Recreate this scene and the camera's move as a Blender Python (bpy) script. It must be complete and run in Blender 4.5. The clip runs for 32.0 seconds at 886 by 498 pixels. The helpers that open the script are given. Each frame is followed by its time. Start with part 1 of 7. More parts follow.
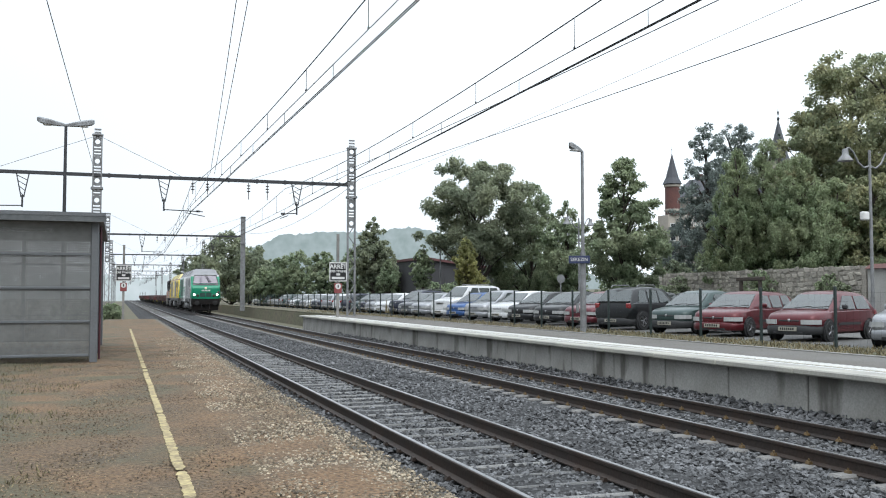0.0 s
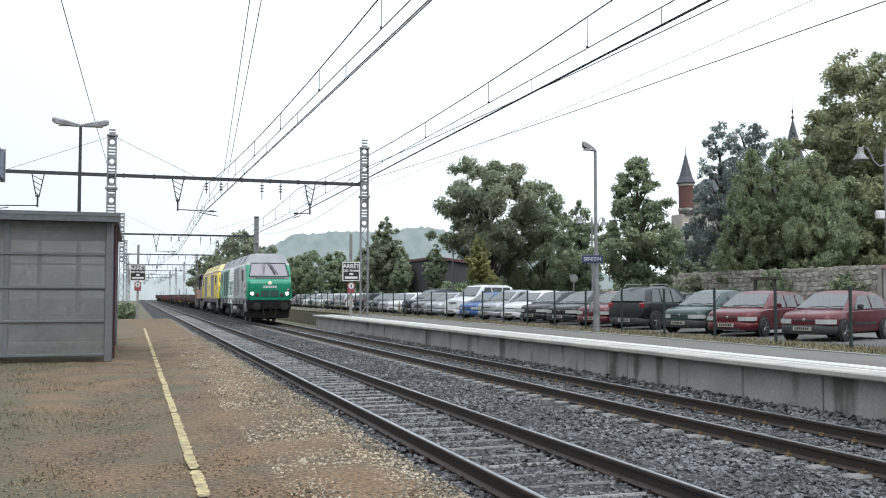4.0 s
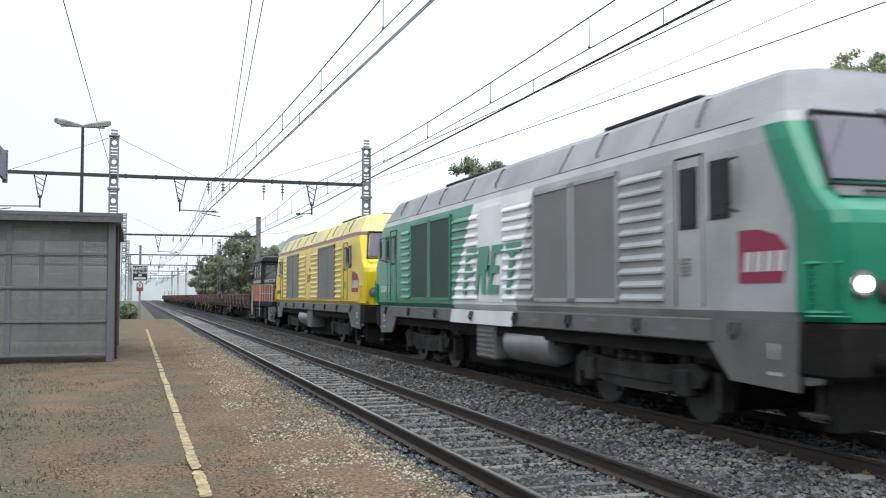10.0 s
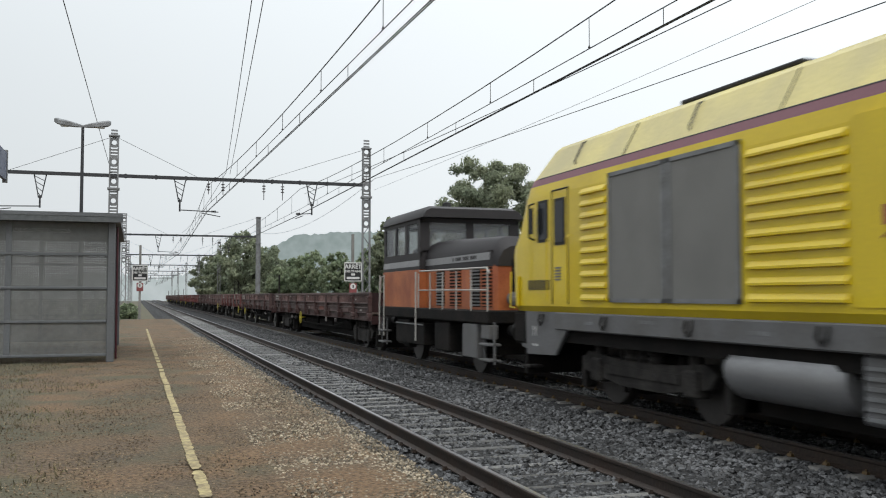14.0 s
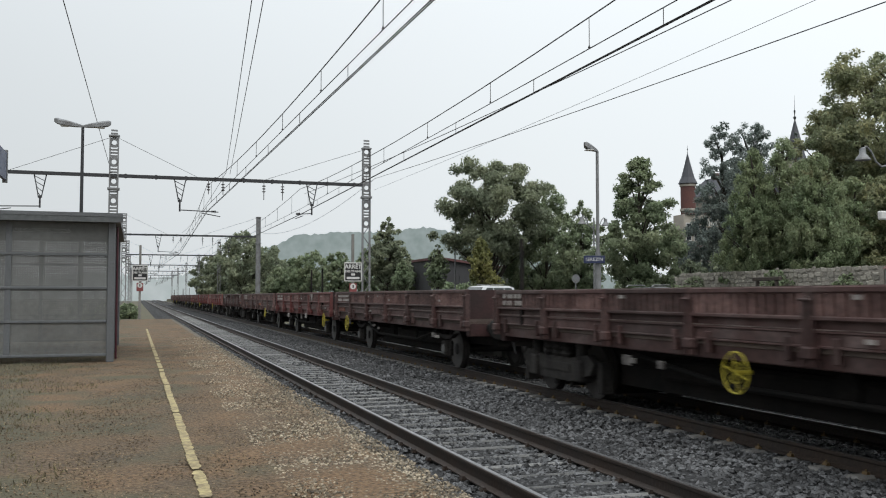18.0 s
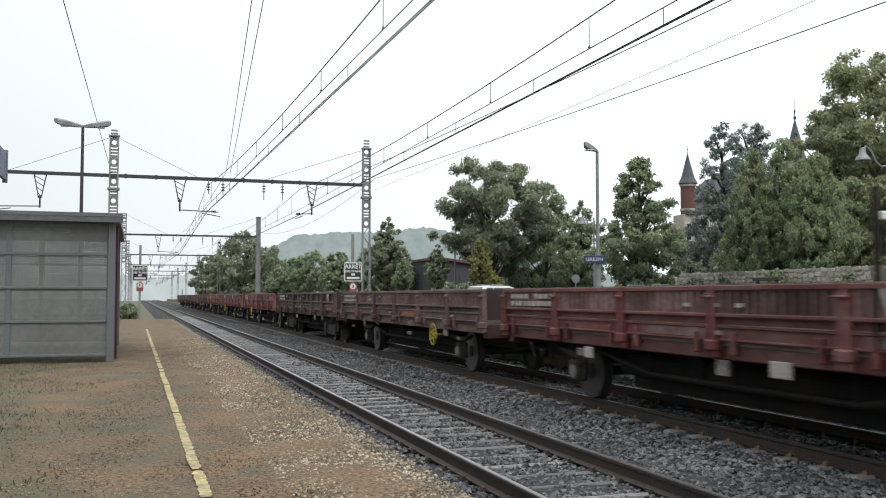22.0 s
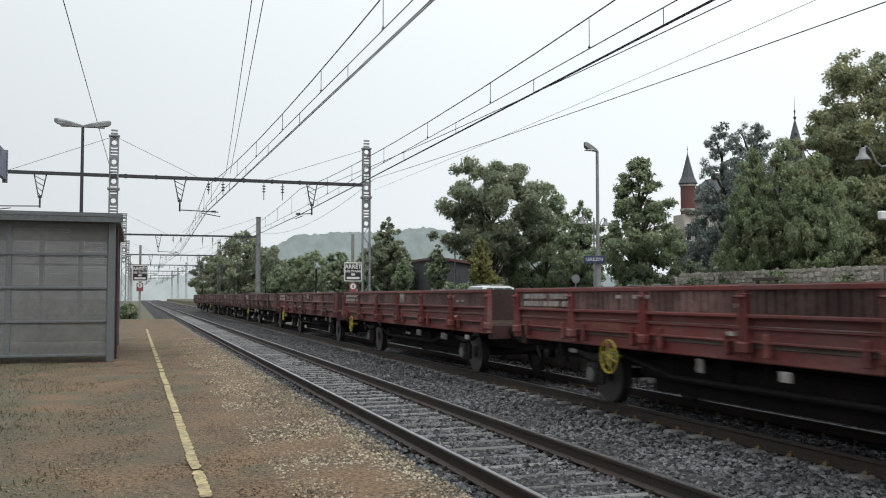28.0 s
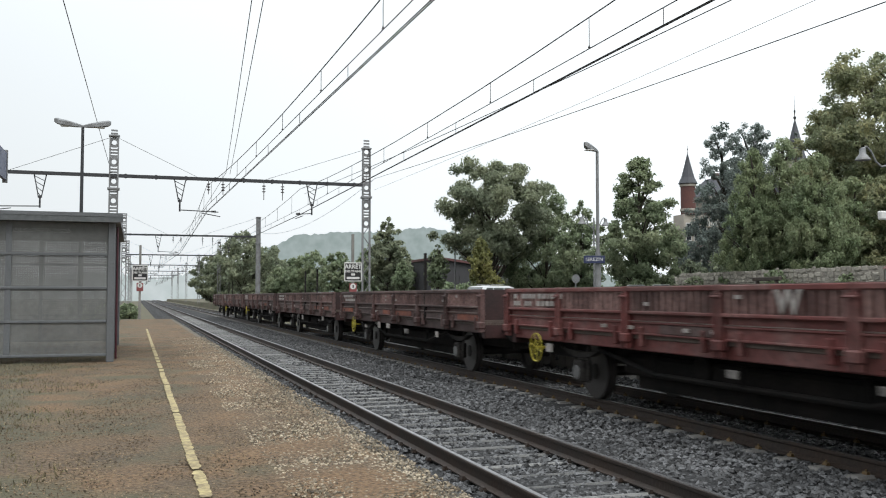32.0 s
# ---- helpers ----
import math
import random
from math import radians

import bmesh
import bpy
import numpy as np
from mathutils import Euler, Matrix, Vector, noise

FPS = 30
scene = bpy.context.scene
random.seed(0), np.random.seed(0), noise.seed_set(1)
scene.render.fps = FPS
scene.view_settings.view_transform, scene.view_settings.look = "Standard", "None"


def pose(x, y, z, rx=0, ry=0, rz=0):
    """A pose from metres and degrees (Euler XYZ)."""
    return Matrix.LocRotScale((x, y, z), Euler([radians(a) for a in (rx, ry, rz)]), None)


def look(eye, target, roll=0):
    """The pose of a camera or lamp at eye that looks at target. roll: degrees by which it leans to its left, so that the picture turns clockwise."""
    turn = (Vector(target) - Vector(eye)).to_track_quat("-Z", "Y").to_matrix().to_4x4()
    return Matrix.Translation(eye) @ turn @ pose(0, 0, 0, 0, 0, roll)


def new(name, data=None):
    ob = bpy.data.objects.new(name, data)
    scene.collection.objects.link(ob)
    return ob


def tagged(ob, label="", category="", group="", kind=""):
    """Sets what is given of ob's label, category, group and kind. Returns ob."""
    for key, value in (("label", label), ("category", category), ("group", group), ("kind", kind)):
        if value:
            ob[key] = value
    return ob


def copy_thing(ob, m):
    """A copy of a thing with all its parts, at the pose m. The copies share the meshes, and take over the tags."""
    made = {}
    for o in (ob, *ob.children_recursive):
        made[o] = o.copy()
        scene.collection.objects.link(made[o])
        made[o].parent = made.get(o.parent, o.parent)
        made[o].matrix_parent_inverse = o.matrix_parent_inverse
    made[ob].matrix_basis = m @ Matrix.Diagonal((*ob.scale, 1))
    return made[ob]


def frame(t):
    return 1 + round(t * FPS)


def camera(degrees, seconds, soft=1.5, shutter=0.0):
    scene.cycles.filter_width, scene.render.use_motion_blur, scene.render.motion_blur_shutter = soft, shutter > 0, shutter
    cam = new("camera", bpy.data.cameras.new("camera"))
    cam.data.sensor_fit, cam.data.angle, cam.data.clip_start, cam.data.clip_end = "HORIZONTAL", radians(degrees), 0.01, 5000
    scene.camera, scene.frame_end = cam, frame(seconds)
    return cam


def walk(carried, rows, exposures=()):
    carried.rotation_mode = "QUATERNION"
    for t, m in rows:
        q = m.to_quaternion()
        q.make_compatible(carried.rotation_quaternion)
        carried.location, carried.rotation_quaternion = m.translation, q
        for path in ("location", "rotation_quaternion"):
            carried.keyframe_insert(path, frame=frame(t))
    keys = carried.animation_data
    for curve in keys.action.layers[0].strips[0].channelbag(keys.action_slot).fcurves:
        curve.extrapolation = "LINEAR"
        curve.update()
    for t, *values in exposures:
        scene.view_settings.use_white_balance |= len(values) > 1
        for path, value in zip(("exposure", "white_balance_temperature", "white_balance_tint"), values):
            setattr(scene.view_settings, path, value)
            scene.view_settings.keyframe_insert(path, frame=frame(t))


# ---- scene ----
# The train runs along -y on the far track; x is to the right of the near platform, z = 0 at the top of the rails.
LENS = 50.8
cam = camera(LENS, 32.0, 1.1, 0.5)
EYE = (0.0, 0.0, 1.737)


def aim(turn, tilt, roll=0.0):
    """Camera pose: degrees turned right of the track, and tilted up."""
    return pose(*EYE, 90 + tilt, 0, -turn) @ pose(0, 0, 0, 0, 0, roll)


REST = (18.25, 2.88)
walk(cam, [(0.0, aim(REST[0] + 0.905, REST[1])), (1.9, aim(REST[0] + 0.905, REST[1])), (2.0, aim(REST[0] + 0.98, REST[1] - 0.03)),
           (2.2, aim(REST[0] + 1.02, REST[1])), (2.3, aim(REST[0] + 1.25, REST[1] - 0.04)), (2.4, aim(REST[0] + 1.86, REST[1] - 0.06)),
           (2.5, aim(REST[0] + 2.33, REST[1] - 0.05)), (2.6, aim(REST[0] + 2.42, REST[1] - 0.02)), (3.2, aim(REST[0] + 2.42, REST[1])),
           (3.3, aim(REST[0] + 2.38, REST[1] - 0.05)), (3.4, aim(REST[0] + 1.75, REST[1] - 0.1)), (3.5, aim(REST[0] + 0.83, REST[1] - 0.14)),
           (3.8, aim(REST[0] + 0.15, REST[1] - 0.05)), (4.6, aim(REST[0], REST[1])), (32.0, aim(*REST))],
     exposures=[(0.0, -0.09, 6180, 10), (11.5, -0.12, 6180, 10), (13.0, -0.35, 6350, 10), (14.0, -0.5, 6500, 10), (16.0, -0.6, 6500, 10), (19.5, -0.6, 6500, 10), (21.0, -0.36, 6500, 10), (22.0, -0.23, 6500, 10), (26.0, -0.17, 6500, 10), (27.0, -0.32, 6500, 10), (28.5, -0.52, 6500, 10), (29.5, -0.52, 6500, 10), (30.5, -0.4, 6500, 10), (31.0, -0.28, 6500, 10), (32.0, -0.28, 6500, 10)])

# Overcast daylight: a bright white sky, a wide and weak sun
world = bpy.data.worlds.new("overcast_sky")
scene.world = world
world.use_nodes = True
wn, wl = world.node_tree.nodes, world.node_tree.links
sky = wn.new("ShaderNodeTexSky")
sky.sky_type, sky.sun_disc = "NISHITA", False
sky.sun_elevation, sky.sun_rotation = radians(48), radians(160)
sky.dust_density, sky.air_density = 6.0, 1.5
sky_dim = wn.new("ShaderNodeMixRGB")
sky_dim.blend_type = "MULTIPLY"
sky_dim.inputs[0].default_value = 1.0
sky_dim.inputs[2].default_value = (0.09, 0.09, 0.09, 1)
cloud = wn.new("ShaderNodeMixRGB")
cloud.inputs[0].default_value = 0.9
# cloud cover: three times as bright overhead as at the horizon, and brighter to the east
wco, wsep, wrise, wside, wlift = wn.new("ShaderNodeTexCoord"), wn.new("ShaderNodeSeparateXYZ"), wn.new("ShaderNodeMath"), wn.new("ShaderNodeMath"), wn.new("ShaderNodeMath")
wrise.operation, wside.operation, wlift.operation = "MULTIPLY", "MULTIPLY_ADD", "MULTIPLY_ADD"
wside.inputs[1].default_value, wside.inputs[2].default_value = 0.42, 1.02
wlift.inputs[1].default_value = 1.75
wtint = wn.new("ShaderNodeVectorMath")
wtint.operation = "SCALE"
wtint.inputs[0].default_value = (0.91, 0.965, 0.995)
wl.new(wco.outputs["Generated"], wsep.inputs[0])
wl.new(wsep.outputs["Z"], wrise.inputs[0])
wl.new(wsep.outputs["Z"], wrise.inputs[1])
wl.new(wsep.outputs["X"], wside.inputs[0])
wl.new(wrise.outputs[0], wlift.inputs[0])
wl.new(wside.outputs[0], wlift.inputs[2])
wl.new(wlift.outputs[0], wtint.inputs["Scale"])
wl.new(wtint.outputs[0], cloud.inputs[2])
wl.new(sky.outputs[0], sky_dim.inputs[1])
wl.new(sky_dim.outputs[0], cloud.inputs[1])
wl.new(cloud.outputs[0], wn["Background"].inputs[0])
wn["Background"].inputs[1].default_value = 1.22
sun = new("sun", bpy.data.lights.new("sun", "SUN"))
sun.data.energy, sun.data.angle, sun.data.color = 1.45, radians(40), (1, 0.97, 0.93)
sun.matrix_world = look((0, 0, 30), (6, 24, 0))

# ---- materials ----
ALBEDO_SCALE = 0.7          # base colours scaled down to balance the bright sky
GROUND_SCALE = 0.54        # flat ground scaled further, offsetting the light from overhead in its colour


def material(name, base, rough=0.7, metal=0.0, vary=0.25, scale=3.0, fine=40.0, bump=0.15, second=None, spot=0.5, island=0.0, objrand=0.0, spec=0.5, coat=0.0, bumpd=0.02, albedo_scale=ALBEDO_SCALE):
    """Procedural surface: base colour broken by coarse stains (second colour) and fine grain, with fine relief."""
    m = bpy.data.materials.new(name)
    m.use_nodes = True
    n, l = m.node_tree.nodes, m.node_tree.links
    b = n["Principled BSDF"]
    b.inputs["Roughness"].default_value, b.inputs["Metallic"].default_value = rough, metal
    b.inputs["Specular IOR Level"].default_value = spec
    b.inputs["Coat Weight"].default_value = coat
    co = n.new("ShaderNodeTexCoord")
    big, small = n.new("ShaderNodeTexNoise"), n.new("ShaderNodeTexNoise")
    for tex, s, d in ((big, scale, 6), (small, fine, 4)):
        tex.inputs["Scale"].default_value, tex.inputs["Detail"].default_value = s, d
        l.new(co.outputs["Object"], tex.inputs["Vector"])
    second = tuple(c * albedo_scale for c in (second or tuple(c * (1 - vary) for c in base)))
    base = tuple(c * albedo_scale for c in base)
    ramp = n.new("ShaderNodeMapRange")
    ramp.inputs[1].default_value, ramp.inputs[2].default_value = spot - 0.12, spot + 0.16
    l.new(big.outputs[0], ramp.inputs[0])
    mix = n.new("ShaderNodeMixRGB")
    mix.inputs[1].default_value, mix.inputs[2].default_value = (*base, 1), (*second, 1)
    l.new(ramp.outputs[0], mix.inputs[0])
    grain = n.new("ShaderNodeMapRange")
    grain.inputs[1].default_value, grain.inputs[2].default_value = 0.3, 0.7
    grain.inputs[3].default_value, grain.inputs[4].default_value = 1 - vary, 1 + vary
    l.new(small.outputs[0], grain.inputs[0])
    val = grain.outputs[0]
    for amount, source in ((island, "geo"), (objrand, "obj")):
        if amount:
            g = n.new("ShaderNodeNewGeometry") if source == "geo" else n.new("ShaderNodeObjectInfo")
            r = n.new("ShaderNodeMapRange")
            r.inputs[3].default_value, r.inputs[4].default_value = 1 - amount, 1 + amount
            l.new(g.outputs["Random Per Island" if source == "geo" else "Random"], r.inputs[0])
            mul = n.new("ShaderNodeMath")
            mul.operation = "MULTIPLY"
            l.new(val, mul.inputs[0])
            l.new(r.outputs[0], mul.inputs[1])
            val = mul.outputs[0]
    tint = n.new("ShaderNodeVectorMath")
    tint.operation = "SCALE"
    l.new(mix.outputs[0], tint.inputs[0])
    l.new(val, tint.inputs["Scale"])
    l.new(tint.outputs[0], b.inputs["Base Color"])
    if bump:
        bp = n.new("ShaderNodeBump")
        bp.inputs["Strength"].default_value, bp.inputs["Distance"].default_value = bump, bumpd
        l.new(small.outputs[0], bp.inputs["Height"])
        l.new(bp.outputs[0], b.inputs["Normal"])
    return m


def glow(name, colour, strength):
    m = bpy.data.materials.new(name)
    m.use_nodes = True
    b = m.node_tree.nodes["Principled BSDF"]
    b.inputs["Base Color"].default_value = (*colour, 1)
    b.inputs["Emission Color"].default_value = (*colour, 1)
    b.inputs["Emission Strength"].default_value = strength
    return m


def glass(name, tint, rough=0.05, alpha=0.35):
    m = bpy.data.materials.new(name)
    m.use_nodes = True
    b = m.node_tree.nodes["Principled BSDF"]
    b.inputs["Base Color"].default_value = (*tint, 1)
    b.inputs["Roughness"].default_value = rough
    b.inputs["Specular IOR Level"].default_value = 0.8
    b.inputs["Alpha"].default_value = alpha
    return m


M_RAIL = material("rail_steel", (0.06, 0.04, 0.03), 0.65, 0.3, 0.3, 2.0, 30, 0.2, second=(0.05, 0.04, 0.035))
M_RAILTOP = material("polished_rail_head", (0.45, 0.45, 0.46), 0.3, 0.9, 0.15, 4, 60, 0.05)
M_BALLAST = material("ballast_stone", (0.175, 0.178, 0.184), 0.7, 0, 0.3, 0.7, 9, 0.6, second=(0.075, 0.077, 0.081), island=0.85, bumpd=0.05, albedo_scale=GROUND_SCALE)
# bed sheet much darker than the loose stones lying on it
M_BALLAST_BED = material("ballast_bed", (0.05, 0.051, 0.053), 0.95, 0, 0.5, 0.6, 14, 1.0, second=(0.03, 0.03, 0.032), bumpd=0.08, albedo_scale=GROUND_SCALE)
M_SLEEPER = material("concrete_sleeper", (0.33, 0.32, 0.305), 0.85, 0, 0.2, 3, 50, 0.3, second=(0.24, 0.23, 0.215), albedo_scale=GROUND_SCALE)
M_STEEL_SLEEPER = material("weathered_sleeper", (0.32, 0.32, 0.31), 0.5, 0, 0.2, 3, 40, 0.2, second=(0.17, 0.167, 0.16), objrand=0.4, albedo_scale=GROUND_SCALE)
M_CLIP = material("rusty_clip", (0.2, 0.13, 0.055), 0.7, 0.2, 0.3, 5, 60, 0.2)
M_GRAVEL = material("platform_gravel", (0.275, 0.17, 0.089), 0.95, 0, 0.6, 1.1, 26, 1.0, second=(0.17, 0.125, 0.078), spot=0.5, bumpd=0.05, albedo_scale=GROUND_SCALE)
gn, gl = M_GRAVEL.node_tree.nodes, M_GRAVEL.node_tree.links
moss, mossmix, mossco, mossrange = gn.new("ShaderNodeTexNoise"), gn.new("ShaderNodeMixRGB"), gn.new("ShaderNodeTexCoord"), gn.new("ShaderNodeMapRange")
moss.inputs["Scale"].default_value, moss.inputs["Detail"].default_value = 0.9, 8
mossrange.inputs[1].default_value, mossrange.inputs[2].default_value, mossrange.inputs[4].default_value = 0.5, 0.66, 0.75
mossmix.inputs[2].default_value = (0.075, 0.075, 0.045, 1)
gl.new(mossco.outputs["Object"], moss.inputs["Vector"])
mossx, mosslean, mosssum = gn.new("ShaderNodeSeparateXYZ"), gn.new("ShaderNodeMapRange"), gn.new("ShaderNodeMath")
mosslean.inputs[1].default_value, mosslean.inputs[2].default_value, mosslean.inputs[3].default_value, mosslean.inputs[4].default_value = -2.5, 1.6, 0.13, -0.05
gl.new(mossco.outputs["Object"], mossx.inputs[0])
gl.new(mossx.outputs["X"], mosslean.inputs[0])
gl.new(moss.outputs[0], mosssum.inputs[0])
gl.new(mosslean.outputs[0], mosssum.inputs[1])
gl.new(mosssum.outputs[0], mossrange.inputs[0])
gl.new(mossrange.outputs[0], mossmix.inputs[0])
gl.new(gn["Principled BSDF"].inputs["Base Color"].links[0].from_socket, mossmix.inputs[1])
gl.new(mossmix.outputs[0], gn["Principled BSDF"].inputs["Base Color"])
M_PEBBLE = material("mixed_pebbles", (0.33, 0.25, 0.16), 0.9, 0, 0.35, 1, 12, 0.3, second=(0.19, 0.13, 0.08), island=0.7, albedo_scale=GROUND_SCALE)
M_PALE_PEBBLE = material("pale_edge_pebbles", (0.5, 0.43, 0.32), 0.9, 0, 0.3, 1, 12, 0.3, second=(0.26, 0.2, 0.13), island=0.8, albedo_scale=GROUND_SCALE)
M_YELLOW_LINE = material("worn_yellow_paint", (0.7, 0.575, 0.28), 0.85, 0, 0.3, 9, 30, 0.3, second=(0.36, 0.28, 0.16), spot=0.5, albedo_scale=GROUND_SCALE)
M_CONCRETE = material("platform_concrete", (0.42, 0.41, 0.385), 0.85, 0, 0.18, 0.9, 30, 0.3, second=(0.27, 0.26, 0.24), albedo_scale=GROUND_SCALE)
M_WALLCONC = material("stained_wall_concrete", (0.5, 0.49, 0.46), 0.85, 0, 0.16, 0.9, 30, 0.3, second=(0.36, 0.35, 0.32), albedo_scale=0.62)
M_EDGE = material("pale_platform_edge", (0.64, 0.62, 0.54), 0.8, 0, 0.1, 1.2, 30, 0.15, second=(0.48, 0.47, 0.43), albedo_scale=GROUND_SCALE)
M_WHITE = material("white_paint", (0.8, 0.8, 0.78), 0.6, 0, 0.06, 3, 30, 0.05)
M_ASPHALT = material("platform_asphalt", (0.17, 0.157, 0.135), 0.85, 0, 0.2, 0.8, 60, 0.4, second=(0.2, 0.19, 0.175), albedo_scale=GROUND_SCALE)
M_DRYGRASS = material("dry_grass", (0.31, 0.25, 0.14), 0.95, 0, 0.35, 1.2, 25, 0.6, second=(0.16, 0.145, 0.075), island=0.45, albedo_scale=GROUND_SCALE)
M_GROUND = material("earth_and_grass", (0.13, 0.13, 0.07), 0.95, 0, 0.3, 0.15, 3, 0.6, second=(0.17, 0.14, 0.09), albedo_scale=GROUND_SCALE)
M_LOT = material("car_park_asphalt", (0.2, 0.195, 0.185), 0.9, 0, 0.2, 0.3, 30, 0.3, second=(0.14, 0.14, 0.135), albedo_scale=GROUND_SCALE)
M_GALV = material("galvanised_steel", (0.33, 0.34, 0.35), 0.55, 0.4, 0.15, 3, 30, 0.1, second=(0.22, 0.22, 0.22))
M_DARKSTEEL = material("dark_steel", (0.06, 0.062, 0.068), 0.6, 0.3, 0.2, 3, 30, 0.1)
M_WIRE = material("copper_wire", (0.05, 0.05, 0.05), 0.6, 0.5, 0.1, 3, 30, 0)
M_INSULATOR = material("brown_insulator", (0.04, 0.03, 0.03), 0.3, 0, 0.1, 3, 30, 0)
M_SHELTER = material("grey_shelter_metal", (0.17, 0.18, 0.19), 0.6, 0.2, 0.12, 1.5, 25, 0.1)
M_SHELTER_DARK = material("shelter_panel", (0.12, 0.13, 0.135), 0.5, 0.1, 0.2, 0.8, 12, 0.1, second=(0.16, 0.17, 0.175))
M_FENCE = material("dark_green_fence", (0.015, 0.03, 0.028), 0.5, 0, 0.15, 4, 40, 0.05)
M_STONE = material("rubble_stone", (0.46, 0.43, 0.37), 0.9, 0, 0.3, 0.9, 5, 0.7, second=(0.3, 0.28, 0.24), bumpd=0.06, objrand=0.3)
M_MORTAR = material("lime_mortar", (0.4, 0.37, 0.32), 0.95, 0, 0.2, 1, 20, 0.4)
M_TRUNK = material("tree_bark", (0.075, 0.06, 0.048), 0.95, 0, 0.3, 2, 14, 0.7)


def leafy(name, base, second):
    """Leaves let part of the light through."""
    m = material(name, base, 0.55, 0, 0.2, 0.5, 12, 0, second=second, island=0.35, spec=0.3, albedo_scale=1.0)
    n, l = m.node_tree.nodes, m.node_tree.links
    tr, mx = n.new("ShaderNodeBsdfTranslucent"), n.new("ShaderNodeMixShader")
    mx.inputs[0].default_value = 0.55
    l.new(n["Principled BSDF"].inputs["Base Color"].links[0].from_socket, tr.inputs["Color"])
    l.new(n["Principled BSDF"].outputs[0], mx.inputs[1])
    l.new(tr.outputs[0], mx.inputs[2])
    l.new(mx.outputs[0], n["Material Output"].inputs["Surface"])
    return m


# leaf tones lifted: the pale haze before the trees is in these colours
M_LEAF = leafy("oak_leaves", (0.227, 0.264, 0.181), (0.302, 0.326, 0.211))
M_LEAF2 = leafy("ash_leaves", (0.220, 0.278, 0.169), (0.293, 0.329, 0.204))
M_LEAF_DARK = leafy("cedar_needles", (0.183, 0.222, 0.203), (0.230, 0.264, 0.237))
M_LEAF_BIRCH = leafy("birch_leaves", (0.229, 0.290, 0.166), (0.297, 0.332, 0.193))
M_LEAF_LIME = leafy("lime_leaves", (0.252, 0.289, 0.176), (0.365, 0.357, 0.198))
M_LEAF_YEL = leafy("turning_leaves", (0.3, 0.29, 0.11), (0.2, 0.22, 0.1))

# rain streaks running down the wall, each of its own width
n, l = M_WALLCONC.node_tree.nodes, M_WALLCONC.node_tree.links
geo, mp, run_noise, band, soak = n.new("ShaderNodeNewGeometry"), n.new("ShaderNodeMapping"), n.new("ShaderNodeTexNoise"), n.new("ShaderNodeMapRange"), n.new("ShaderNodeMixRGB")
mp.inputs["Scale"].default_value = (0.3, 1.1, 0.3)
run_noise.inputs["Scale"].default_value, run_noise.inputs["Detail"].default_value = 1.0, 5
band.inputs[1].default_value, band.inputs[2].default_value, band.inputs[4].default_value = 0.55, 0.62, 0.85
soak.inputs[2].default_value = (0.07, 0.065, 0.055, 1)
l.new(geo.outputs["Position"], mp.inputs["Vector"])
l.new(mp.outputs[0], run_noise.inputs["Vector"])
l.new(run_noise.outputs[0], band.inputs[0])
l.new(band.outputs[0], soak.inputs[0])
l.new(n["Principled BSDF"].inputs["Base Color"].links[0].from_socket, soak.inputs[1])
l.new(soak.outputs[0], n["Principled BSDF"].inputs["Base Color"])

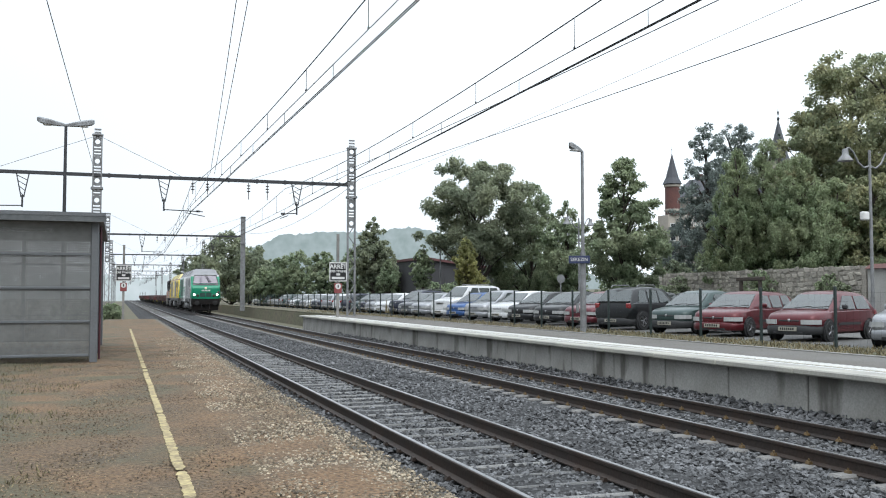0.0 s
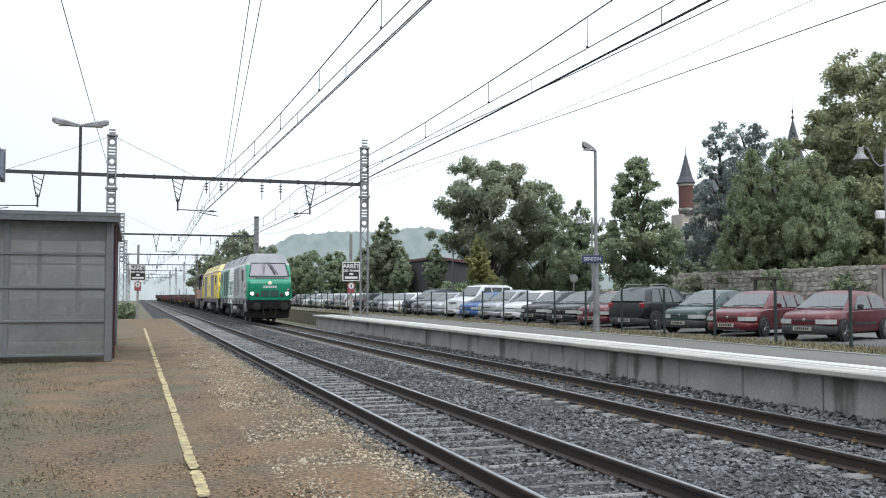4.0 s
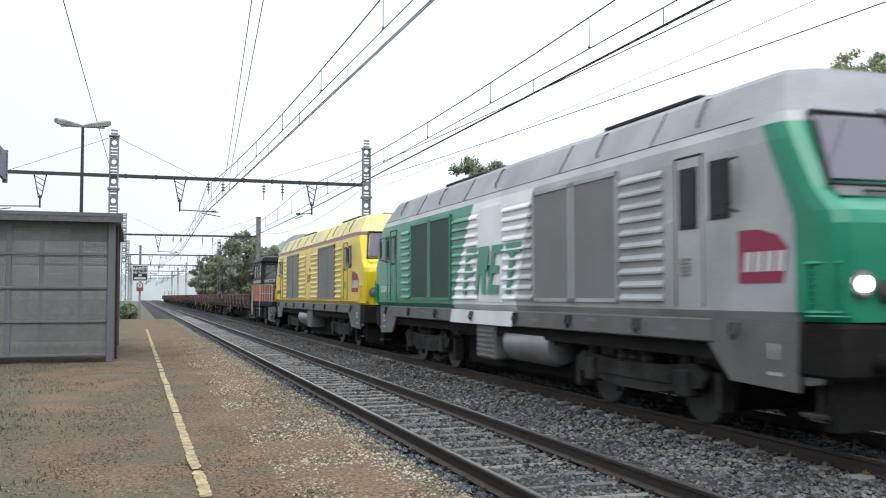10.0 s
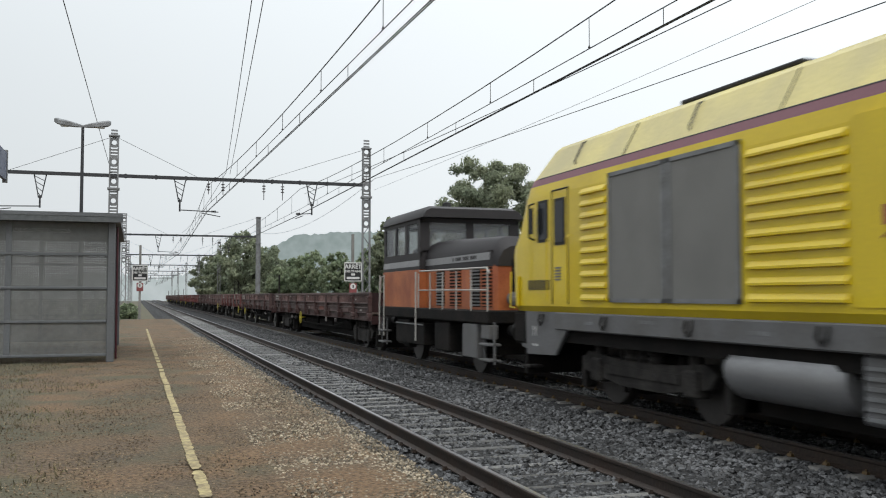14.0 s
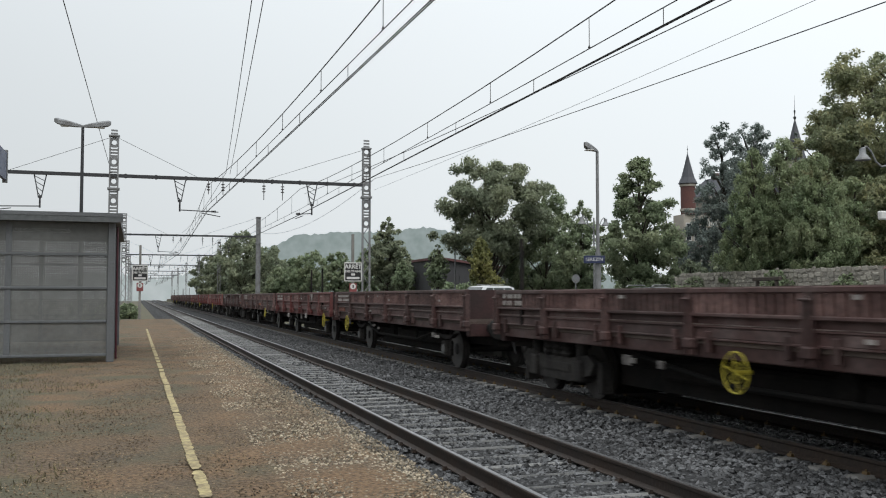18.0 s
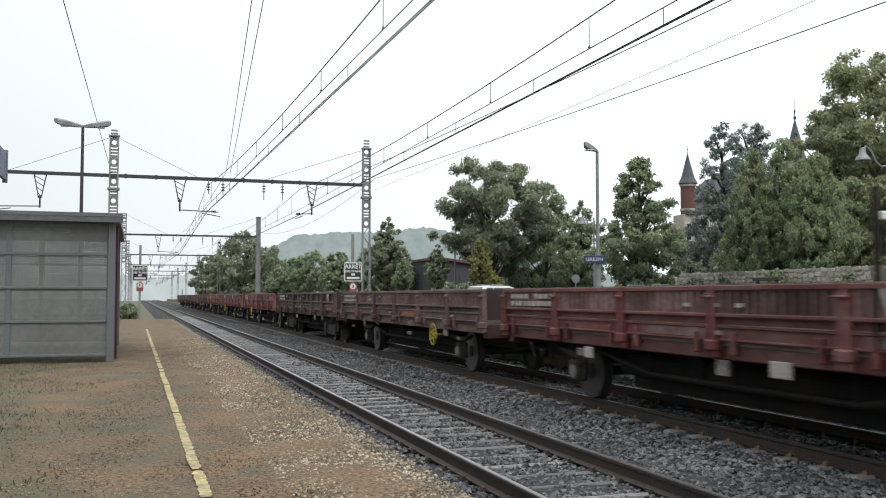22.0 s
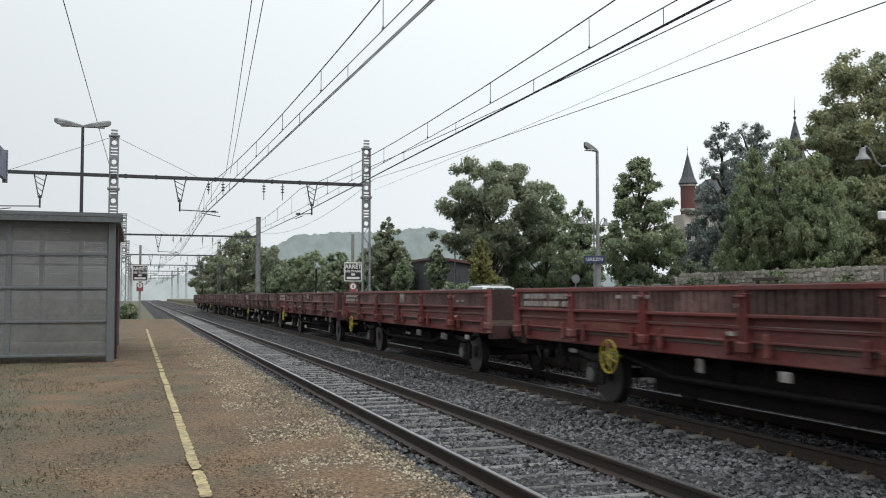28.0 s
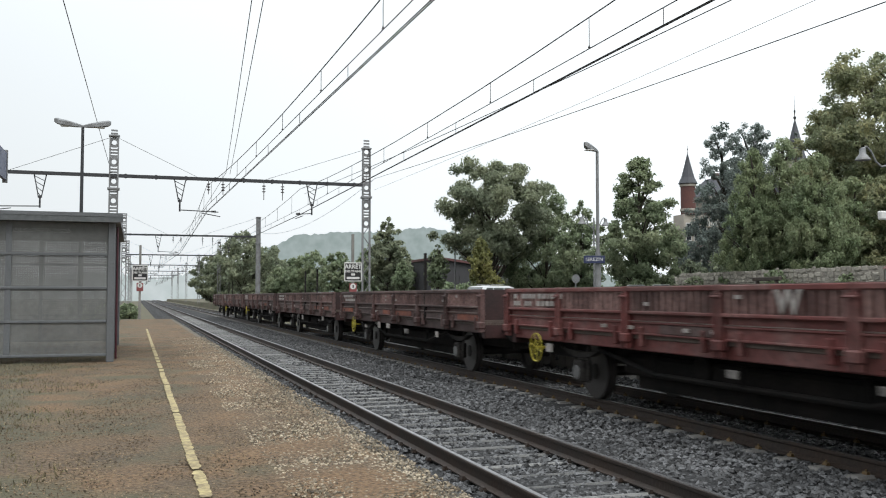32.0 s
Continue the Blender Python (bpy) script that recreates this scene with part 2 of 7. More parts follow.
# ---- building helpers ----
class Shape:
    """Collects vertices and faces of one mesh."""

    def __init__(self):
        self.v, self.f, self.m = [], [], []

    def add(self, verts, faces, slot=0):
        k = len(self.v)
        self.v.extend(verts)
        self.f.extend([tuple(i + k for i in q) for q in faces])
        self.m.extend([slot] * len(faces))
        return self

    def box(self, x0, x1, y0, y1, z0, z1, slot=0):
        p = [(x, y, z) for z in (z0, z1) for y in (y0, y1) for x in (x0, x1)]
        return self.add(p, [(0, 2, 3, 1), (4, 5, 7, 6), (0, 1, 5, 4), (2, 6, 7, 3), (0, 4, 6, 2), (1, 3, 7, 5)], slot)

    def slab(self, x0, x1, y0, y1, z0, z1, b=0.02, slot=0):
        """A box whose upper and side edges are chamfered by b."""
        ring = lambda i, z: [(x0 + i, y0, z), (x1 - i, y0, z), (x1, y0 + i, z), (x1, y1 - i, z), (x1 - i, y1, z), (x0 + i, y1, z), (x0, y1 - i, z), (x0, y0 + i, z)]
        top = [(min(max(x, x0 + b), x1 - b), min(max(y, y0 + b), y1 - b), z1) for x, y, _ in ring(b, 0)]
        bot = [(x, y, z0) for x, y, _ in top]
        return self.loft([bot, ring(b, z0 + b), ring(b, z1 - b), top], slot)

    def loft(self, rings, slot=0, caps=True, closed=True):
        n = len(rings[0])
        v = [p for r in rings for p in r]
        f = []
        for k in range(len(rings) - 1):
            for i in range(n if closed else n - 1):
                j = (i + 1) % n
                f.append((k * n + i, k * n + j, (k + 1) * n + j, (k + 1) * n + i))
        if caps:
            f.append(tuple(reversed(range(n))))
            f.append(tuple(range((len(rings) - 1) * n, len(rings) * n)))
        return self.add(v, f, slot)

    def rod(self, a, b, r, r2=None, n=8, slot=0):
        a, b = Vector(a), Vector(b)
        q = (b - a).to_track_quat("Z", "Y")
        r2 = r if r2 is None else r2
        rings = []
        for p, rad in ((a, r), (b, r2)):
            rings.append([tuple(p + q @ Vector((rad * math.cos(2 * math.pi * i / n), rad * math.sin(2 * math.pi * i / n), 0))) for i in range(n)])
        return self.loft(rings, slot)

    def tube(self, pts, r, n=6, slot=0):
        for a, b in zip(pts[:-1], pts[1:]):
            self.rod(a, b, r, r, n, slot)
        return self

    def lathe(self, prof, axis="z", at=(0, 0, 0), n=16, slot=0):
        """prof: (radius, height) pairs; turned about an axis through at."""
        rings = []
        for r, h in prof:
            ring = []
            for i in range(n):
                c, s = r * math.cos(2 * math.pi * i / n), r * math.sin(2 * math.pi * i / n)
                p = {"z": (c, s, h), "x": (h, c, s), "y": (s, h, c)}[axis]
                ring.append((p[0] + at[0], p[1] + at[1], p[2] + at[2]))
            rings.append(ring)
        return self.loft(rings, slot)

    def prism(self, poly, axis, a, b, slot=0):
        """poly: 2D outline; axis x: (y, z), y: (x, z), z: (x, y)."""
        put = {"x": lambda p, t: (t, p[0], p[1]), "y": lambda p, t: (p[0], t, p[1]), "z": lambda p, t: (p[0], p[1], t)}[axis]
        return self.loft([[put(p, a) for p in poly], [put(p, b) for p in poly]], slot)

    def mesh(self, name, mats, smooth=False):
        me = bpy.data.meshes.new(name)
        me.from_pydata(self.v, [], self.f)
        for m in mats if isinstance(mats, (list, tuple)) else [mats]:
            me.materials.append(m)
        if len(me.materials) > 1:
            me.polygons.foreach_set("material_index", self.m)
        bm = bmesh.new()
        bm.from_mesh(me)
        bmesh.ops.recalc_face_normals(bm, faces=bm.faces)
        bm.to_mesh(me)
        bm.free()
        if smooth:
            me.polygons.foreach_set("use_smooth", [True] * len(me.polygons))
            me.set_sharp_from_angle(angle=radians(smooth if smooth > 1 else 35))
        me.update()
        return me


def part(name, shape, mats, parent=None, label="", smooth=False, at=None):
    ob = new(name, shape.mesh(name, mats, smooth) if isinstance(shape, Shape) else shape)
    if parent is not None:
        ob.parent = parent
    if at is not None:
        ob.location = at
    if label:
        tagged(ob, label)
    return ob


def thing(name, label, category, group="", kind="", at=(0, 0, 0), turn=0):
    ob = new(name)
    ob.matrix_basis = pose(*at, 0, 0, turn)
    return tagged(ob, label, category, group, kind)


def structure(name, shape, mats, label, category, smooth=False, kind="structure"):
    return tagged(part(name, shape, mats, None, "", smooth), label, category, "", kind)


def lettering(text, size, depth=0.004, bold=0.0):
    """Flat letters in the xz plane, facing -y, centred."""
    cu = bpy.data.curves.new("letters", "FONT")
    cu.body, cu.size, cu.extrude, cu.offset = text, size, depth, bold
    cu.align_x, cu.align_y = "CENTER", "CENTER"
    tmp = new("letters", cu)
    me = bpy.data.meshes.new_from_object(tmp.evaluated_get(bpy.context.evaluated_depsgraph_get()))
    bpy.data.objects.remove(tmp)
    me.transform(Matrix.Rotation(radians(90), 4, "X"))
    return me


def text_part(name, text, size, mat, parent, m, label="", bold=0.0):
    me = lettering(text, size, 0.004, bold)
    me.materials.clear()
    me.materials.append(mat)
    ob = new(name, me)
    ob.parent = parent
    ob.matrix_basis = m
    if label:
        tagged(ob, label)
    return ob

# ---- ground, tracks, platforms ----
T1, T2 = 4.13, 8.25          # centre lines of the two tracks
FAR = 420.0
rng = np.random.default_rng(5)

sh = Shape()
prof = [(-1800, 0.2), (-40, 0.2), (-8.2, 0.22), (-8.0, -0.5), (12.9, -0.5), (13.1, 0.4), (16, 0.42), (60, 0.45), (70, 1.6), (400, 8.0), (2500, 30.0)]
ys = [-600, -60, 0, 60, 120, 240, 500, 1200, 3200]
sh.loft([[(x, y, z) for x, z in prof] for y in ys], caps=False, closed=False)
structure("ground", sh, M_GROUND, "bare earth and thin grass around the railway", "ground")


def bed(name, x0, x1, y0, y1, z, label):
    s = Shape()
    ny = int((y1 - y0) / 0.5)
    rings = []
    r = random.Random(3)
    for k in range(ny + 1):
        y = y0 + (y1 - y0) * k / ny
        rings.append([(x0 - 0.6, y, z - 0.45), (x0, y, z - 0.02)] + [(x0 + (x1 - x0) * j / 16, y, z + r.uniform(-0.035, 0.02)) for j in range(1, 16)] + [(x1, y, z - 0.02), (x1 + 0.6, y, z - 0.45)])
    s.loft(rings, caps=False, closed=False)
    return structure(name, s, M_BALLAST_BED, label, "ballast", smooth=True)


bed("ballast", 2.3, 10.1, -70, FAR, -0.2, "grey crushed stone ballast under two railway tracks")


def stones(name, n, box, size, mat, label, zf, cat="ballast stones"):
    """Loose stones: squashed irregular octahedra scattered over a strip."""
    x = rng.uniform(box[0], box[1], n)
    u = rng.uniform(0, 1, n)
    y = box[2] * (box[3] / box[2]) ** u if box[2] > 0 else rng.uniform(box[2], box[3], n)
    r = size * rng.uniform(0.55, 1.35, n)
    base = np.array([(1, 0, 0), (0, 1, 0), (-1, 0, 0), (0, -1, 0), (0, 0, 1), (0, 0, -1)], float)
    v = base[None] * rng.uniform(0.6, 1.25, (n, 6, 1)) * r[:, None, None]
    a = rng.uniform(0, 6.28, (n, 3))
    for ax, (i, j) in enumerate(((1, 2), (0, 2), (0, 1))):
        c, s = np.cos(a[:, ax])[:, None], np.sin(a[:, ax])[:, None]
        p, q = v[..., i].copy(), v[..., j].copy()
        v[..., i], v[..., j] = p * c - q * s, p * s + q * c
    v[..., 0] += x[:, None]
    v[..., 1] += y[:, None]
    v[..., 2] = v[..., 2] * 0.75 + zf(x, y)[:, None]
    tri = np.array([(0, 1, 4), (1, 2, 4), (2, 3, 4), (3, 0, 4), (1, 0, 5), (2, 1, 5), (3, 2, 5), (0, 3, 5)])
    f = (tri[None] + 6 * np.arange(n)[:, None, None]).reshape(-1, 3)
    me = bpy.data.meshes.new(name)
    me.from_pydata(v.reshape(-1, 3).tolist(), [], f.tolist())
    me.materials.append(mat)
    return tagged(new(name, me), label, cat, "", "stuff")


def rail(x, side):
    s = Shape()
    w = [(-0.07, -0.172), (0.07, -0.172), (0.07, -0.16), (0.012, -0.135), (0.012, -0.05), (0.034, -0.038), (0.035, -0.006), (0.027, 0.0)]
    w += [(-a, b) for a, b in reversed(w[2:])]
    s.prism([(x + a, b) for a, b in w], "y", -80, FAR)
    ob = structure("rail", s, M_RAIL, "dark rusted steel rail", "rail")
    t = Shape()
    t.box(x - 0.024, x + 0.024, -80, FAR, 0.0, 0.003)
    part("running_surface", t, M_RAILTOP, ob, "polished steel top of the rail")
    return ob


for tx in (T1, T2):
    for k in (-1, 1):
        rail(tx + k * 0.7525, k)


def sleepers(name, tx, mat, half, width, top, label):
    """The nearest as parts, the far ones joined."""
    holder = tagged(new(name), label, "sleepers", "", "structure")
    one = Shape()
    if half > 0.5:
        one.slab(-half, half, -width / 2, width / 2, top - 0.12, top, 0.02)
    else:
        for k in (-1, 1):
            one.slab(k * 0.86 - half, k * 0.86 + half, -width / 2, width / 2, top - 0.12, top, 0.025)
        one.box(-0.5, 0.5, -0.02, 0.02, top - 0.1, top - 0.03)
    me = one.mesh("sleeper", mat)
    k = 0
    far = Shape()
    y = 1.5
    while y < FAR:
        if k < 150:
            ob = new("sleeper", me)
            ob.parent, ob.location = holder, (tx + random.uniform(-0.015, 0.015), y, random.uniform(-0.008, 0.004))
            ob.rotation_euler = (0, 0, random.uniform(-0.01, 0.01))
        elif half > 0.5:
            far.box(tx - half, tx + half, y - width / 2, y + width / 2, top - 0.1, top)
        else:
            for q in (-0.86, 0.86):
                far.box(tx + q - half, tx + q + half, y - width / 2, y + width / 2, top - 0.1, top)
        y += 0.6
        k += 1
    tagged(part("far_sleepers", far, mat, holder), kind="stuff")


sleepers("sleepers_near_track", T1, M_STEEL_SLEEPER, 0.8, 0.07, -0.17, "row of grey sleepers half buried in ballast")
sleepers("sleepers_far_track", T2, M_SLEEPER, 0.2, 0.2, -0.158, "row of pale concrete twin-block sleepers")

s = Shape()
y = 1.5
while y < 60:
    for k in (-1, 1):
        for e in (-1, 1):
            x = T2 + k * 0.7525 + e * 0.1
            s.prism([(x - 0.028, -0.16), (x + 0.028, -0.16), (x + 0.015, -0.125), (x - 0.015, -0.125)], "y", y - 0.035, y + 0.035)
            s.rod((x, y, -0.13), (x, y, -0.1), 0.013, n=6)
            x = T1 + k * 0.7525 + e * 0.095
            s.prism([(x - 0.03, -0.183), (x + 0.03, -0.183), (x + 0.015, -0.14), (x - 0.015, -0.14)], "y", y - 0.04, y + 0.04, 1)
    y += 0.6
tagged(part("rail_clips", s, [M_CLIP, M_RAIL]), "rusty yellow-brown rail fastening clips and bolts", "rail clips", "", "stuff")

stones("ballast_stones", 52000, (2.5, 10.05, 4.5, 70.0), 0.04, M_BALLAST, "loose angular grey ballast stones", lambda x, y: -0.205 + rng.uniform(-0.01, 0.02, x.shape))
stones("ballast_stones", 9000, (9.35, 10.25, 4.5, 45.0), 0.05, M_BALLAST, "heaped grey ballast stones against the platform wall", lambda x, y: -0.2 + 0.2 * np.clip((x - 9.3) / 0.9, 0, 1) * rng.uniform(0.5, 1, x.shape))

# near platform: packed gravel
LP = 0.3
s = Shape()
r = random.Random(8)
rings = []
for k in range(141):
    y = -40 + k * 0.72
    ring = [(-8.0, y, -0.4), (-8.0, y, LP)]
    ring += [(-8 + 10.1 * j / 24, y, LP + r.uniform(-0.012, 0.012)) for j in range(1, 24)]
    ring += [(2.1, y, LP)]
    rings.append(ring)
s.loft(rings, caps=False, closed=False)
structure("platform_near", s, M_GRAVEL, "old low platform of brown packed gravel and earth", "platform", smooth=True)
edge = tagged(new("platform_edging"), "weathered grey concrete kerb along the gravel platform", "kerb", "", "structure")
one = Shape().slab(-0.12, 0.12, -0.49, 0.49, -0.45, 0.0, 0.015)
me = one.mesh("kerb_stone", material("muddy_kerb", (0.2, 0.17, 0.13), 0.9, 0, 0.3, 2, 20, 0.4, second=(0.1, 0.09, 0.07)))
for k in range(90):
    ob = new("kerb_stone", me)
    ob.parent, ob.location = edge, (2.22 + r.uniform(-0.012, 0.012), -28 + k * 1.0, LP - 0.035 + r.uniform(-0.012, 0.006))
stones("platform_pebbles", 62000, (-4.2, 2.3, 3.4, 34.0), 0.0092, M_PEBBLE, "small pale pebbles strewn over the platform gravel", lambda x, y: LP + 0.0 * x, "pebbles")
stones("platform_pebbles", 14000, (1.1, 2.32, 4.0, 34.0), 0.016, M_PALE_PEBBLE, "coarser pale pebbles along the platform edge", lambda x, y: LP + 0.0 * x, "pebbles")
# thin weeds on the side of the platform away from the track
M_WEEDS = material("platform_weeds", (0.17, 0.155, 0.08), 0.9, 0, 0.3, 1.2, 25, 0.2, second=(0.2, 0.165, 0.09), island=0.6)
s = Shape()
for k in range(7000):
    y = 4 * (30 / 4) ** r.random()
    x = -1.0 - abs(r.gauss(0, 1.6)) + 0.5 * math.sin(y * 1.7)
    h, a = r.uniform(0.012, 0.06), r.uniform(0, 6.28)
    dx, dy = 0.008 * math.cos(a), 0.008 * math.sin(a)
    s.add([(x - dx, y - dy, LP), (x + dx, y + dy, LP), (x + r.uniform(-0.03, 0.03), y + r.uniform(-0.03, 0.03), LP + h)], [(0, 1, 2)])
tagged(part("platform_weeds", s, M_WEEDS), "sparse weeds growing through the platform gravel", "weeds", "", "stuff")
# worn yellow safety line
s = Shape()
y = 3.0
rag = lambda u, sd: 0.013 * noise.noise((u * 2.3, sd, 0)) + 0.016 * noise.noise((u * 9.0, sd, 4)) + 0.012 * noise.noise((u * 31.0, sd, 8))
while y < 41.5:
    n = r.uniform(0.5, 1.8)
    m = max(6, int(n / 0.03))
    mid = lambda u: 0.5 + 0.012 * noise.noise((u * 0.6, 2, 5))
    taper = lambda q: min(1.0, 0.72 + q * 6, 0.72 + (1 - q) * 6)
    left = [(mid(y + n * k / m) - 0.043 * taper(k / m) + rag(y + n * k / m, 1), y + n * k / m) for k in range(m + 1)]
    right = [(mid(y + n * k / m) + 0.043 * taper(k / m) + rag(y + n * k / m, 7), y + n * k / m) for k in range(m + 1)]
    for k in range(m):
        s.add([(*left[k], LP + 0.013), (*right[k], LP + 0.013), (*right[k + 1], LP + 0.013), (*left[k + 1], LP + 0.013)], [(0, 1, 2, 3)])
    y += n + r.choice((0.0, 0.0, 0.012, 0.03, 0.07)) * (1 if y < 14 else 3)
structure("yellow_line", s, M_YELLOW_LINE, "worn broken yellow safety line on the platform", "platform line")

# far platform: concrete wall, pale edge slabs, asphalt
M_CREAMSTRIP = material("cream_tactile_strip", (0.72, 0.69, 0.56), 0.85, 0, 0.12, 2, 30, 0.15, albedo_scale=GROUND_SCALE)
RP, RX, RY0, RY1 = 0.62, 9.93, -40.0, 53.5
wall = tagged(new("platform_wall"), "stained grey concrete wall under the platform edge", "wall", "", "structure")
pan = Shape().slab(-0.08, 0.08, -0.985, 0.985, -0.4, RP - 0.1, 0.015).mesh("wall_panel", M_WALLCONC)
pst = Shape().box(-0.07, 0.07, -0.02, 0.02, -0.4, RP - 0.1).mesh("wall_joint", material("dark_wet_concrete", (0.2, 0.19, 0.17), 0.6, 0, 0.2, 2, 20, 0.2))
y = 1.9
while y < RY1:
    for me, nm, dx, dy in ((pan, "wall_panel", 10.2, 1.0), (pst, "wall_joint", 10.23, 0)):
        ob = new(nm, me)
        ob.parent, ob.location = wall, (dx, y + dy, 0)
    y += 2.0
slabs = tagged(new("platform_edge"), "pale concrete edge slabs of the platform", "platform edge", "", "structure")
me = Shape().slab(-0.25, 0.25, -0.995, 0.995, -0.1, 0.0, 0.02).mesh("edge_slab", M_EDGE)
y = RY0 + 1
while y < RY1:
    ob = new("edge_slab", me)
    ob.parent, ob.location = slabs, (RX + 0.25, y, RP + r.uniform(-0.004, 0.004))
    y += 2.0
s = Shape().box(RX + 0.5, 13.1, RY0, RY1, -0.4, RP - 0.004)
structure("platform_far", s, M_ASPHALT, "dark asphalt station platform", "platform")
s = Shape().box(RX + 0.53, RX + 0.62, RY0, RY1, RP - 0.004, RP + 0.003)
structure("white_line", s, M_WHITE, "white safety line on the platform", "platform line")
s = Shape().box(RX + 0.7, RX + 1.15, RY0, RY1, RP - 0.004, RP + 0.003)
structure("tactile_base", s, M_CREAMSTRIP, "cream strip set into the platform", "tactile paving")
s = Shape()
y = -2.0
while y < RY1:
    s.box(RX + 0.74, RX + 1.11, y, y + 0.07, RP + 0.003, RP + 0.012)
    y += 0.16
tagged(part("tactile_strip", s, M_WHITE), "ribbed pale tactile strip along the platform", "tactile paving", "", "stuff")
s = Shape().box(13.1, 13.22, RY0, RY1, 0.3, RP + 0.02)
structure("platform_kerb", s, M_CONCRETE, "thin grey kerb behind the platform", "kerb")
s = Shape().box(13.22, 16.2, RY0, 130, 0.2, 0.54)
structure("verge", s, M_GROUND, "strip of earth and dry grass", "ground")
s = Shape().box(16.2, 58.0, -30, 140, 0.2, 0.5)
structure("car_park", s, M_LOT, "worn grey asphalt car park", "road")
s = Shape()
r2 = random.Random(4)
for k in range(14000):
    y = 6 * (75 / 6) ** r2.random()
    x = r2.uniform(13.25, 16.4) if r2.random() < 0.5 else r2.gauss(15.2, 0.5)
    h, a = r2.uniform(0.03, 0.13), r2.uniform(0, 6.28)
    dx, dy = 0.02 * math.cos(a), 0.02 * math.sin(a)
    lx, ly = r2.uniform(-0.08, 0.08), r2.uniform(-0.08, 0.08)
    s.add([(x - dx, y - dy, 0.52), (x + dx, y + dy, 0.52), (x + lx, y + ly, 0.52 + h)], [(0, 1, 2)])
tagged(part("verge_grass", s, M_DRYGRASS), "tufts of dry yellow grass beside the fence", "grass", "", "stuff")

# ---- overhead line ----
G1, GSTEP, BEAM_Z = 50.5, 48.0, 7.9
MAST_L, MAST_R = -1.13, 12.15


def mast(x, y, base, top, label, plain=False):
    m = thing("catenary_mast", label, "mast", "catenary masts", at=(x, y, base))
    h = top - base
    for k in (-1, 1):
        s = Shape().box(k * 0.2 - 0.035, k * 0.2 + 0.035, -0.11, 0.11, 0, h)
        part("flange", s, M_GALV, m)
    mid = h * 0.52
    s = Shape()
    z, k = 0.1, 1
    if plain:
        s.box(-0.17, 0.17, -0.015, 0.015, 0, h - 0.05)
        mid = h
    while z < mid and not plain:
        s.rod((-0.2 * k, 0, z), (0.2 * k, 0, z + 0.55), 0.028, n=6)
        z, k = z + 0.55, -k
    part("web" if plain else "lattice", s, M_GALV, m)
    z = mid
    while z < h - 0.2:
        # a web plate with a round hole, then one with two slots
        s = Shape()
        n, ri, cz = 20, 0.125, z + 0.3
        inner = [(ri * math.cos(2 * math.pi * i / n), cz + ri * math.sin(2 * math.pi * i / n)) for i in range(n)]
        outer = []
        for i in range(n):
            c, q = math.cos(2 * math.pi * i / n), math.sin(2 * math.pi * i / n)
            t = min(0.165 / max(abs(c), 1e-6), 0.26 / max(abs(q), 1e-6))
            outer.append((c * t, cz + q * t))
        for yy in (-0.02, 0.02):
            s.add([(a, yy, b) for a, b in inner] + [(a, yy, b) for a, b in outer], [(i, (i + 1) % n, n + (i + 1) % n, n + i) for i in range(n)])
        for zz in (0.56, 0.72, 0.88):
            s.box(-0.165, 0.165, -0.02, 0.02, z + zz, z + zz + 0.09)
        part("web_plate", s, M_GALV, m)
        z += 1.0
    s = Shape().slab(-0.27, 0.27, -0.15, 0.15, h - 0.05, h + 0.05, 0.02)
    part("cap", s, M_GALV, m)
    s = Shape().slab(-0.3, 0.3, -0.17, 0.17, BEAM_Z - base - 0.75, BEAM_Z - base - 0.62, 0.02)
    part("collar", s, M_GALV, m)
    return m


def hanger(x, y, toward, parent):
    """V-shaped drop bracket with the steady arm that holds the contact wire over a track."""
    s = Shape()
    zb = BEAM_Z - 1.75
    for k in (-1, 1):
        s.rod((x + 0.3 * k, y, BEAM_Z), (x + 0.07 * k, y, zb + 0.55), 0.03, n=6)
    for k in range(4):
        z = BEAM_Z - 0.15 - k * 0.27
        w0, w1 = 0.28 - 0.05 * k, 0.23 - 0.05 * k
        s.rod((x - w0, y, z), (x + w1, y, z - 0.25), 0.02, n=5)
    s.rod((x, y, zb + 0.62), (x, y, zb), 0.045, n=8)
    s.box(x - 0.1, x + 0.1, y - 0.04, y + 0.04, zb + 0.5, zb + 0.58)
    part("drop_bracket", s, M_DARKSTEEL, parent)
    s = Shape().rod((x, y, zb + 0.08), (toward, y, zb + 0.02), 0.03, n=6)
    s.rod((x + (toward - x) * 0.55, y, zb - 0.05), (toward + (toward - x) * 0.05, y, zb - 0.22), 0.025, n=6)
    part("steady_arm", s, M_DARKSTEEL, parent)
    s = Shape()
    for k in range(4):
        s.lathe([(0.03, 0), (0.085, 0.02), (0.03, 0.05)], "x", (toward + (x - toward) * 0.12 - 0.12 + 0.06 * k, y, zb + 0.04), 10)
    part("insulator", s, M_INSULATOR, parent)


def insulator_string(x, y, parent, length=0.8):
    s = Shape().rod((x, y, BEAM_Z - 0.1), (x, y, BEAM_Z - length), 0.02, n=6)
    for k in range(3):
        s.lathe([(0.03, 0), (0.1, 0.025), (0.09, 0.06), (0.03, 0.08)], "z", (x, y, BEAM_Z - 0.3 - 0.15 * k), 10)
    part("insulator_string", s, M_INSULATOR, parent)


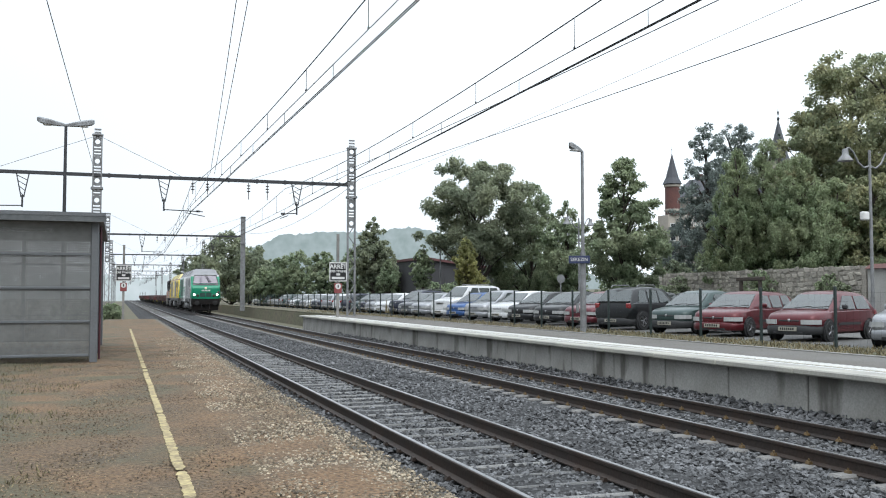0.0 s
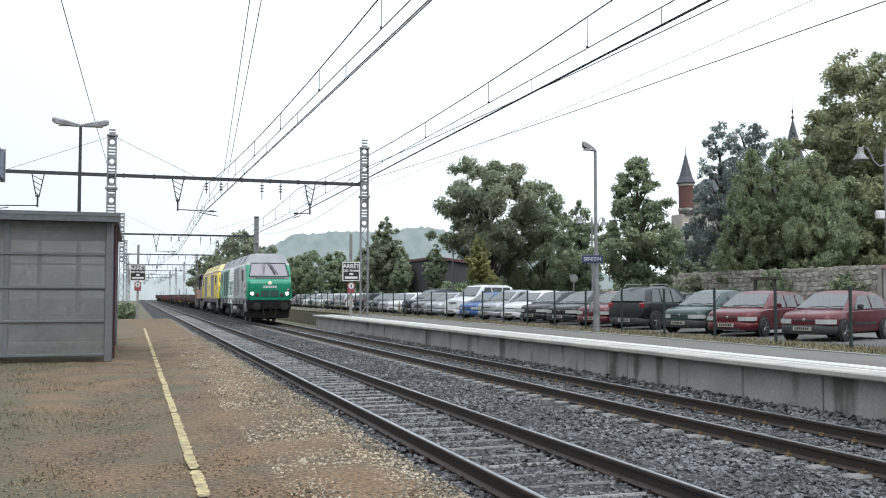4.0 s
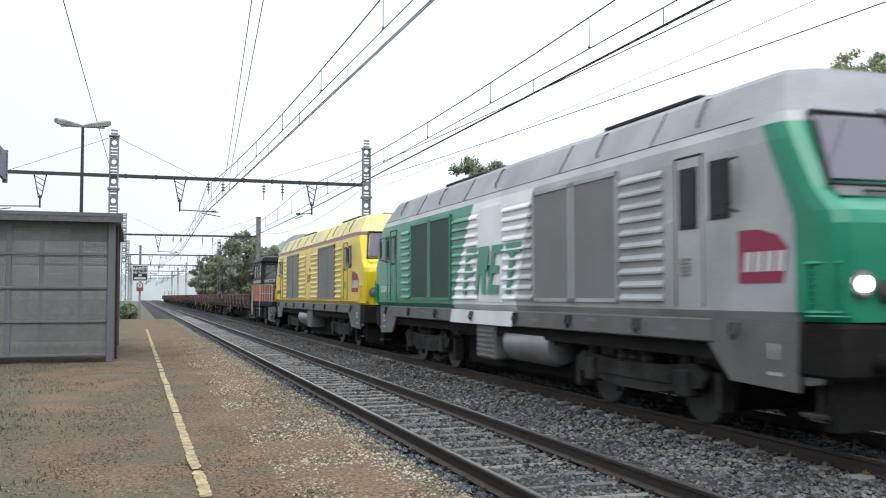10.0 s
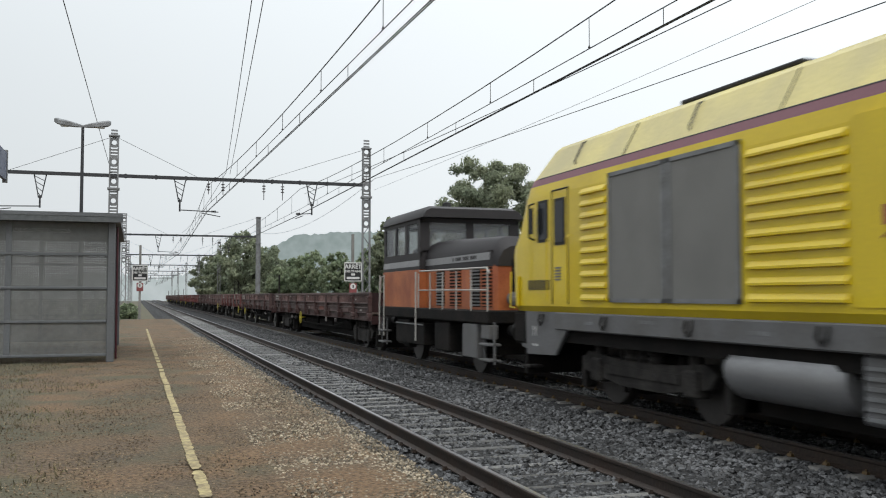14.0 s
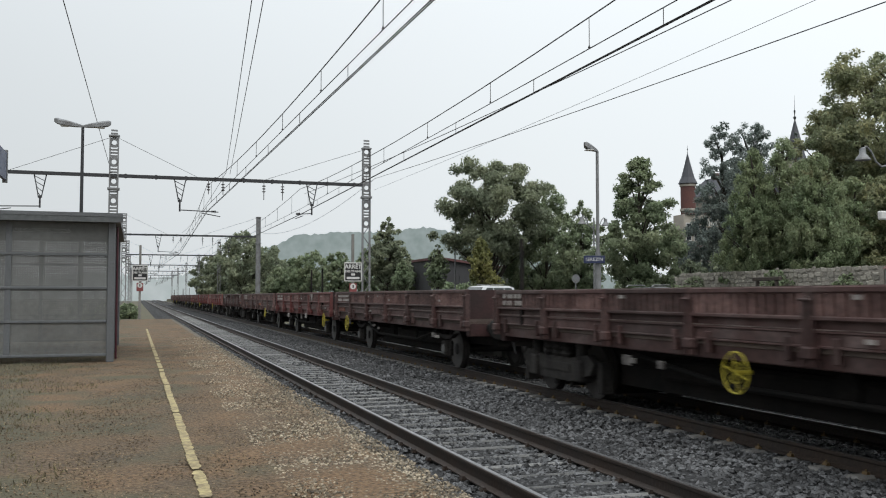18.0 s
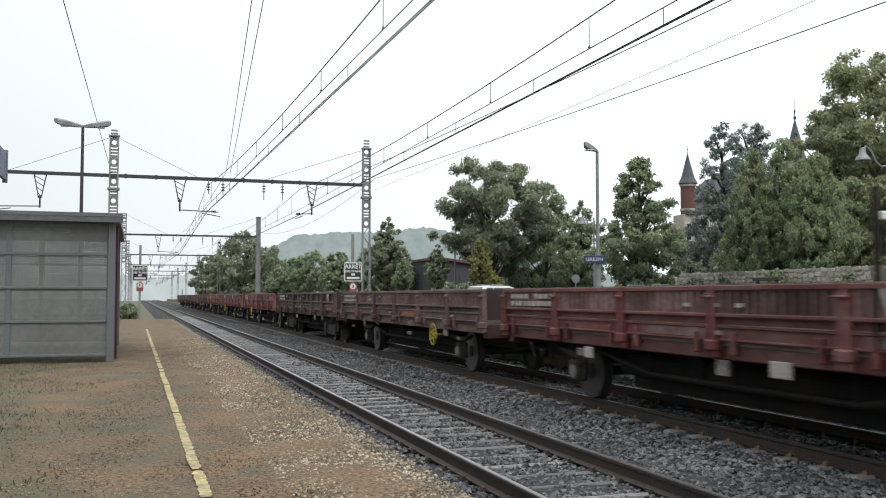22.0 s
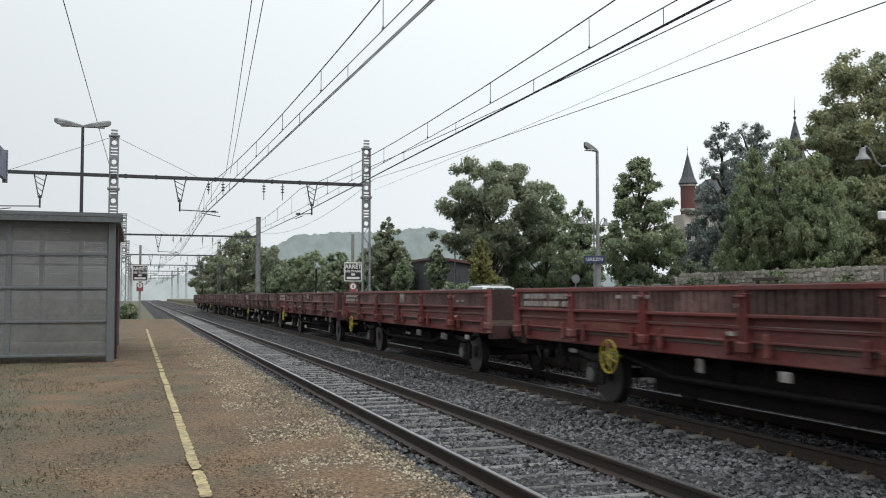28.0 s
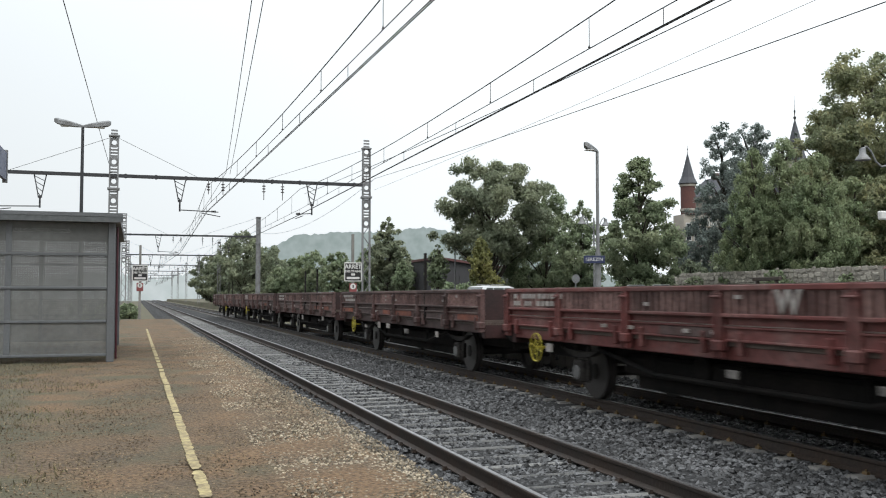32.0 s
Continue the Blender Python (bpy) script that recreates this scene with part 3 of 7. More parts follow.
for g in range(-1, 7):
    gy = G1 + GSTEP * g
    mast(MAST_L, gy, 0.28 if g < 1 else -0.3, 9.95, "grey steel catenary mast with round holes")
    mast(MAST_R, gy, 0.6 if g < 1 else 0.2, 9.95, "plain grey steel joist mast" if g == 1 else "grey steel catenary mast with round holes and lattice foot", g == 1)
    if g < 1:
        mast(-12.5, gy, 0.2, 9.95, "grey steel catenary mast beside the siding")
    port = thing("catenary_portal", "dark steel portal beam with hanging insulators over the tracks", "portal beam", "catenary portals")
    s = Shape().box(-13.0 if g < 1 else MAST_L - 0.3, MAST_R - 0.26, gy - 0.08, gy + 0.08, BEAM_Z - 0.085, BEAM_Z + 0.085)
    for x in np.arange(-0.6, 11.5, 1.5):
        s.box(x, x + 0.1, gy - 0.1, gy + 0.1, BEAM_Z - 0.11, BEAM_Z + 0.11)
    part("beam", s, M_DARKSTEEL, port)
    hanger(2.15, gy, T1, port)
    hanger(9.1, gy, T2, port)
    if g < 1:
        hanger(-4.6, gy, -7.0, port)
    for x in (3.6, 4.35, 6.5, 7.5):
        insulator_string(x, gy, port, 0.8 if x < 6 else 1.0)
    for a, b in ((MAST_L + 0.2, 3.0), (MAST_L - 0.2, -6.0), (MAST_R - 0.2, 6.6)):
        part("stay", Shape().rod((a, gy, 9.85), (b, gy, BEAM_Z + 0.1), 0.011, n=5), M_WIRE, port)


def wires(name, label, spans, r=0.012):
    """spans: list of (start, end, sag) each a hanging curve."""
    s = Shape()
    for a, b, sag in spans:
        pts = []
        for k in range(17):
            t = k / 16
            pts.append((a[0] + (b[0] - a[0]) * t, a[1] + (b[1] - a[1]) * t, a[2] + (b[2] - a[2]) * t - sag * 4 * t * (1 - t)))
        s.tube(pts, r, 5)
    return tagged(part(name, s, M_WIRE), label, "overhead wire", "", "structure")


def catenary(tx, z0, swing):
    """Main messenger, auxiliary messenger, two contact wires and droppers over one track."""
    run = tagged(new("catenary_wires"), "dark catenary wires with droppers over the track", "overhead wire", "", "structure")
    for g in range(-2, 8):
        y0, y1 = G1 + GSTEP * g, G1 + GSTEP * (g + 1)
        a, b = tx + (swing[1] if g % 2 else swing[0]), tx + (swing[0] if g % 2 else swing[1])
        X = lambda t: a + (b - a) * t
        zm = lambda t: 7.55 - 0.62 * 4 * t * (1 - t)
        za = lambda t: z0 + 0.3
        s = Shape()
        for f, r in ((zm, 0.014), (za, 0.011)):
            s.tube([(X(k / 12), y0 + GSTEP * k / 12, f(k / 12)) for k in range(13)], r, 5)
        for e in (-0.02, 0.02):
            s.rod((a + e, y0, z0), (b + e, y1, z0), 0.012, n=5)
        part("wire", s, M_WIRE, run)
        for k in range(9):
            t = (k + 0.5) / 9
            d = Shape().rod((X(t), y0 + GSTEP * t, zm(t)), (X(t), y0 + GSTEP * t, za(t)), 0.008, n=4)
            d.lathe([(0.012, 0), (0.03, 0.02), (0.012, 0.06)], "z", (X(t), y0 + GSTEP * t, za(t)), 6)
            t2 = (k + 1) / 9
            d.rod((X(t2), y0 + GSTEP * t2, za(t2)), (X(t2), y0 + GSTEP * t2, z0), 0.008, n=4)
            part("dropper", d, M_WIRE, run)


catenary(T1, 6.15, (-0.62, 0.2))
catenary(T2, 6.15, (0.2, -0.2))

# ---- train ----
TRAIN, WHEELS = [], []
M_LOCOGREY = material("loco_grey_paint", (0.4, 0.405, 0.415), 0.42, 0, 0.05, 0.8, 25, 0.03, second=(0.29, 0.295, 0.3), coat=0.25, albedo_scale=1)
M_LOCOROOF = material("loco_roof_grey", (0.28, 0.286, 0.298), 0.5, 0, 0.06, 0.7, 20, 0.04, second=(0.19, 0.195, 0.206), albedo_scale=1)
M_LOCOGREEN = material("loco_green_paint", (0.0, 0.215, 0.11), 0.4, 0, 0.05, 0.8, 25, 0.02, second=(0.0, 0.175, 0.09), coat=0.3, albedo_scale=1)
M_LOCODARKGREEN = material("green_grille", (0.02, 0.07, 0.055), 0.6, 0, 0.15, 1.5, 90, 0.3)
M_LOCOWHITE = material("loco_white_paint", (0.82, 0.83, 0.83), 0.45, 0, 0.05, 0.8, 25, 0.03, second=(0.7, 0.7, 0.7), coat=0.2, albedo_scale=1)
M_LOCOYELLOW = material("loco_yellow_paint", (0.79, 0.585, 0.01), 0.42, 0, 0.05, 0.8, 25, 0.02, second=(0.68, 0.49, 0.01), coat=0.25, albedo_scale=0.9)
M_CREAM = material("pale_yellow_roof", (0.77, 0.665, 0.27), 0.55, 0, 0.08, 0.7, 20, 0.04, second=(0.58, 0.51, 0.27), albedo_scale=0.85)
M_PURPLE = material("maroon_stripe", (0.27, 0.1, 0.13), 0.5, 0, 0.08, 2, 25, 0.02)
M_GRILLE = material("grey_grille", (0.285, 0.28, 0.265), 0.65, 0.1, 0.15, 1.2, 90, 0.35)
M_GRILLE2 = material("loco_side_grille", (0.27, 0.275, 0.28), 0.6, 0.1, 0.12, 1.2, 90, 0.3)
# near black: the shade below the train is put into this colour
M_UNDER = material("shade_black_underframe", (0.012, 0.0115, 0.011), 0.9, 0, 0.35, 2, 25, 0.3, second=(0.024, 0.02, 0.018), spec=0.2)
M_BOGIE = material("dusty_bogie_steel", (0.055, 0.05, 0.046), 0.85, 0, 0.4, 2.5, 25, 0.3, second=(0.018, 0.016, 0.015), spec=0.3)
M_SKIRT = material("underframe_grey", (0.16, 0.16, 0.165), 0.6, 0, 0.12, 1.5, 25, 0.1, second=(0.13, 0.128, 0.125), albedo_scale=0.85)
M_WHEEL = material("wheel_steel", (0.055, 0.048, 0.044), 0.6, 0.2, 0.25, 3, 30, 0.1)
M_TREAD = material("bright_wheel_tread", (0.14, 0.13, 0.125), 0.4, 0.6, 0.1, 3, 30, 0.05)
M_TANK = material("silver_tank", (0.42, 0.42, 0.43), 0.4, 0.5, 0.12, 2, 20, 0.05)
M_WINDSCREEN = glass("tinted_windscreen", (0.075, 0.06, 0.095), 0.06, 1.0)
M_DARKGLASS = glass("dark_window_glass", (0.02, 0.022, 0.026), 0.15, 1.0)
M_DARKGLASS.node_tree.nodes["Principled BSDF"].inputs["Specular IOR Level"].default_value = 0.15
M_CABGLASS = glass("clear_cab_glass", (0.3, 0.32, 0.34), 0.05, 0.25)
M_PALERAIL = material("pale_rail_paint", (0.6, 0.58, 0.54), 0.55, 0, 0.12, 3, 30, 0.05)
M_LAMP_ON = glow("headlamp_lit", (1.0, 0.93, 0.86), 20.0)
M_LAMP_WARM = glow("top_lamp_lit", (0.6, 0.5, 0.38), 0.4)
M_LENS_OFF = material("lamp_lens", (0.06, 0.035, 0.035), 0.2, 0, 0.1, 3, 30, 0)
M_MAROON = material("maroon_emblem", (0.36, 0.02, 0.085), 0.5, 0, 0.05, 3, 30, 0)
M_ORANGE = material("orange_paint", (0.62, 0.19, 0.06), 0.55, 0, 0.12, 1.2, 20, 0.05, second=(0.38, 0.09, 0.03))
M_BROWN = material("dark_brown_paint", (0.02, 0.016, 0.018), 0.6, 0, 0.15, 1.5, 20, 0.05)
M_BLACK = material("black_rubber", (0.015, 0.015, 0.016), 0.7, 0, 0.2, 3, 30, 0.1)
M_BUFFER = material("greasy_steel", (0.02, 0.019, 0.018), 0.6, 0.3, 0.2, 3, 30, 0.1)


def wheelset(parent, y, rad, half=0.7525, spokes=False):
    s = Shape()
    for k in (-1, 1):
        x = k * half
        o = -k * 0.05
        prof = [(0.08, -0.09), (0.13, -0.08), (0.15, -0.035), (rad * 0.78, -0.02), (rad * 0.82, -0.065), (rad, -0.065), (rad, 0.055), (rad + 0.03, 0.06), (rad + 0.03, 0.085), (rad * 0.82, 0.085), (rad * 0.78, 0.03), (0.15, 0.04), (0.08, 0.09)]
        s.lathe([(r, -k * h) for r, h in prof], "x", (x, 0, 0), 28)
        for i in range(6):
            a = math.pi * i / 3
            s.box(x - 0.03, x + 0.03, 0.26 * math.cos(a) - 0.03, 0.26 * math.cos(a) + 0.03, 0.26 * math.sin(a) - 0.03, 0.26 * math.sin(a) + 0.03)
    s.rod((-half, 0, 0), (half, 0, 0), 0.085, n=12)
    w = part("wheelset", s, M_WHEEL, parent, "worn steel wheelset", smooth=True)
    for k in (-1, 1):
        t = Shape()
        t.lathe([(rad + 0.002, -0.03), (rad + 0.002, 0.03)], "x", (k * half, 0, 0), 28)
        t.lathe([(rad * 0.83, -0.067), (rad * 0.97, -0.0675), (rad * 0.97, 0.0675), (rad * 0.83, 0.067)], "x", (k * half, 0, 0), 28)
        part("tread", t, M_TREAD, w, "bright worn tyre rim", smooth=True)
    w.location = (0, y, rad)
    WHEELS.append((w, y, rad))
    return w


def bogie_frame(parent, y, base, rad, mat=M_BOGIE):
    s = Shape()
    for k in (-1, 1):
        x = k * 1.08
        z = rad
        poly = [(y - base / 2 - 0.55, z + 0.16), (y - base / 2 - 0.3, z + 0.3), (y - 0.7, z + 0.22), (y + 0.7, z + 0.22), (y + base / 2 + 0.3, z + 0.3), (y + base / 2 + 0.55, z + 0.16), (y + base / 2 + 0.4, z - 0.02), (y + 0.6, z - 0.18), (y - 0.6, z - 0.18), (y - base / 2 - 0.4, z - 0.02)]
        s.prism(poly, "x", x - 0.07, x + 0.07)
        for e in (-1, 1):
            ya = y + e * base / 2
            s.slab(x - 0.13, x + 0.13, ya - 0.17, ya + 0.17, z - 0.17, z + 0.2, 0.03)
            s.rod((x, ya, z + 0.2), (x, ya, z + 0.5), 0.1, n=10)
        for e in (-0.35, 0, 0.35):
            s.lathe([(0.1, 0), (0.13, 0.05), (0.1, 0.1), (0.13, 0.15), (0.1, 0.2), (0.13, 0.25), (0.1, 0.3)], "z", (x, y + e, z + 0.22), 10)
        s.box(x - 0.09, x + 0.13, y - base / 2 + 0.32, y + base / 2 - 0.32, z - 0.02, z + 0.12)
    s.box(-1.05, 1.05, y - 0.25, y + 0.25, rad - 0.1, rad + 0.3)
    for e in (-1, 1):
        motor = Shape().slab(-0.6, 0.6, y + e * base / 2 - e * 0.12 - 0.42, y + e * base / 2 - e * 0.12 + 0.42, rad - 0.36, rad + 0.34, 0.06)
        part("motor", motor, M_UNDER, parent, "near-black drive motor")
        for k in (-1, 1):
            box = Shape().slab(k * 0.95 - 0.12, k * 0.95 + 0.12, y + e * (base / 2 + rad + 0.12) - 0.07, y + e * (base / 2 + rad + 0.12) + 0.07, rad - 0.32, rad + 0.2, 0.02)
            part("sand_box", box, M_BOGIE, parent)
            part("brake_hanger", Shape().rod((k * 0.98, y + e * (base / 2 - 0.62), rad - 0.3), (k * 0.98, y + e * (base / 2 - 0.5), rad + 0.35), 0.045, n=6), M_BOGIE, parent)
    return part("bogie_frame", s, mat, parent, "sooty bogie frame with springs and axle boxes")


def buffers(parent, y, sign, z=1.03, x=0.87):
    for k in (-1, 1):
        s = Shape().lathe([(0.11, 0), (0.11, 0.3 * sign), (0.075, 0.3 * sign), (0.075, 0.48 * sign), (0.2, 0.52 * sign), (0.24, 0.56 * sign), (0.22, 0.6 * sign), (0.01, 0.615 * sign)], "y", (k * x, y, z), 14)
        part("buffer", s, M_BUFFER, parent, "round greasy steel buffer", smooth=True)
    s = Shape().box(-0.06, 0.06, min(y, y + 0.35 * sign), max(y, y + 0.35 * sign), z - 0.05, z + 0.03)
    s.tube([(0, y + 0.35 * sign, z), (0, y + 0.42 * sign, z - 0.25), (0.04, y + 0.4 * sign, z - 0.5)], 0.03, 6)
    part("coupling_hook", s, M_UNDER, parent)
    for k in (-1, 1):
        s = Shape().tube([(k * 0.4, y, z - 0.05), (k * 0.4, y + 0.2 * sign, z - 0.3), (k * 0.34, y + 0.22 * sign, z - 0.55)], 0.025, 6)
        part("brake_hose", s, M_BLACK, parent)


HALF = [(1.36, 1.46), (1.425, 1.56), (1.427, 2.25), (1.428, 2.5), (1.428, 2.64), (1.428, 2.76), (1.427, 2.9), (1.425, 3.5), (1.405, 3.7), (1.355, 3.83), (1.07, 4.34), (0.99, 4.41), (0.6, 4.46)]


def section(y_of, w=1.0, zk=1.0):
    left = [(-x * w, z) for x, z in HALF]
    ring = left + [(-x, z) for x, z in reversed(left)]
    return [(x, y_of(z), z) for x, z in ring]


def nose(z):
    """How far the middle of the cab front stands before the side corner."""
    pts = [(1.4, 0.6), (2.25, 0.67), (2.5, 0.68), (2.64, 0.63), (2.76, 0.49), (2.9, 0.35), (3.7, -0.1), (3.83, -0.16), (4.45, -0.6)]
    for (z0, a), (z1, b) in zip(pts[:-1], pts[1:]):
        if z <= z1:
            return a + (b - a) * max(z - z0, 0) / (z1 - z0)
    return pts[-1][1]


def corner(z):
    return 0.0 if z < 2.6 else -0.5 * (z - 2.6)


def loco(name, label, zones, front, roof, stripe, skirt, grilles, emblem_at, grille_mats, number):
    """zones: (y at floor, slope of the boundary, material) from the front corner to the rear."""
    L = thing(name, label, "locomotive")
    reach = {-1: 9.0, 1: 9.2}
    mats = [front, roof, stripe, *[z[2] for z in zones]]
    s = Shape()
    # side walls and roof, zone by zone
    bounds = [z[:2] for z in zones] + [(reach[1], 0)]
    n = len(HALF) * 2

    def cut(b, k):
        y0, slope = b
        if k == 0:
            return section(lambda z: -reach[-1] - corner(z))
        if k == len(zones):
            return section(lambda z: reach[1] + corner(z))
        return section(lambda z: y0 + slope * (z - 1.46))

    body_rings = [cut(b, k) for k, b in enumerate(bounds)]
    for k in range(len(zones)):
        for i in range(n - 1):
            hi = max(body_rings[k][i][2], body_rings[k][i + 1][2])
            lo = min(body_rings[k][i][2], body_rings[k][i + 1][2])
            slot = 1 if lo >= 3.82 else (2 if lo >= 3.69 else 3 + k)
            s.add([body_rings[k][i], body_rings[k][i + 1], body_rings[k + 1][i + 1], body_rings[k + 1][i]], [(0, 1, 2, 3)], slot)
        s.add([body_rings[k][0], body_rings[k][-1], body_rings[k + 1][-1], body_rings[k + 1][0]], [(0, 1, 2, 3)], 1)
    # cab ends
    for sgn, fslot in ((-1, 0), (1, 0 if len(zones) < 3 else 3 + len(zones) - 1)):
        C = reach[sgn]
        steps = [(1.0, 0.0), (0.995, 0.5), (0.97, 0.8), (0.87, 0.95), (0.5, 1.0)]
        rings = []
        for w, t in steps:
            rings.append(section(lambda z: sgn * (C + corner(z) + (nose(z) - corner(z)) * t), w))
        for a, b in zip(rings[:-1], rings[1:]):
            for i in range(n - 1):
                lo = min(a[i][2], a[i + 1][2])
                s.add([a[i], a[i + 1], b[i + 1], b[i]], [(0, 1, 2, 3)], 1 if lo >= 3.82 else (2 if lo >= 3.69 else fslot))
            s.add([a[0], a[-1], b[-1], b[0]], [(0, 1, 2, 3)], fslot)
        last = rings[-1]
        h = n // 2
        for i in range(h - 1):
            lo = min(last[i][2], last[i + 1][2])
            s.add([last[i], last[i + 1], last[n - 2 - i], last[n - 1 - i]], [(0, 1, 2, 3)], 1 if lo >= 3.82 else (2 if lo >= 3.69 else fslot))
    part("body", s, mats, L, smooth=30)
    for sgn in (-1, 1):
        # windscreen, pillars and frame
        C = reach[sgn]
        fy = lambda z, e=0.0: sgn * (C + nose(z) + e)
        s = Shape()
        z0, z1, w0, w1 = 3.0, 3.76, 1.2, 1.04
        s.add([(-w0, fy(z0, 0.03), z0), (w0, fy(z0, 0.03), z0), (w1, fy(z1, 0.03), z1), (-w1, fy(z1, 0.03), z1)], [(0, 1, 2, 3)])
        s.add([(-w0, fy(z0, -0.05), z0), (w0, fy(z0, -0.05), z0), (w1, fy(z1, -0.05), z1), (-w1, fy(z1, -0.05), z1)], [(3, 2, 1, 0)])
        part("windscreen", s, M_WINDSCREEN, L, "wide raked windscreen with a violet tint")
        s = Shape()
        fr = [(-w0 - 0.05, z0 - 0.06), (w0 + 0.05, z0 - 0.06), (w1 + 0.05, z1 + 0.06), (-w1 - 0.05, z1 + 0.06)]
        for a, b in zip(fr, fr[1:] + fr[:1]):
            s.rod((a[0], fy(a[1], 0.02), a[1]), (b[0], fy(b[1], 0.02), b[1]), 0.024, n=6)
        part("windscreen_frame", s, M_BLACK, L)
        s = Shape().add([(-1.22, fy(2.8, 0.012), 2.8), (1.22, fy(2.8, 0.012), 2.8), (1.24, fy(2.95, 0.012), 2.95), (-1.24, fy(2.95, 0.012), 2.95)], [(0, 1, 2, 3)])
        s.add([(-1.22, fy(2.8, -0.03), 2.8), (1.22, fy(2.8, -0.03), 2.8), (1.24, fy(2.95, -0.03), 2.95), (-1.24, fy(2.95, -0.03), 2.95)], [(3, 2, 1, 0)])
        part("sill_band", s, M_SKIRT if name == "green_locomotive" else front, L, "band below the windscreen")
        s = Shape().rod((-0.9, fy(2.86, 0.07), 2.86), (0.9, fy(2.86, 0.07), 2.86), 0.016, n=6)
        for k in (-0.8, 0.0, 0.8):
            s.rod((k, fy(2.86, -0.02), 2.86), (k, fy(2.86, 0.07), 2.86), 0.014, n=5)
        part("nose_rail", s, M_BLACK, L, "slim dark rail under the windscreen")
        for k in (-1, 1):
            # mesh covered opening on the rounded corner of the nose
            e0, e1 = (1.43, 0.18), (1.3, 0.56)
            at = lambda u, z, o: (k * (e0[0] + (e1[0] - e0[0]) * u + o * 0.6), sgn * (C + e0[1] + (e1[1] - e0[1]) * u + o), z)
            s = Shape()
            for u0, z0_, u1, z1_ in ((0, 1.56, 1, 1.56), (1, 1.56, 1, 2.08), (1, 2.08, 0, 2.08), (0, 2.08, 0, 1.56)):
                s.rod(at(u0, z0_, 0.03), at(u1, z1_, 0.03), 0.028, n=6)
            mesh_box = part("nose_grille", s, front if sgn < 0 or name != "green_locomotive" else M_LOCOGREEN, L, "mesh covered opening at the nose corner")
            s = Shape().add([at(0, 1.58, 0.012), at(1, 1.58, 0.012), at(1, 2.06, 0.012), at(0, 2.06, 0.012)], [(0, 1, 2, 3)])
            part("backing", s, M_LOCODARKGREEN if name == "green_locomotive" else M_GRILLE, mesh_box)
            s = Shape()
            for i in range(8):
                s.rod(at(i / 7, 1.57, 0.026), at(i / 7, 2.07, 0.026), 0.008, n=4)
                s.rod(at(0, 1.58 + 0.07 * i, 0.026), at(1, 1.58 + 0.07 * i, 0.026), 0.008, n=4)
            part("mesh", s, front, mesh_box)
            s = Shape().tube([at(-0.05, 1.52, 0.1), at(1.1, 1.52, 0.16), at(1.25, 2.2, 0.14)], 0.018, 6)
            part("shunter_rail", s, front, L)
        s = Shape()
        for k in (0.0, 0.14):
            s.tube([(-0.12 + k, fy(3.9, 0.06), 3.9), (0.18 + k, fy(3.45, 0.08), 3.45), (0.42 + k, fy(3.12, 0.08), 3.12)], 0.018, 5)
        s.rod((0.1, fy(3.6, 0.08), 3.6), (0.36, fy(3.1, 0.08), 3.1), 0.03, n=5)
        part("wiper", s, M_BLACK, L)
        # lamps
        for k in (-1, 1):
            s = Shape().lathe([(0.15, -0.08 * sgn), (0.15, 0.05 * sgn), (0.12, 0.06 * sgn), (0.085, 0.045 * sgn), (0.01, 0.045 * sgn)], "y", (k * 1.1, sgn * (C + 0.6), 1.86), 18)
            lamp = part("headlamp", s, M_SKIRT, L, smooth=True)
            s = Shape().lathe([(0.085, 0.055 * sgn), (0.075, 0.07 * sgn), (0.02, 0.08 * sgn)], "y", (k * 1.1, sgn * (C + 0.6), 1.86), 18)
            part("lens", s, M_LAMP_ON if (sgn < 0 and name == "green_locomotive") else M_TANK, lamp, "lit headlamp lens" if (sgn < 0 and name == "green_locomotive") else "", smooth=True)
            s = Shape().lathe([(0.13, 0), (0.13, 0.07 * sgn), (0.02, 0.09 * sgn)], "y", (k * 0.78, sgn * (C + 0.61), 1.78), 16)
            part("tail_lamp", s, M_LENS_OFF, L, "dark red unlit tail lamp", smooth=True)
        s = Shape().lathe([(0.12, 0), (0.12, 0.05 * sgn), (0.09, 0.08 * sgn), (0.01, 0.09 * sgn)], "y", (0, sgn * (C + 0.64), 2.52), 16)
        part("top_lamp", s, M_LAMP_WARM if (sgn < 0 and name == "green_locomotive") else M_TANK, L, "round middle lamp under the windscreen", smooth=True)
        s = Shape()
        for i in range(6):
            s.prism([(-0.42 + 0.145 * i, 2.21), (-0.32 + 0.145 * i, 2.21), (-0.29 + 0.145 * i, 2.36), (-0.39 + 0.145 * i, 2.36)], "y", sgn * (C + 0.683) - 0.006, sgn * (C + 0.683) + 0.006)
        part("number_bars", s, M_WHITE, L, "white bars of the number")
        s = Shape()
        for k in (-1, 1):
            s.box(k * 0.3 - 0.26, k * 0.3 + 0.26, sgn * (C + 0.645) - 0.014, sgn * (C + 0.645) + 0.014, 1.66, 2.06)
        part("nose_panel", s, grille_mats[0] if name == "green_locomotive" else front, L, "recessed nose panel")
        s = Shape().prism([(0.86, 2.06), (1.28, 2.06), (1.28, 2.26), (1.1, 2.32), (0.86, 2.32)], "y", sgn * (C + 0.57) - 0.06, sgn * (C + 0.57) + 0.06)
        e = part("front_emblem", s, M_MAROON, L, "small maroon emblem on the nose")
        part("emblem_bars", Shape().box(0.92, 1.0, sgn * (C + 0.631) - 0.003, sgn * (C + 0.631) + 0.003, 2.11, 2.22).box(1.04, 1.2, sgn * (C + 0.631) - 0.003, sgn * (C + 0.631) + 0.003, 2.11, 2.22), M_WHITE, e)
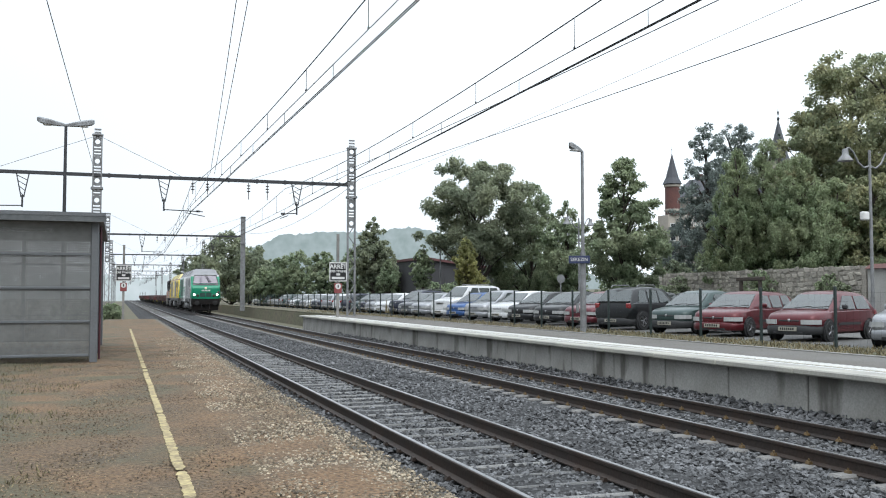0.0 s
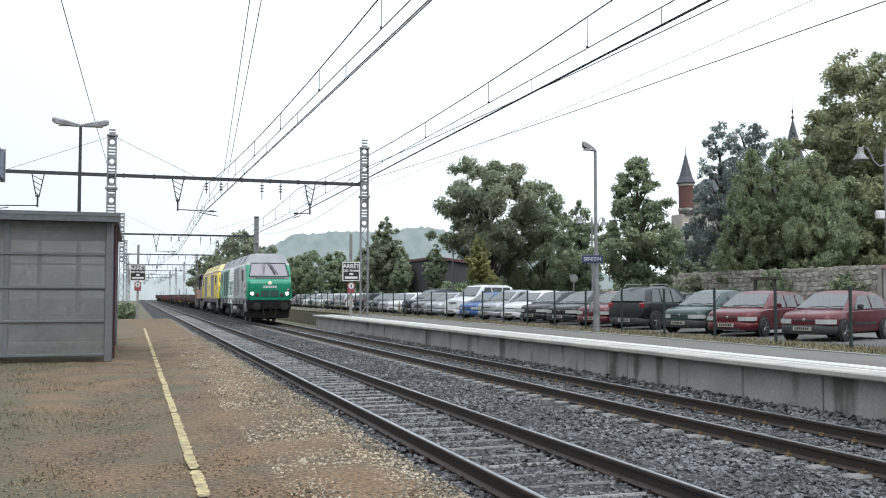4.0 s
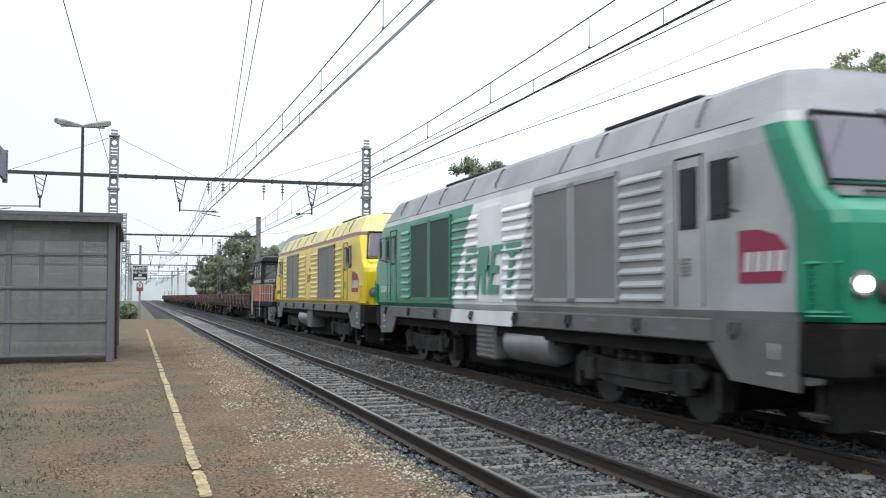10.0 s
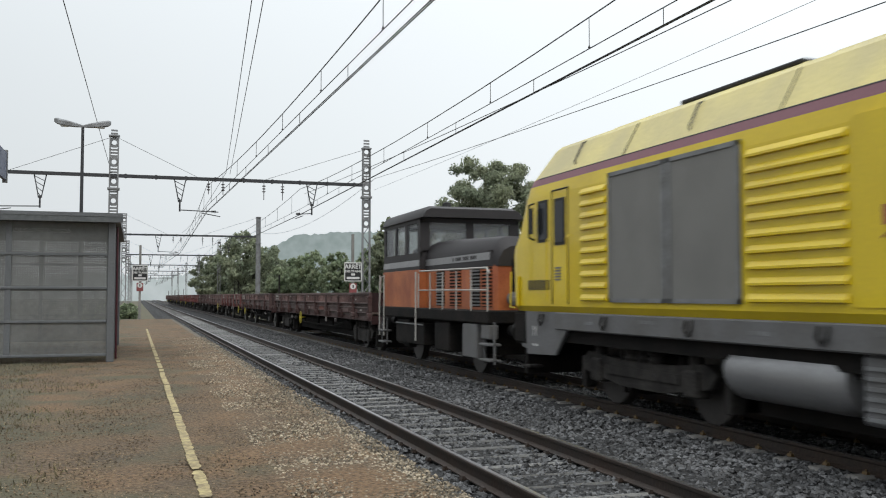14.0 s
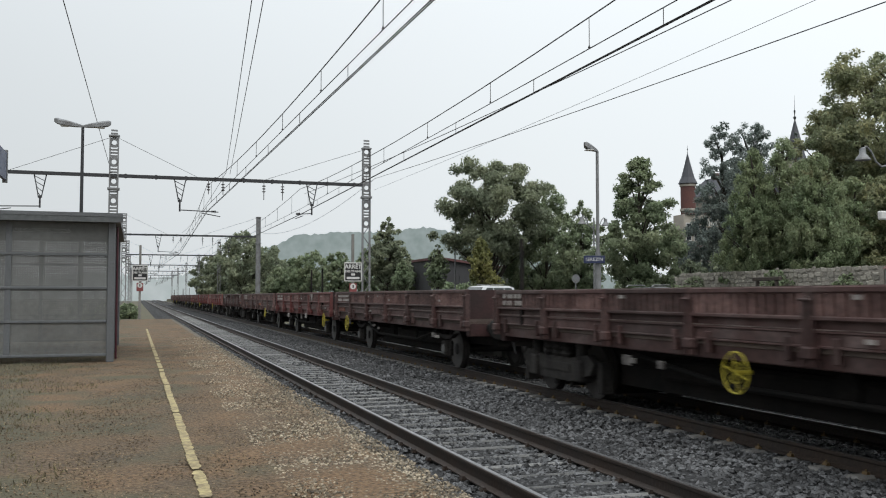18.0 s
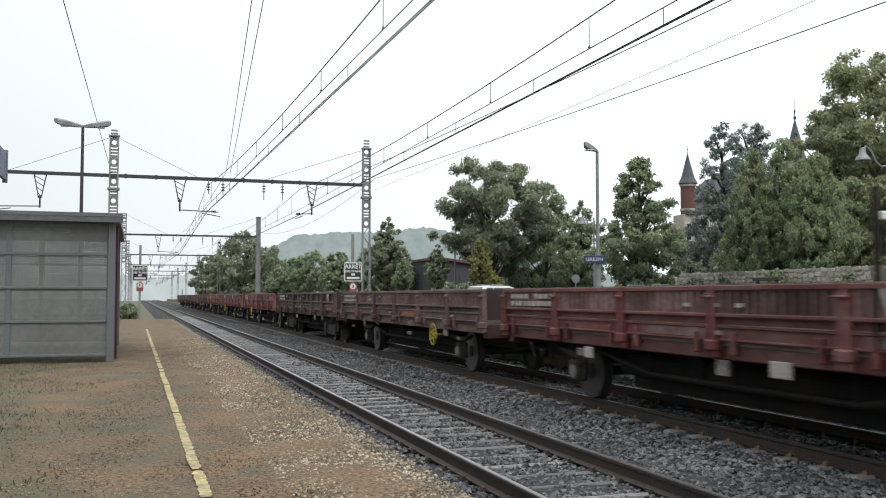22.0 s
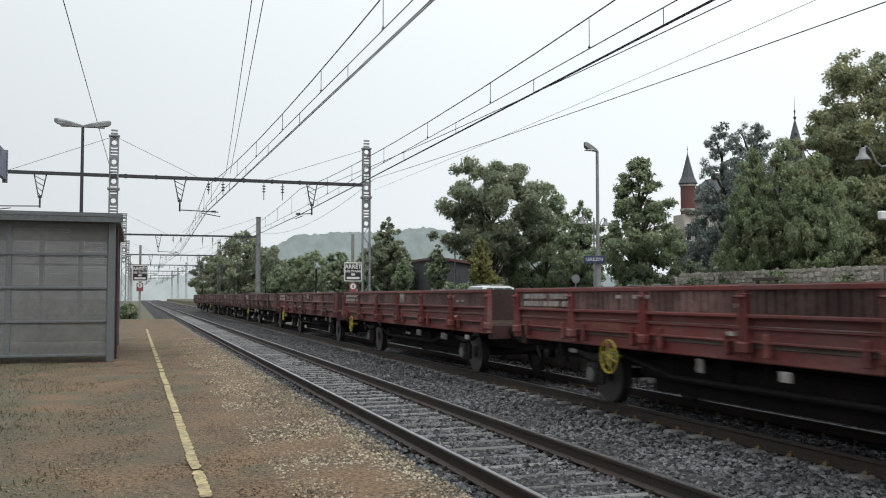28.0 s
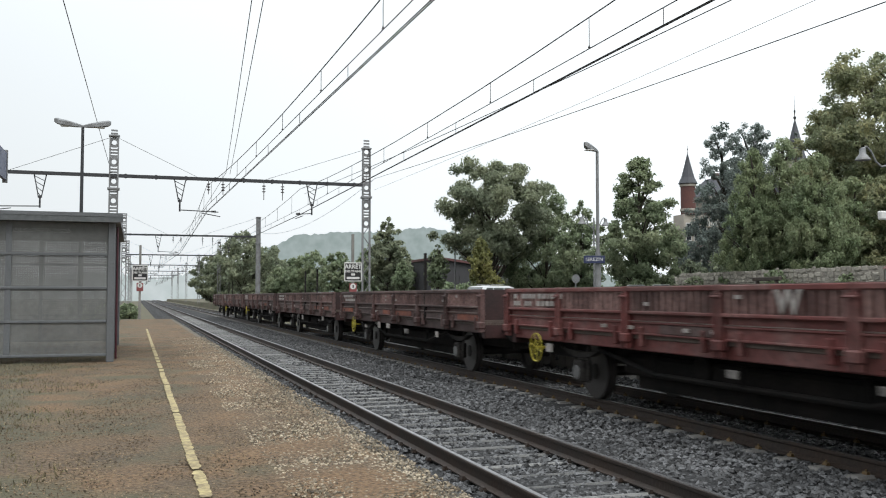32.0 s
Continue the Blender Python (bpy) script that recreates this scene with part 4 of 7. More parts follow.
        # buffer beam and plough
        s = Shape().slab(-1.38, 1.38, min(sgn * (C - 0.1), sgn * (C + 0.6)), max(sgn * (C - 0.1), sgn * (C + 0.6)), 0.85, 1.45, 0.05)
        s.box(-1.25, 1.25, sgn * (C + 0.3) - 0.08, sgn * (C + 0.3) + 0.08, 0.3, 0.85)
        part("buffer_beam", s, M_UNDER, L, "near-black buffer beam and plough")
        for k in (-1, 1):
            s = Shape()
            poly = [(sgn * (C + 0.0), 1.46), (sgn * (C - 1.9), 1.46), (sgn * (C - 1.75), 1.2), (sgn * (C - 1.25), 0.72), (sgn * (C - 0.05), 0.68)]
            s.prism(poly, "x", k * 1.36 - 0.03, k * 1.36 + 0.03)
            part("end_skirt", s, skirt, L, "grey side skirt below the cab")
            s = Shape().prism([(sgn * (C + 0.01), 1.44), (sgn * (C + 0.5), 1.44), (sgn * (C + 0.5), 1.12), (sgn * (C + 0.28), 0.8), (sgn * (C + 0.01), 0.76)], "x", min(k * 1.16, k * 1.34), max(k * 1.16, k * 1.34))
            part("step_box", s, skirt, L, "grey step box at the corner")
            part("step_tread", Shape().slab(k * 1.2 - 0.14, k * 1.2 + 0.14, sgn * (C + 0.1) - 0.18, sgn * (C + 0.1) + 0.18, 0.42, 0.47, 0.01).rod((k * 1.3, sgn * (C + 0.2), 0.44), (k * 1.3, sgn * (C + 0.2), 0.85), 0.015, n=5), M_BOGIE, L)
        text = "11" if sgn < 0 else "22"
        if name != "green_locomotive":
            text = "22" if sgn < 0 else "11"
        text_part("end_number", text, 0.26, M_WHITE, L, pose(-1.4, sgn * (C - 0.42), 1.1, 0, 0, -90))
        part("number_bar", Shape().box(-1.393, -1.389, sgn * (C - 0.42) - 0.11, sgn * (C - 0.42) - 0.03, 0.84, 0.88).box(-1.393, -1.389, sgn * (C - 0.42) + 0.03, sgn * (C - 0.42) + 0.11, 0.84, 0.88), M_WHITE, L)
        buffers(L, sgn * (C + 0.54), sgn)
        # side windows and cab doors, which sit nearer to the end at the rear
        back = 0.5 if sgn > 0 else 0.0
        for k in (-1, 1):
            x = k * 1.425
            for nm, a, b, z0, z1 in (("cab_window", 1.15, 1.58, 2.68, 3.42), ("door_window", 1.84, 2.26, 2.6, 3.4)):
                ya, yb = sorted((sgn * (C - a + back), sgn * (C - b + back)))
                s = Shape().box(min(x, x + k * 0.012), max(x, x + k * 0.012), ya, yb, z0, z1)
                w = part(nm, s, M_BLACK, L, "black framed cab side window")
                part("pane", Shape().box(min(x, x + k * 0.018), max(x, x + k * 0.018), ya + 0.05, yb - 0.05, z0 + 0.05, z1 - 0.05), M_DARKGLASS, w)
            ya, yb = sorted((sgn * (C - 1.74 + back), sgn * (C - 2.36 + back)))
            s = Shape()
            ym = sgn * (C - 1.0 + back)
            s.tube([(x + k * 0.01, ym, 3.4), (x + k * 0.12, ym - sgn * 0.02, 3.36), (x + k * 0.12, ym - sgn * 0.02, 2.78), (x + k * 0.01, ym, 2.74)], 0.016, 6)
            s.box(min(x + k * 0.1, x + k * 0.13), max(x + k * 0.1, x + k * 0.13), min(ym, ym - sgn * 0.16), max(ym, ym - sgn * 0.16), 2.84, 3.3)
            part("mirror", s, M_BLACK, L, "folded black cab mirror")
            s = Shape()
            for p, q in (((ya, 1.6), (ya, 3.55)), ((ya, 3.55), (yb, 3.55)), ((yb, 3.55), (yb, 1.6))):
                s.rod((x, p[0], p[1]), (x, q[0], q[1]), 0.014, n=5)
            part("door_seam", s, M_BLACK, L)
            s = Shape()
            for i in range(5):
                s.box(min(x, x + k * 0.012), max(x, x + k * 0.012), yb - 0.34, yb - 0.12, 2.0 + 0.05 * i, 2.03 + 0.05 * i)
            part("door_vent", s, M_GRILLE, L)
            if sgn > 0:
                s = Shape()
                for i in range(7):
                    s.box(min(x, x + k * 0.012), max(x, x + k * 0.012), C - 0.3 - 0.135 * i, C - 0.22 - 0.135 * i, 1.84, 2.02)
                tagged(part("number_bars", s, M_WHITE if name == "green_locomotive" else M_DARKSTEEL, L, "bars of the side number"), kind="stuff")
            for yy in (ya - 0.08, yb + 0.08):
                s = Shape().tube([(x + k * 0.02, yy, 2.75), (x + k * 0.07, yy, 2.7), (x + k * 0.07, yy, 1.65)], 0.011, 6)
                part("handrail", s, (M_LOCOGREEN if sgn > 0 else M_LOCOGREY) if name != "yellow_locomotive" else M_LOCOYELLOW, L, "slim vertical handrail")
    # ribbed side panels, grilles, flat doors
    for k in (-1, 1):
        x = k * 1.425
        for a, b, mat in grilles["ribs"]:
            z = 1.72
            while z < 3.5:
                s = Shape()
                cuts = [a + 0.06, *[q for q in (y0 + sl * (z - 1.46) for y0, sl, _ in zones[1:]) if a + 0.06 < q < b - 0.06], b - 0.06]
                tones = []
                for u, v in zip(cuts[:-1], cuts[1:]):
                    tone = [m_ for y0, sl, m_ in zones if (u + v) / 2 >= y0 + sl * (z - 1.46)][-1]
                    if tone not in tones:
                        tones.append(tone)
                    s.prism([(x - k * 0.01, z - 0.062), (x + k * 0.045, z - 0.05), (x + k * 0.045, z - 0.02), (x - k * 0.01, z + 0.06)], "y", u, v, tones.index(tone))
                part("rib", s, tones, L)
                z += 0.188
        for a, b, mat, slats in grilles["panels"]:
            s = Shape().box(min(x, x + k * 0.02), max(x, x + k * 0.02), a, b, 1.64, 3.6)
            p = part("grille_panel", s, slats, L, "framed ventilation grille")
            s = Shape()
            w = 0.035
            for y0, y1, z0, z1 in ((a, b, 1.64, 1.70), (a, b, 3.54, 3.6), (a, a + 0.06, 1.64, 3.6), (b - 0.06, b, 1.64, 3.6), ((a + b) / 2 - 0.11, (a + b) / 2 - 0.03, 1.64, 3.6), ((a + b) / 2 + 0.03, (a + b) / 2 + 0.11, 1.64, 3.6)):
                s.box(min(x, x + k * w), max(x, x + k * w), y0, y1, z0, z1)
            part("grille_frame", s, mat, p)
        a, b, mat = grilles["flat"]
        s = Shape().box(min(x, x + k * 0.015), max(x, x + k * 0.015), a, b, 1.62, 3.55)
        part("flat_panel", s, mat, L, "smooth access panel")
        # emblem: shaped plate with pale bars
        for y in emblem_at:
            f = 0.92 if name == "green_locomotive" else 1.0
            s = Shape().prism([(y + u * f, 2.2 + w * f) for u, w in ((-0.38, -0.34), (0.48, -0.34), (0.48, 0.34), (0.05, 0.33), (-0.3, 0.24), (-0.48, 0.08))], "x", min(x, x + k * 0.01), max(x, x + k * 0.01))
            e = part("emblem", s, M_MAROON, L, "maroon emblem with pale lettering bars")
            s = Shape()
            for i in range(4):
                u = -0.4 + 0.21 * i
                s.prism([(y + a_ * f, 2.2 + b_ * f) for a_, b_ in ((u, -0.2), (u + 0.15, -0.2), (u + 0.11, 0.05), (u - 0.04, 0.05))], "x", min(x, x + k * 0.014), max(x, x + k * 0.014))
            tagged(part("emblem_bars", s, M_WHITE, e), kind="stuff")
    # roof: equipment hatch, walkway edge, horns
    for a, b in ((-6.6, -3.2), (-2.8, 1.8), (2.2, 6.9)):
        part("roof_hatch", Shape().slab(-0.82, 0.82, a, b, 4.35, 4.5, 0.04), roof, L, smooth=30)
    s = Shape()
    for k in (-1, 1):
        s.rod((k * 1.34, -8.2, 3.83), (k * 1.34, 8.7, 3.83), 0.018, n=5)
    part("rain_gutter", s, M_BLACK, L)
    for k in (-1, 1):
        for y in (-7.0, -4.2, 0.2, 3.9, 7.3):
            s = Shape().tube([(k * 1.3, y, 3.93), (k * 1.31, y, 3.99), (k * 1.13, y + 0.05, 4.31), (k * 1.06, y + 0.05, 4.34)], 0.014, 5)
            part("roof_fitting", s, M_DARKSTEEL, L, "thin dark bracket on the roof slope")
        for y in (-5.9, -2.9, 2.0, 5.6):
            part("roof_joint", Shape().rod((k * 1.36, y, 3.84), (k * 1.075, y, 4.345), 0.009, n=4), M_DARKSTEEL, L)
    # raised slab, its black stands for the shade in the roof notch
    for e in (-1, 1):
        part("roof_recess", Shape().slab(-0.4, 0.4, e * (reach[e] - 1.25) - 0.3, e * (reach[e] - 1.25) + 0.3, 4.4, 4.52, 0.03), M_BLACK, L, "black slab for the shaded notch in the cab roof")
    for a, b in ((-6.3, -3.5), (2.3, 4.9)):
        part("roof_grating", Shape().slab(-0.81, 0.81, a, b, 4.49, 4.555, 0.02), M_BLACK, L, "black grating over the roof fans")
    for y in (-8.0, 8.5):
        for k in (-1, 1):
            part("horn", Shape().lathe([(0.03, 0), (0.05, 0.25), (0.1, 0.38)], "y", (k * 0.25, y - 0.2, 4.46), 8), M_DARKSTEEL, L)
    # underside
    s = Shape()
    for k in (-1, 1):
        s.slab(min(k * 1.3, k * 1.42), max(k * 1.3, k * 1.42), -7.4, 7.9, 1.16, 1.46, 0.02)
    part("sole_bar", s, skirt, L, "grey underframe beam")
    for k in (-1, 1):
        for y in (-7.9, -5.6, -3.4, -1.1, 1.3, 3.8, 6.1, 8.4):
            s = Shape().tube([(k * 1.43, y - 0.07, 1.42), (k * 1.46, y - 0.08, 1.3), (k * 1.46, y, 1.22), (k * 1.46, y + 0.08, 1.3), (k * 1.43, y + 0.07, 1.42)], 0.02, 6)
            part("lifting_eye", s, M_BOGIE, L, "dark lifting eye on the beam")
        s = Shape()
        for i, y in enumerate((-6.6, -4.4, -2.3, 0.3, 2.2, 4.6, 6.5)):
            for j in range(3 + i % 3):
                s.box(min(k * 1.42, k * 1.424), max(k * 1.42, k * 1.424), y + 0.1 * j, y + 0.1 * j + 0.07, 1.28 + 0.06 * (i % 2), 1.33 + 0.06 * (i % 2))
        tagged(part("marking", s, M_GALV, L, "small pale markings on the beam"), kind="stuff")
        s = Shape().tube([(k * 1.12, -7.6, 1.05), (k * 1.14, -3.2, 1.05), (k * 1.14, -2.9, 0.9), (k * 1.14, 2.9, 0.9), (k * 1.14, 3.2, 1.05), (k * 1.12, 8.1, 1.05)], 0.035, 6)
        part("air_pipe", s, M_BOGIE, L)
    # lower box added between the bogies to close the gap below
    part("underframe", Shape().box(-1.3, 1.3, -8.2, 8.7, 0.95, 1.44).box(-0.8, 0.8, -3.2, 3.2, 0.25, 0.95), M_UNDER, L)
    for k in (-1, 1):
        s = Shape().lathe([(0.05, -1.1), (0.3, -1.05), (0.36, -0.9), (0.36, 0.9), (0.3, 1.05), (0.05, 1.1)], "y", (k * 1.0, grilles["tank"], 0.82), 20)
        part("fuel_tank", s, M_TANK, L, "silver cylindrical tank", smooth=True)
        bx = grilles["tank"] + (1.35 if name == "green_locomotive" else -2.4)
        s = Shape().slab(k * 1.05 - 0.3, k * 1.05 + 0.3, bx, bx + 1.05, 0.45, 1.15, 0.03)
        bb = part("battery_box", s, M_SKIRT, L, "louvred grey box")
        for i in range(6):
            part("slat", Shape().box(k * 1.05 - 0.32, k * 1.05 + 0.32, bx + 0.05, bx + 1.0, 0.5 + 0.1 * i, 0.54 + 0.1 * i), M_GALV, bb)
    for b in (-5.0, 5.5):
        bogie_frame(L, b, 2.7, 0.54)
        for e in (-1.35, 1.35):
            wheelset(L, b + e, 0.54)
    return L


green = loco("green_locomotive", "green, grey and white diesel locomotive with lit headlamps", [(-8.85, 0, M_LOCOGREY), (-1.09, -0.38, M_LOCOWHITE), (2.6, -0.62, M_LOCOGREEN)],
             M_LOCOGREEN, M_LOCOROOF, M_LOCOGREY, M_SKIRT,
             {"ribs": [(-6.4, -5.1, M_LOCOWHITE), (-1.98, -0.44, M_LOCOWHITE), (0.86, 2.6, M_LOCOWHITE), (5.95, 6.9, M_LOCOGREEN)],
              "panels": [(-5.1, -1.99, M_LOCOGREY, M_GRILLE2), (2.66, 5.9, M_LOCOGREEN, M_LOCODARKGREEN)],
              "flat": (-0.4, 0.82, M_LOCOWHITE), "tank": -1.2}, (-8.45,), (M_LOCODARKGREEN,), True)
# big slanted block shapes of the freight livery
for k in (-1, 1):
    s = Shape()
    x = k * 1.425
    for i in range(4):
        y0 = 1.8 - 0.75 * i
        A = lambda y, z: (y - 0.3 * (z - 1.75), z)
        z0, z1 = 1.78, 2.75
        if i == 2:
            segs = [[(0, 0), (0, 1), (0.6, 1), (0.6, 0.82), (0.2, 0.82), (0.2, 0.58), (0.5, 0.58), (0.5, 0.42), (0.2, 0.42), (0.2, 0.18), (0.6, 0.18), (0.6, 0)]]
        elif i == 3:
            segs = [[(0.0, 1), (0.75, 1), (0.75, 0.8), (0.48, 0.8), (0.48, 0), (0.26, 0), (0.26, 0.8), (0.0, 0.8)]]
        elif i == 0:
            segs = [[(0, 0), (0, 1), (0.62, 1), (0.62, 0.8), (0.2, 0.8), (0.2, 0.58), (0.5, 0.58), (0.5, 0.4), (0.2, 0.4), (0.2, 0)]]
        else:
            segs = [[(0, 0), (0, 1), (0.55, 1), (0.62, 0.9), (0.62, 0.55), (0.52, 0.45), (0.64, 0), (0.42, 0), (0.32, 0.42), (0.2, 0.42), (0.2, 0)]]
        for g in segs:
            s.prism([A(y0 - u, z0 + (z1 - z0) * w) for u, w in g], "x", min(x + k * 0.035, x + k * 0.042), max(x + k * 0.035, x + k * 0.042))
    part("livery_mark", s, M_LOCOGREEN, green, "large slanted green livery shapes")
for k in (-1, 1):
    s = Shape().prism([(-1.0, 1.44), (2.62, 1.44), (2.74, 1.15), (-0.92, 1.15)], "x", min(k * 1.415, k * 1.426), max(k * 1.415, k * 1.426))
    part("white_band", s, M_LOCOWHITE, green, "white band running down over the beam")
    s = Shape().lathe([(0.03, 0), (0.09, 0.01), (0.1, 0.03), (0.08, 0.035)], "x", (k * 1.425, -0.55, 1.3), 12)
    part("filler_cap", s, M_GALV, green, smooth=True)
    part("dark_hatch", Shape().box(min(k * 1.43, k * 1.446), max(k * 1.43, k * 1.446), -0.02, 0.3, 2.12, 2.36), M_BLACK, green)
TRAIN.append((green, -0.65))

yellow = loco("yellow_locomotive", "bright yellow diesel locomotive with grey grilles", [(-8.85, 0, M_LOCOYELLOW), (0.0, 0, M_LOCOYELLOW)],
              M_LOCOYELLOW, M_CREAM, M_PURPLE, M_SKIRT,
              {"ribs": [(-6.4, -5.17, M_LOCOYELLOW), (-1.98, -0.42, M_LOCOYELLOW), (0.86, 2.6, M_LOCOYELLOW), (5.95, 6.9, M_LOCOYELLOW)],
               "panels": [(-5.16, -2.0, M_GALV, M_GRILLE), (2.66, 5.9, M_GALV, M_GRILLE)],
               "flat": (-0.39, 0.83, M_LOCOYELLOW), "tank": 2.2}, (-8.45,), (M_GRILLE,), True)
for k in (-1, 1):
    s = Shape()
    x = k * 1.425
    for i in range(5):
        s.box(min(x, x + k * 0.02), max(x, x + k * 0.02), -0.35 + 0.17 * i, -0.25 + 0.17 * i, 2.42, 2.62)
    for i in range(3):
        s.rod((x + k * 0.018, -0.2 + 0.22 * i, 2.4), (x + k * 0.018, 0.0 + 0.22 * i, 2.3), 0.012, n=4)
    s.box(min(x, x + k * 0.02), max(x, x + k * 0.02), -0.3, -0.05, 2.75, 2.88)
    part("emblem_bars", s, M_MAROON, yellow, "small maroon emblem bars")
TRAIN.append((yellow, 20.2))


def shunter():
    S = thing("shunting_locomotive", "orange and dark brown shunting locomotive with a glazed cab", "locomotive")
    # cab at the rear (+y), bonnet at the front (-y)
    def ring(y, w, z0, z1, c):
        return [(-w, y, z0), (-w, y, z1 - c), (-w + c * 0.4, y, z1 - c * 0.3), (-w + c, y, z1), (w - c, y, z1), (w - c * 0.4, y, z1 - c * 0.3), (w, y, z1 - c), (w, y, z0)]
    s = Shape().loft([ring(-4.25, 1.1, 1.42, 2.4, 0.02), ring(-4.15, 1.16, 1.42, 2.4, 0.02), ring(0.6, 1.16, 1.42, 2.45, 0.02)])
    part("bonnet", s, M_ORANGE, S, "orange engine bonnet", smooth=30)
    s = Shape().loft([ring(-4.27, 1.11, 2.36, 2.78, 0.3), ring(-4.05, 1.19, 2.36, 3.0, 0.34), ring(-1.5, 1.19, 2.38, 3.08, 0.34), ring(0.6, 1.19, 2.4, 3.12, 0.34)])
    part("bonnet_top", s, M_BROWN, S, "dark brown bonnet top", smooth=40)
    s = Shape().loft([ring(0.55, 1.36, 1.42, 2.42, 0.02), ring(4.2, 1.36, 1.42, 2.42, 0.02)])
    part("cab_lower", s, M_ORANGE, S, "orange lower cab")
    s = Shape()
    # cab posts with open glazing between
    for k in (-1, 1):
        x = k * 1.3
        for y0, y1 in ((0.5, 0.72), (1.65, 1.9), (2.75, 2.9), (3.92, 4.12)):
            s.box(min(x, x + k * 0.06), max(x, x + k * 0.06), y0, y1, 2.75, 3.75)
        s.box(min(x, x + k * 0.06), max(x, x + k * 0.06), 0.5, 4.12, 2.42, 2.85)
        s.box(min(x, x + k * 0.06), max(x, x + k * 0.06), 0.5, 4.12, 3.62, 3.78)
    for y in (0.5, 4.06):
        s.box(-1.3, 1.3, y, y + 0.06, 2.42, 2.9)
        s.box(-1.3, 1.3, y, y + 0.06, 3.62, 3.78)
        for x in (-1.3, -0.1, 1.1):
            s.box(x, x + 0.2, y, y + 0.06, 2.85, 3.65)
    part("cab_upper", s, M_BROWN, S, "dark brown cab posts")
    s = Shape().loft([ring(0.2, 1.36, 3.74, 3.96, 0.2), ring(0.5, 1.42, 3.72, 4.04, 0.3), ring(4.1, 1.42, 3.72, 4.04, 0.3), ring(4.35, 1.36, 3.74, 3.96, 0.2)])
    part("cab_roof", s, M_BROWN, S, "rounded dark cab roof", smooth=40)
    part("driving_desk", Shape().slab(-0.9, 0.9, 1.6, 2.7, 2.4, 3.05, 0.05), M_UNDER, S, "dark driving desk inside the cab")
    for k in (-1, 1):
        x = k * 1.33
        for a, b in ((0.72, 1.65), (1.9, 2.75), (2.9, 3.92)):
            part("cab_window", Shape().box(x - 0.01, x + 0.01, a, b, 2.85, 3.62), M_CABGLASS, S)
        x = k * 0.6
        for y in (0.53, 4.09):
            part("end_window", Shape().box(x - 0.5, x + 0.5, y - 0.01, y + 0.01, 2.9, 3.62), M_CABGLASS, S)
        xs = k * 1.16
        for a, b, mat, back in ((-4.05, -3.45, M_ORANGE, M_UNDER), (-3.35, -2.75, M_GALV, M_UNDER), (-2.1, -1.3, M_ORANGE, M_UNDER), (-0.9, -0.3, M_GALV, M_UNDER)):
            # no hole is cut: a near-black plate paints the shade inside
            g = part("louvre_panel", Shape().box(min(xs, xs + k * 0.01), max(xs, xs + k * 0.01), a, b, 1.5, 2.34), back, S, "dark plate for the shaded opening behind the slats")
            for i in range(11):
                part("slat", Shape().box(min(xs, xs + k * 0.03), max(xs, xs + k * 0.03), a, b, 1.52 + 0.075 * i, 1.555 + 0.075 * i), mat, g)
        part("bonnet_door", Shape().slab(min(k * 1.15, k * 1.18), max(k * 1.15, k * 1.18), -0.2, 0.5, 1.48, 2.32, 0.012), M_ORANGE, S)
        part("silver_stripe", Shape().box(min(k * 1.19, k * 1.2), max(k * 1.19, k * 1.2), -4.0, 0.5, 2.5, 2.66), M_TANK, S, "silver grey stripe")
        part("silver_stripe", Shape().box(min(k * 1.36, k * 1.37), max(k * 1.36, k * 1.37), 0.55, 4.12, 2.5, 2.66), M_TANK, S, "silver grey stripe")
        s = Shape()
        for i in range(16):
            if i % 5 != 4:
                s.box(min(k * 1.2, k * 1.204), max(k * 1.2, k * 1.204), -3.2 + 0.1 * i, -3.13 + 0.1 * i, 2.54, 2.62)
        tagged(part("stripe_bars", s, M_BROWN, S, "dark bars on the stripe"), kind="stuff")
        for i in range(6):
            y = -4.4 + 0.98 * i
            part("rail_post", Shape().rod((k * 1.4, y, 1.4), (k * 1.4, y, 2.3), 0.02, n=6), M_PALERAIL, S)
        s = Shape().tube([(k * 1.4, -4.5, 2.2), (k * 1.4, -4.35, 2.32), (k * 1.4, 0.4, 2.36)], 0.022, 6)
        s.rod((k * 1.4, -4.4, 1.86), (k * 1.4, 0.5, 1.88), 0.018, n=6)
        part("handrail", s, M_PALERAIL, S, "pale tubular handrail")
        for yy in (0.65, 3.85, 4.35):
            part("grab_rail", Shape().rod((k * 1.43, yy, 0.6), (k * 1.43, yy, 2.35), 0.022, n=6), M_PALERAIL, S, "pale vertical grab rail")
        part("grab_rail", Shape().tube([(k * 0.5, 4.5, 1.4), (k * 0.5, 4.5, 2.3), (k * 1.35, 4.5, 2.3), (k * 1.4, 4.5, 1.4)], 0.022, 6), M_PALERAIL, S, "pale end handrail")
        for yy in (-1.3, 2.0):
            part("equipment_box", Shape().slab(k * 1.15 - 0.22, k * 1.15 + 0.22, yy - 0.55, yy + 0.55, 0.45, 1.12, 0.03), M_UNDER, S)
        for y in (-4.35, 4.1):
            st = part("steps", Shape().box(k * 1.34 - 0.02, k * 1.34 + 0.02, y - 0.3, y - 0.26, 0.35, 1.2), M_SKIRT, S, "grey steps at the corner")
            part("side_bar", Shape().box(k * 1.34 - 0.02, k * 1.34 + 0.02, y + 0.26, y + 0.3, 0.35, 1.2), M_SKIRT, st)
            for z in (0.4, 0.72):
                part("tread", Shape().slab(k * 1.3 - 0.16, k * 1.3 + 0.1, y - 0.3, y + 0.3, z, z + 0.05, 0.01), M_SKIRT, st)
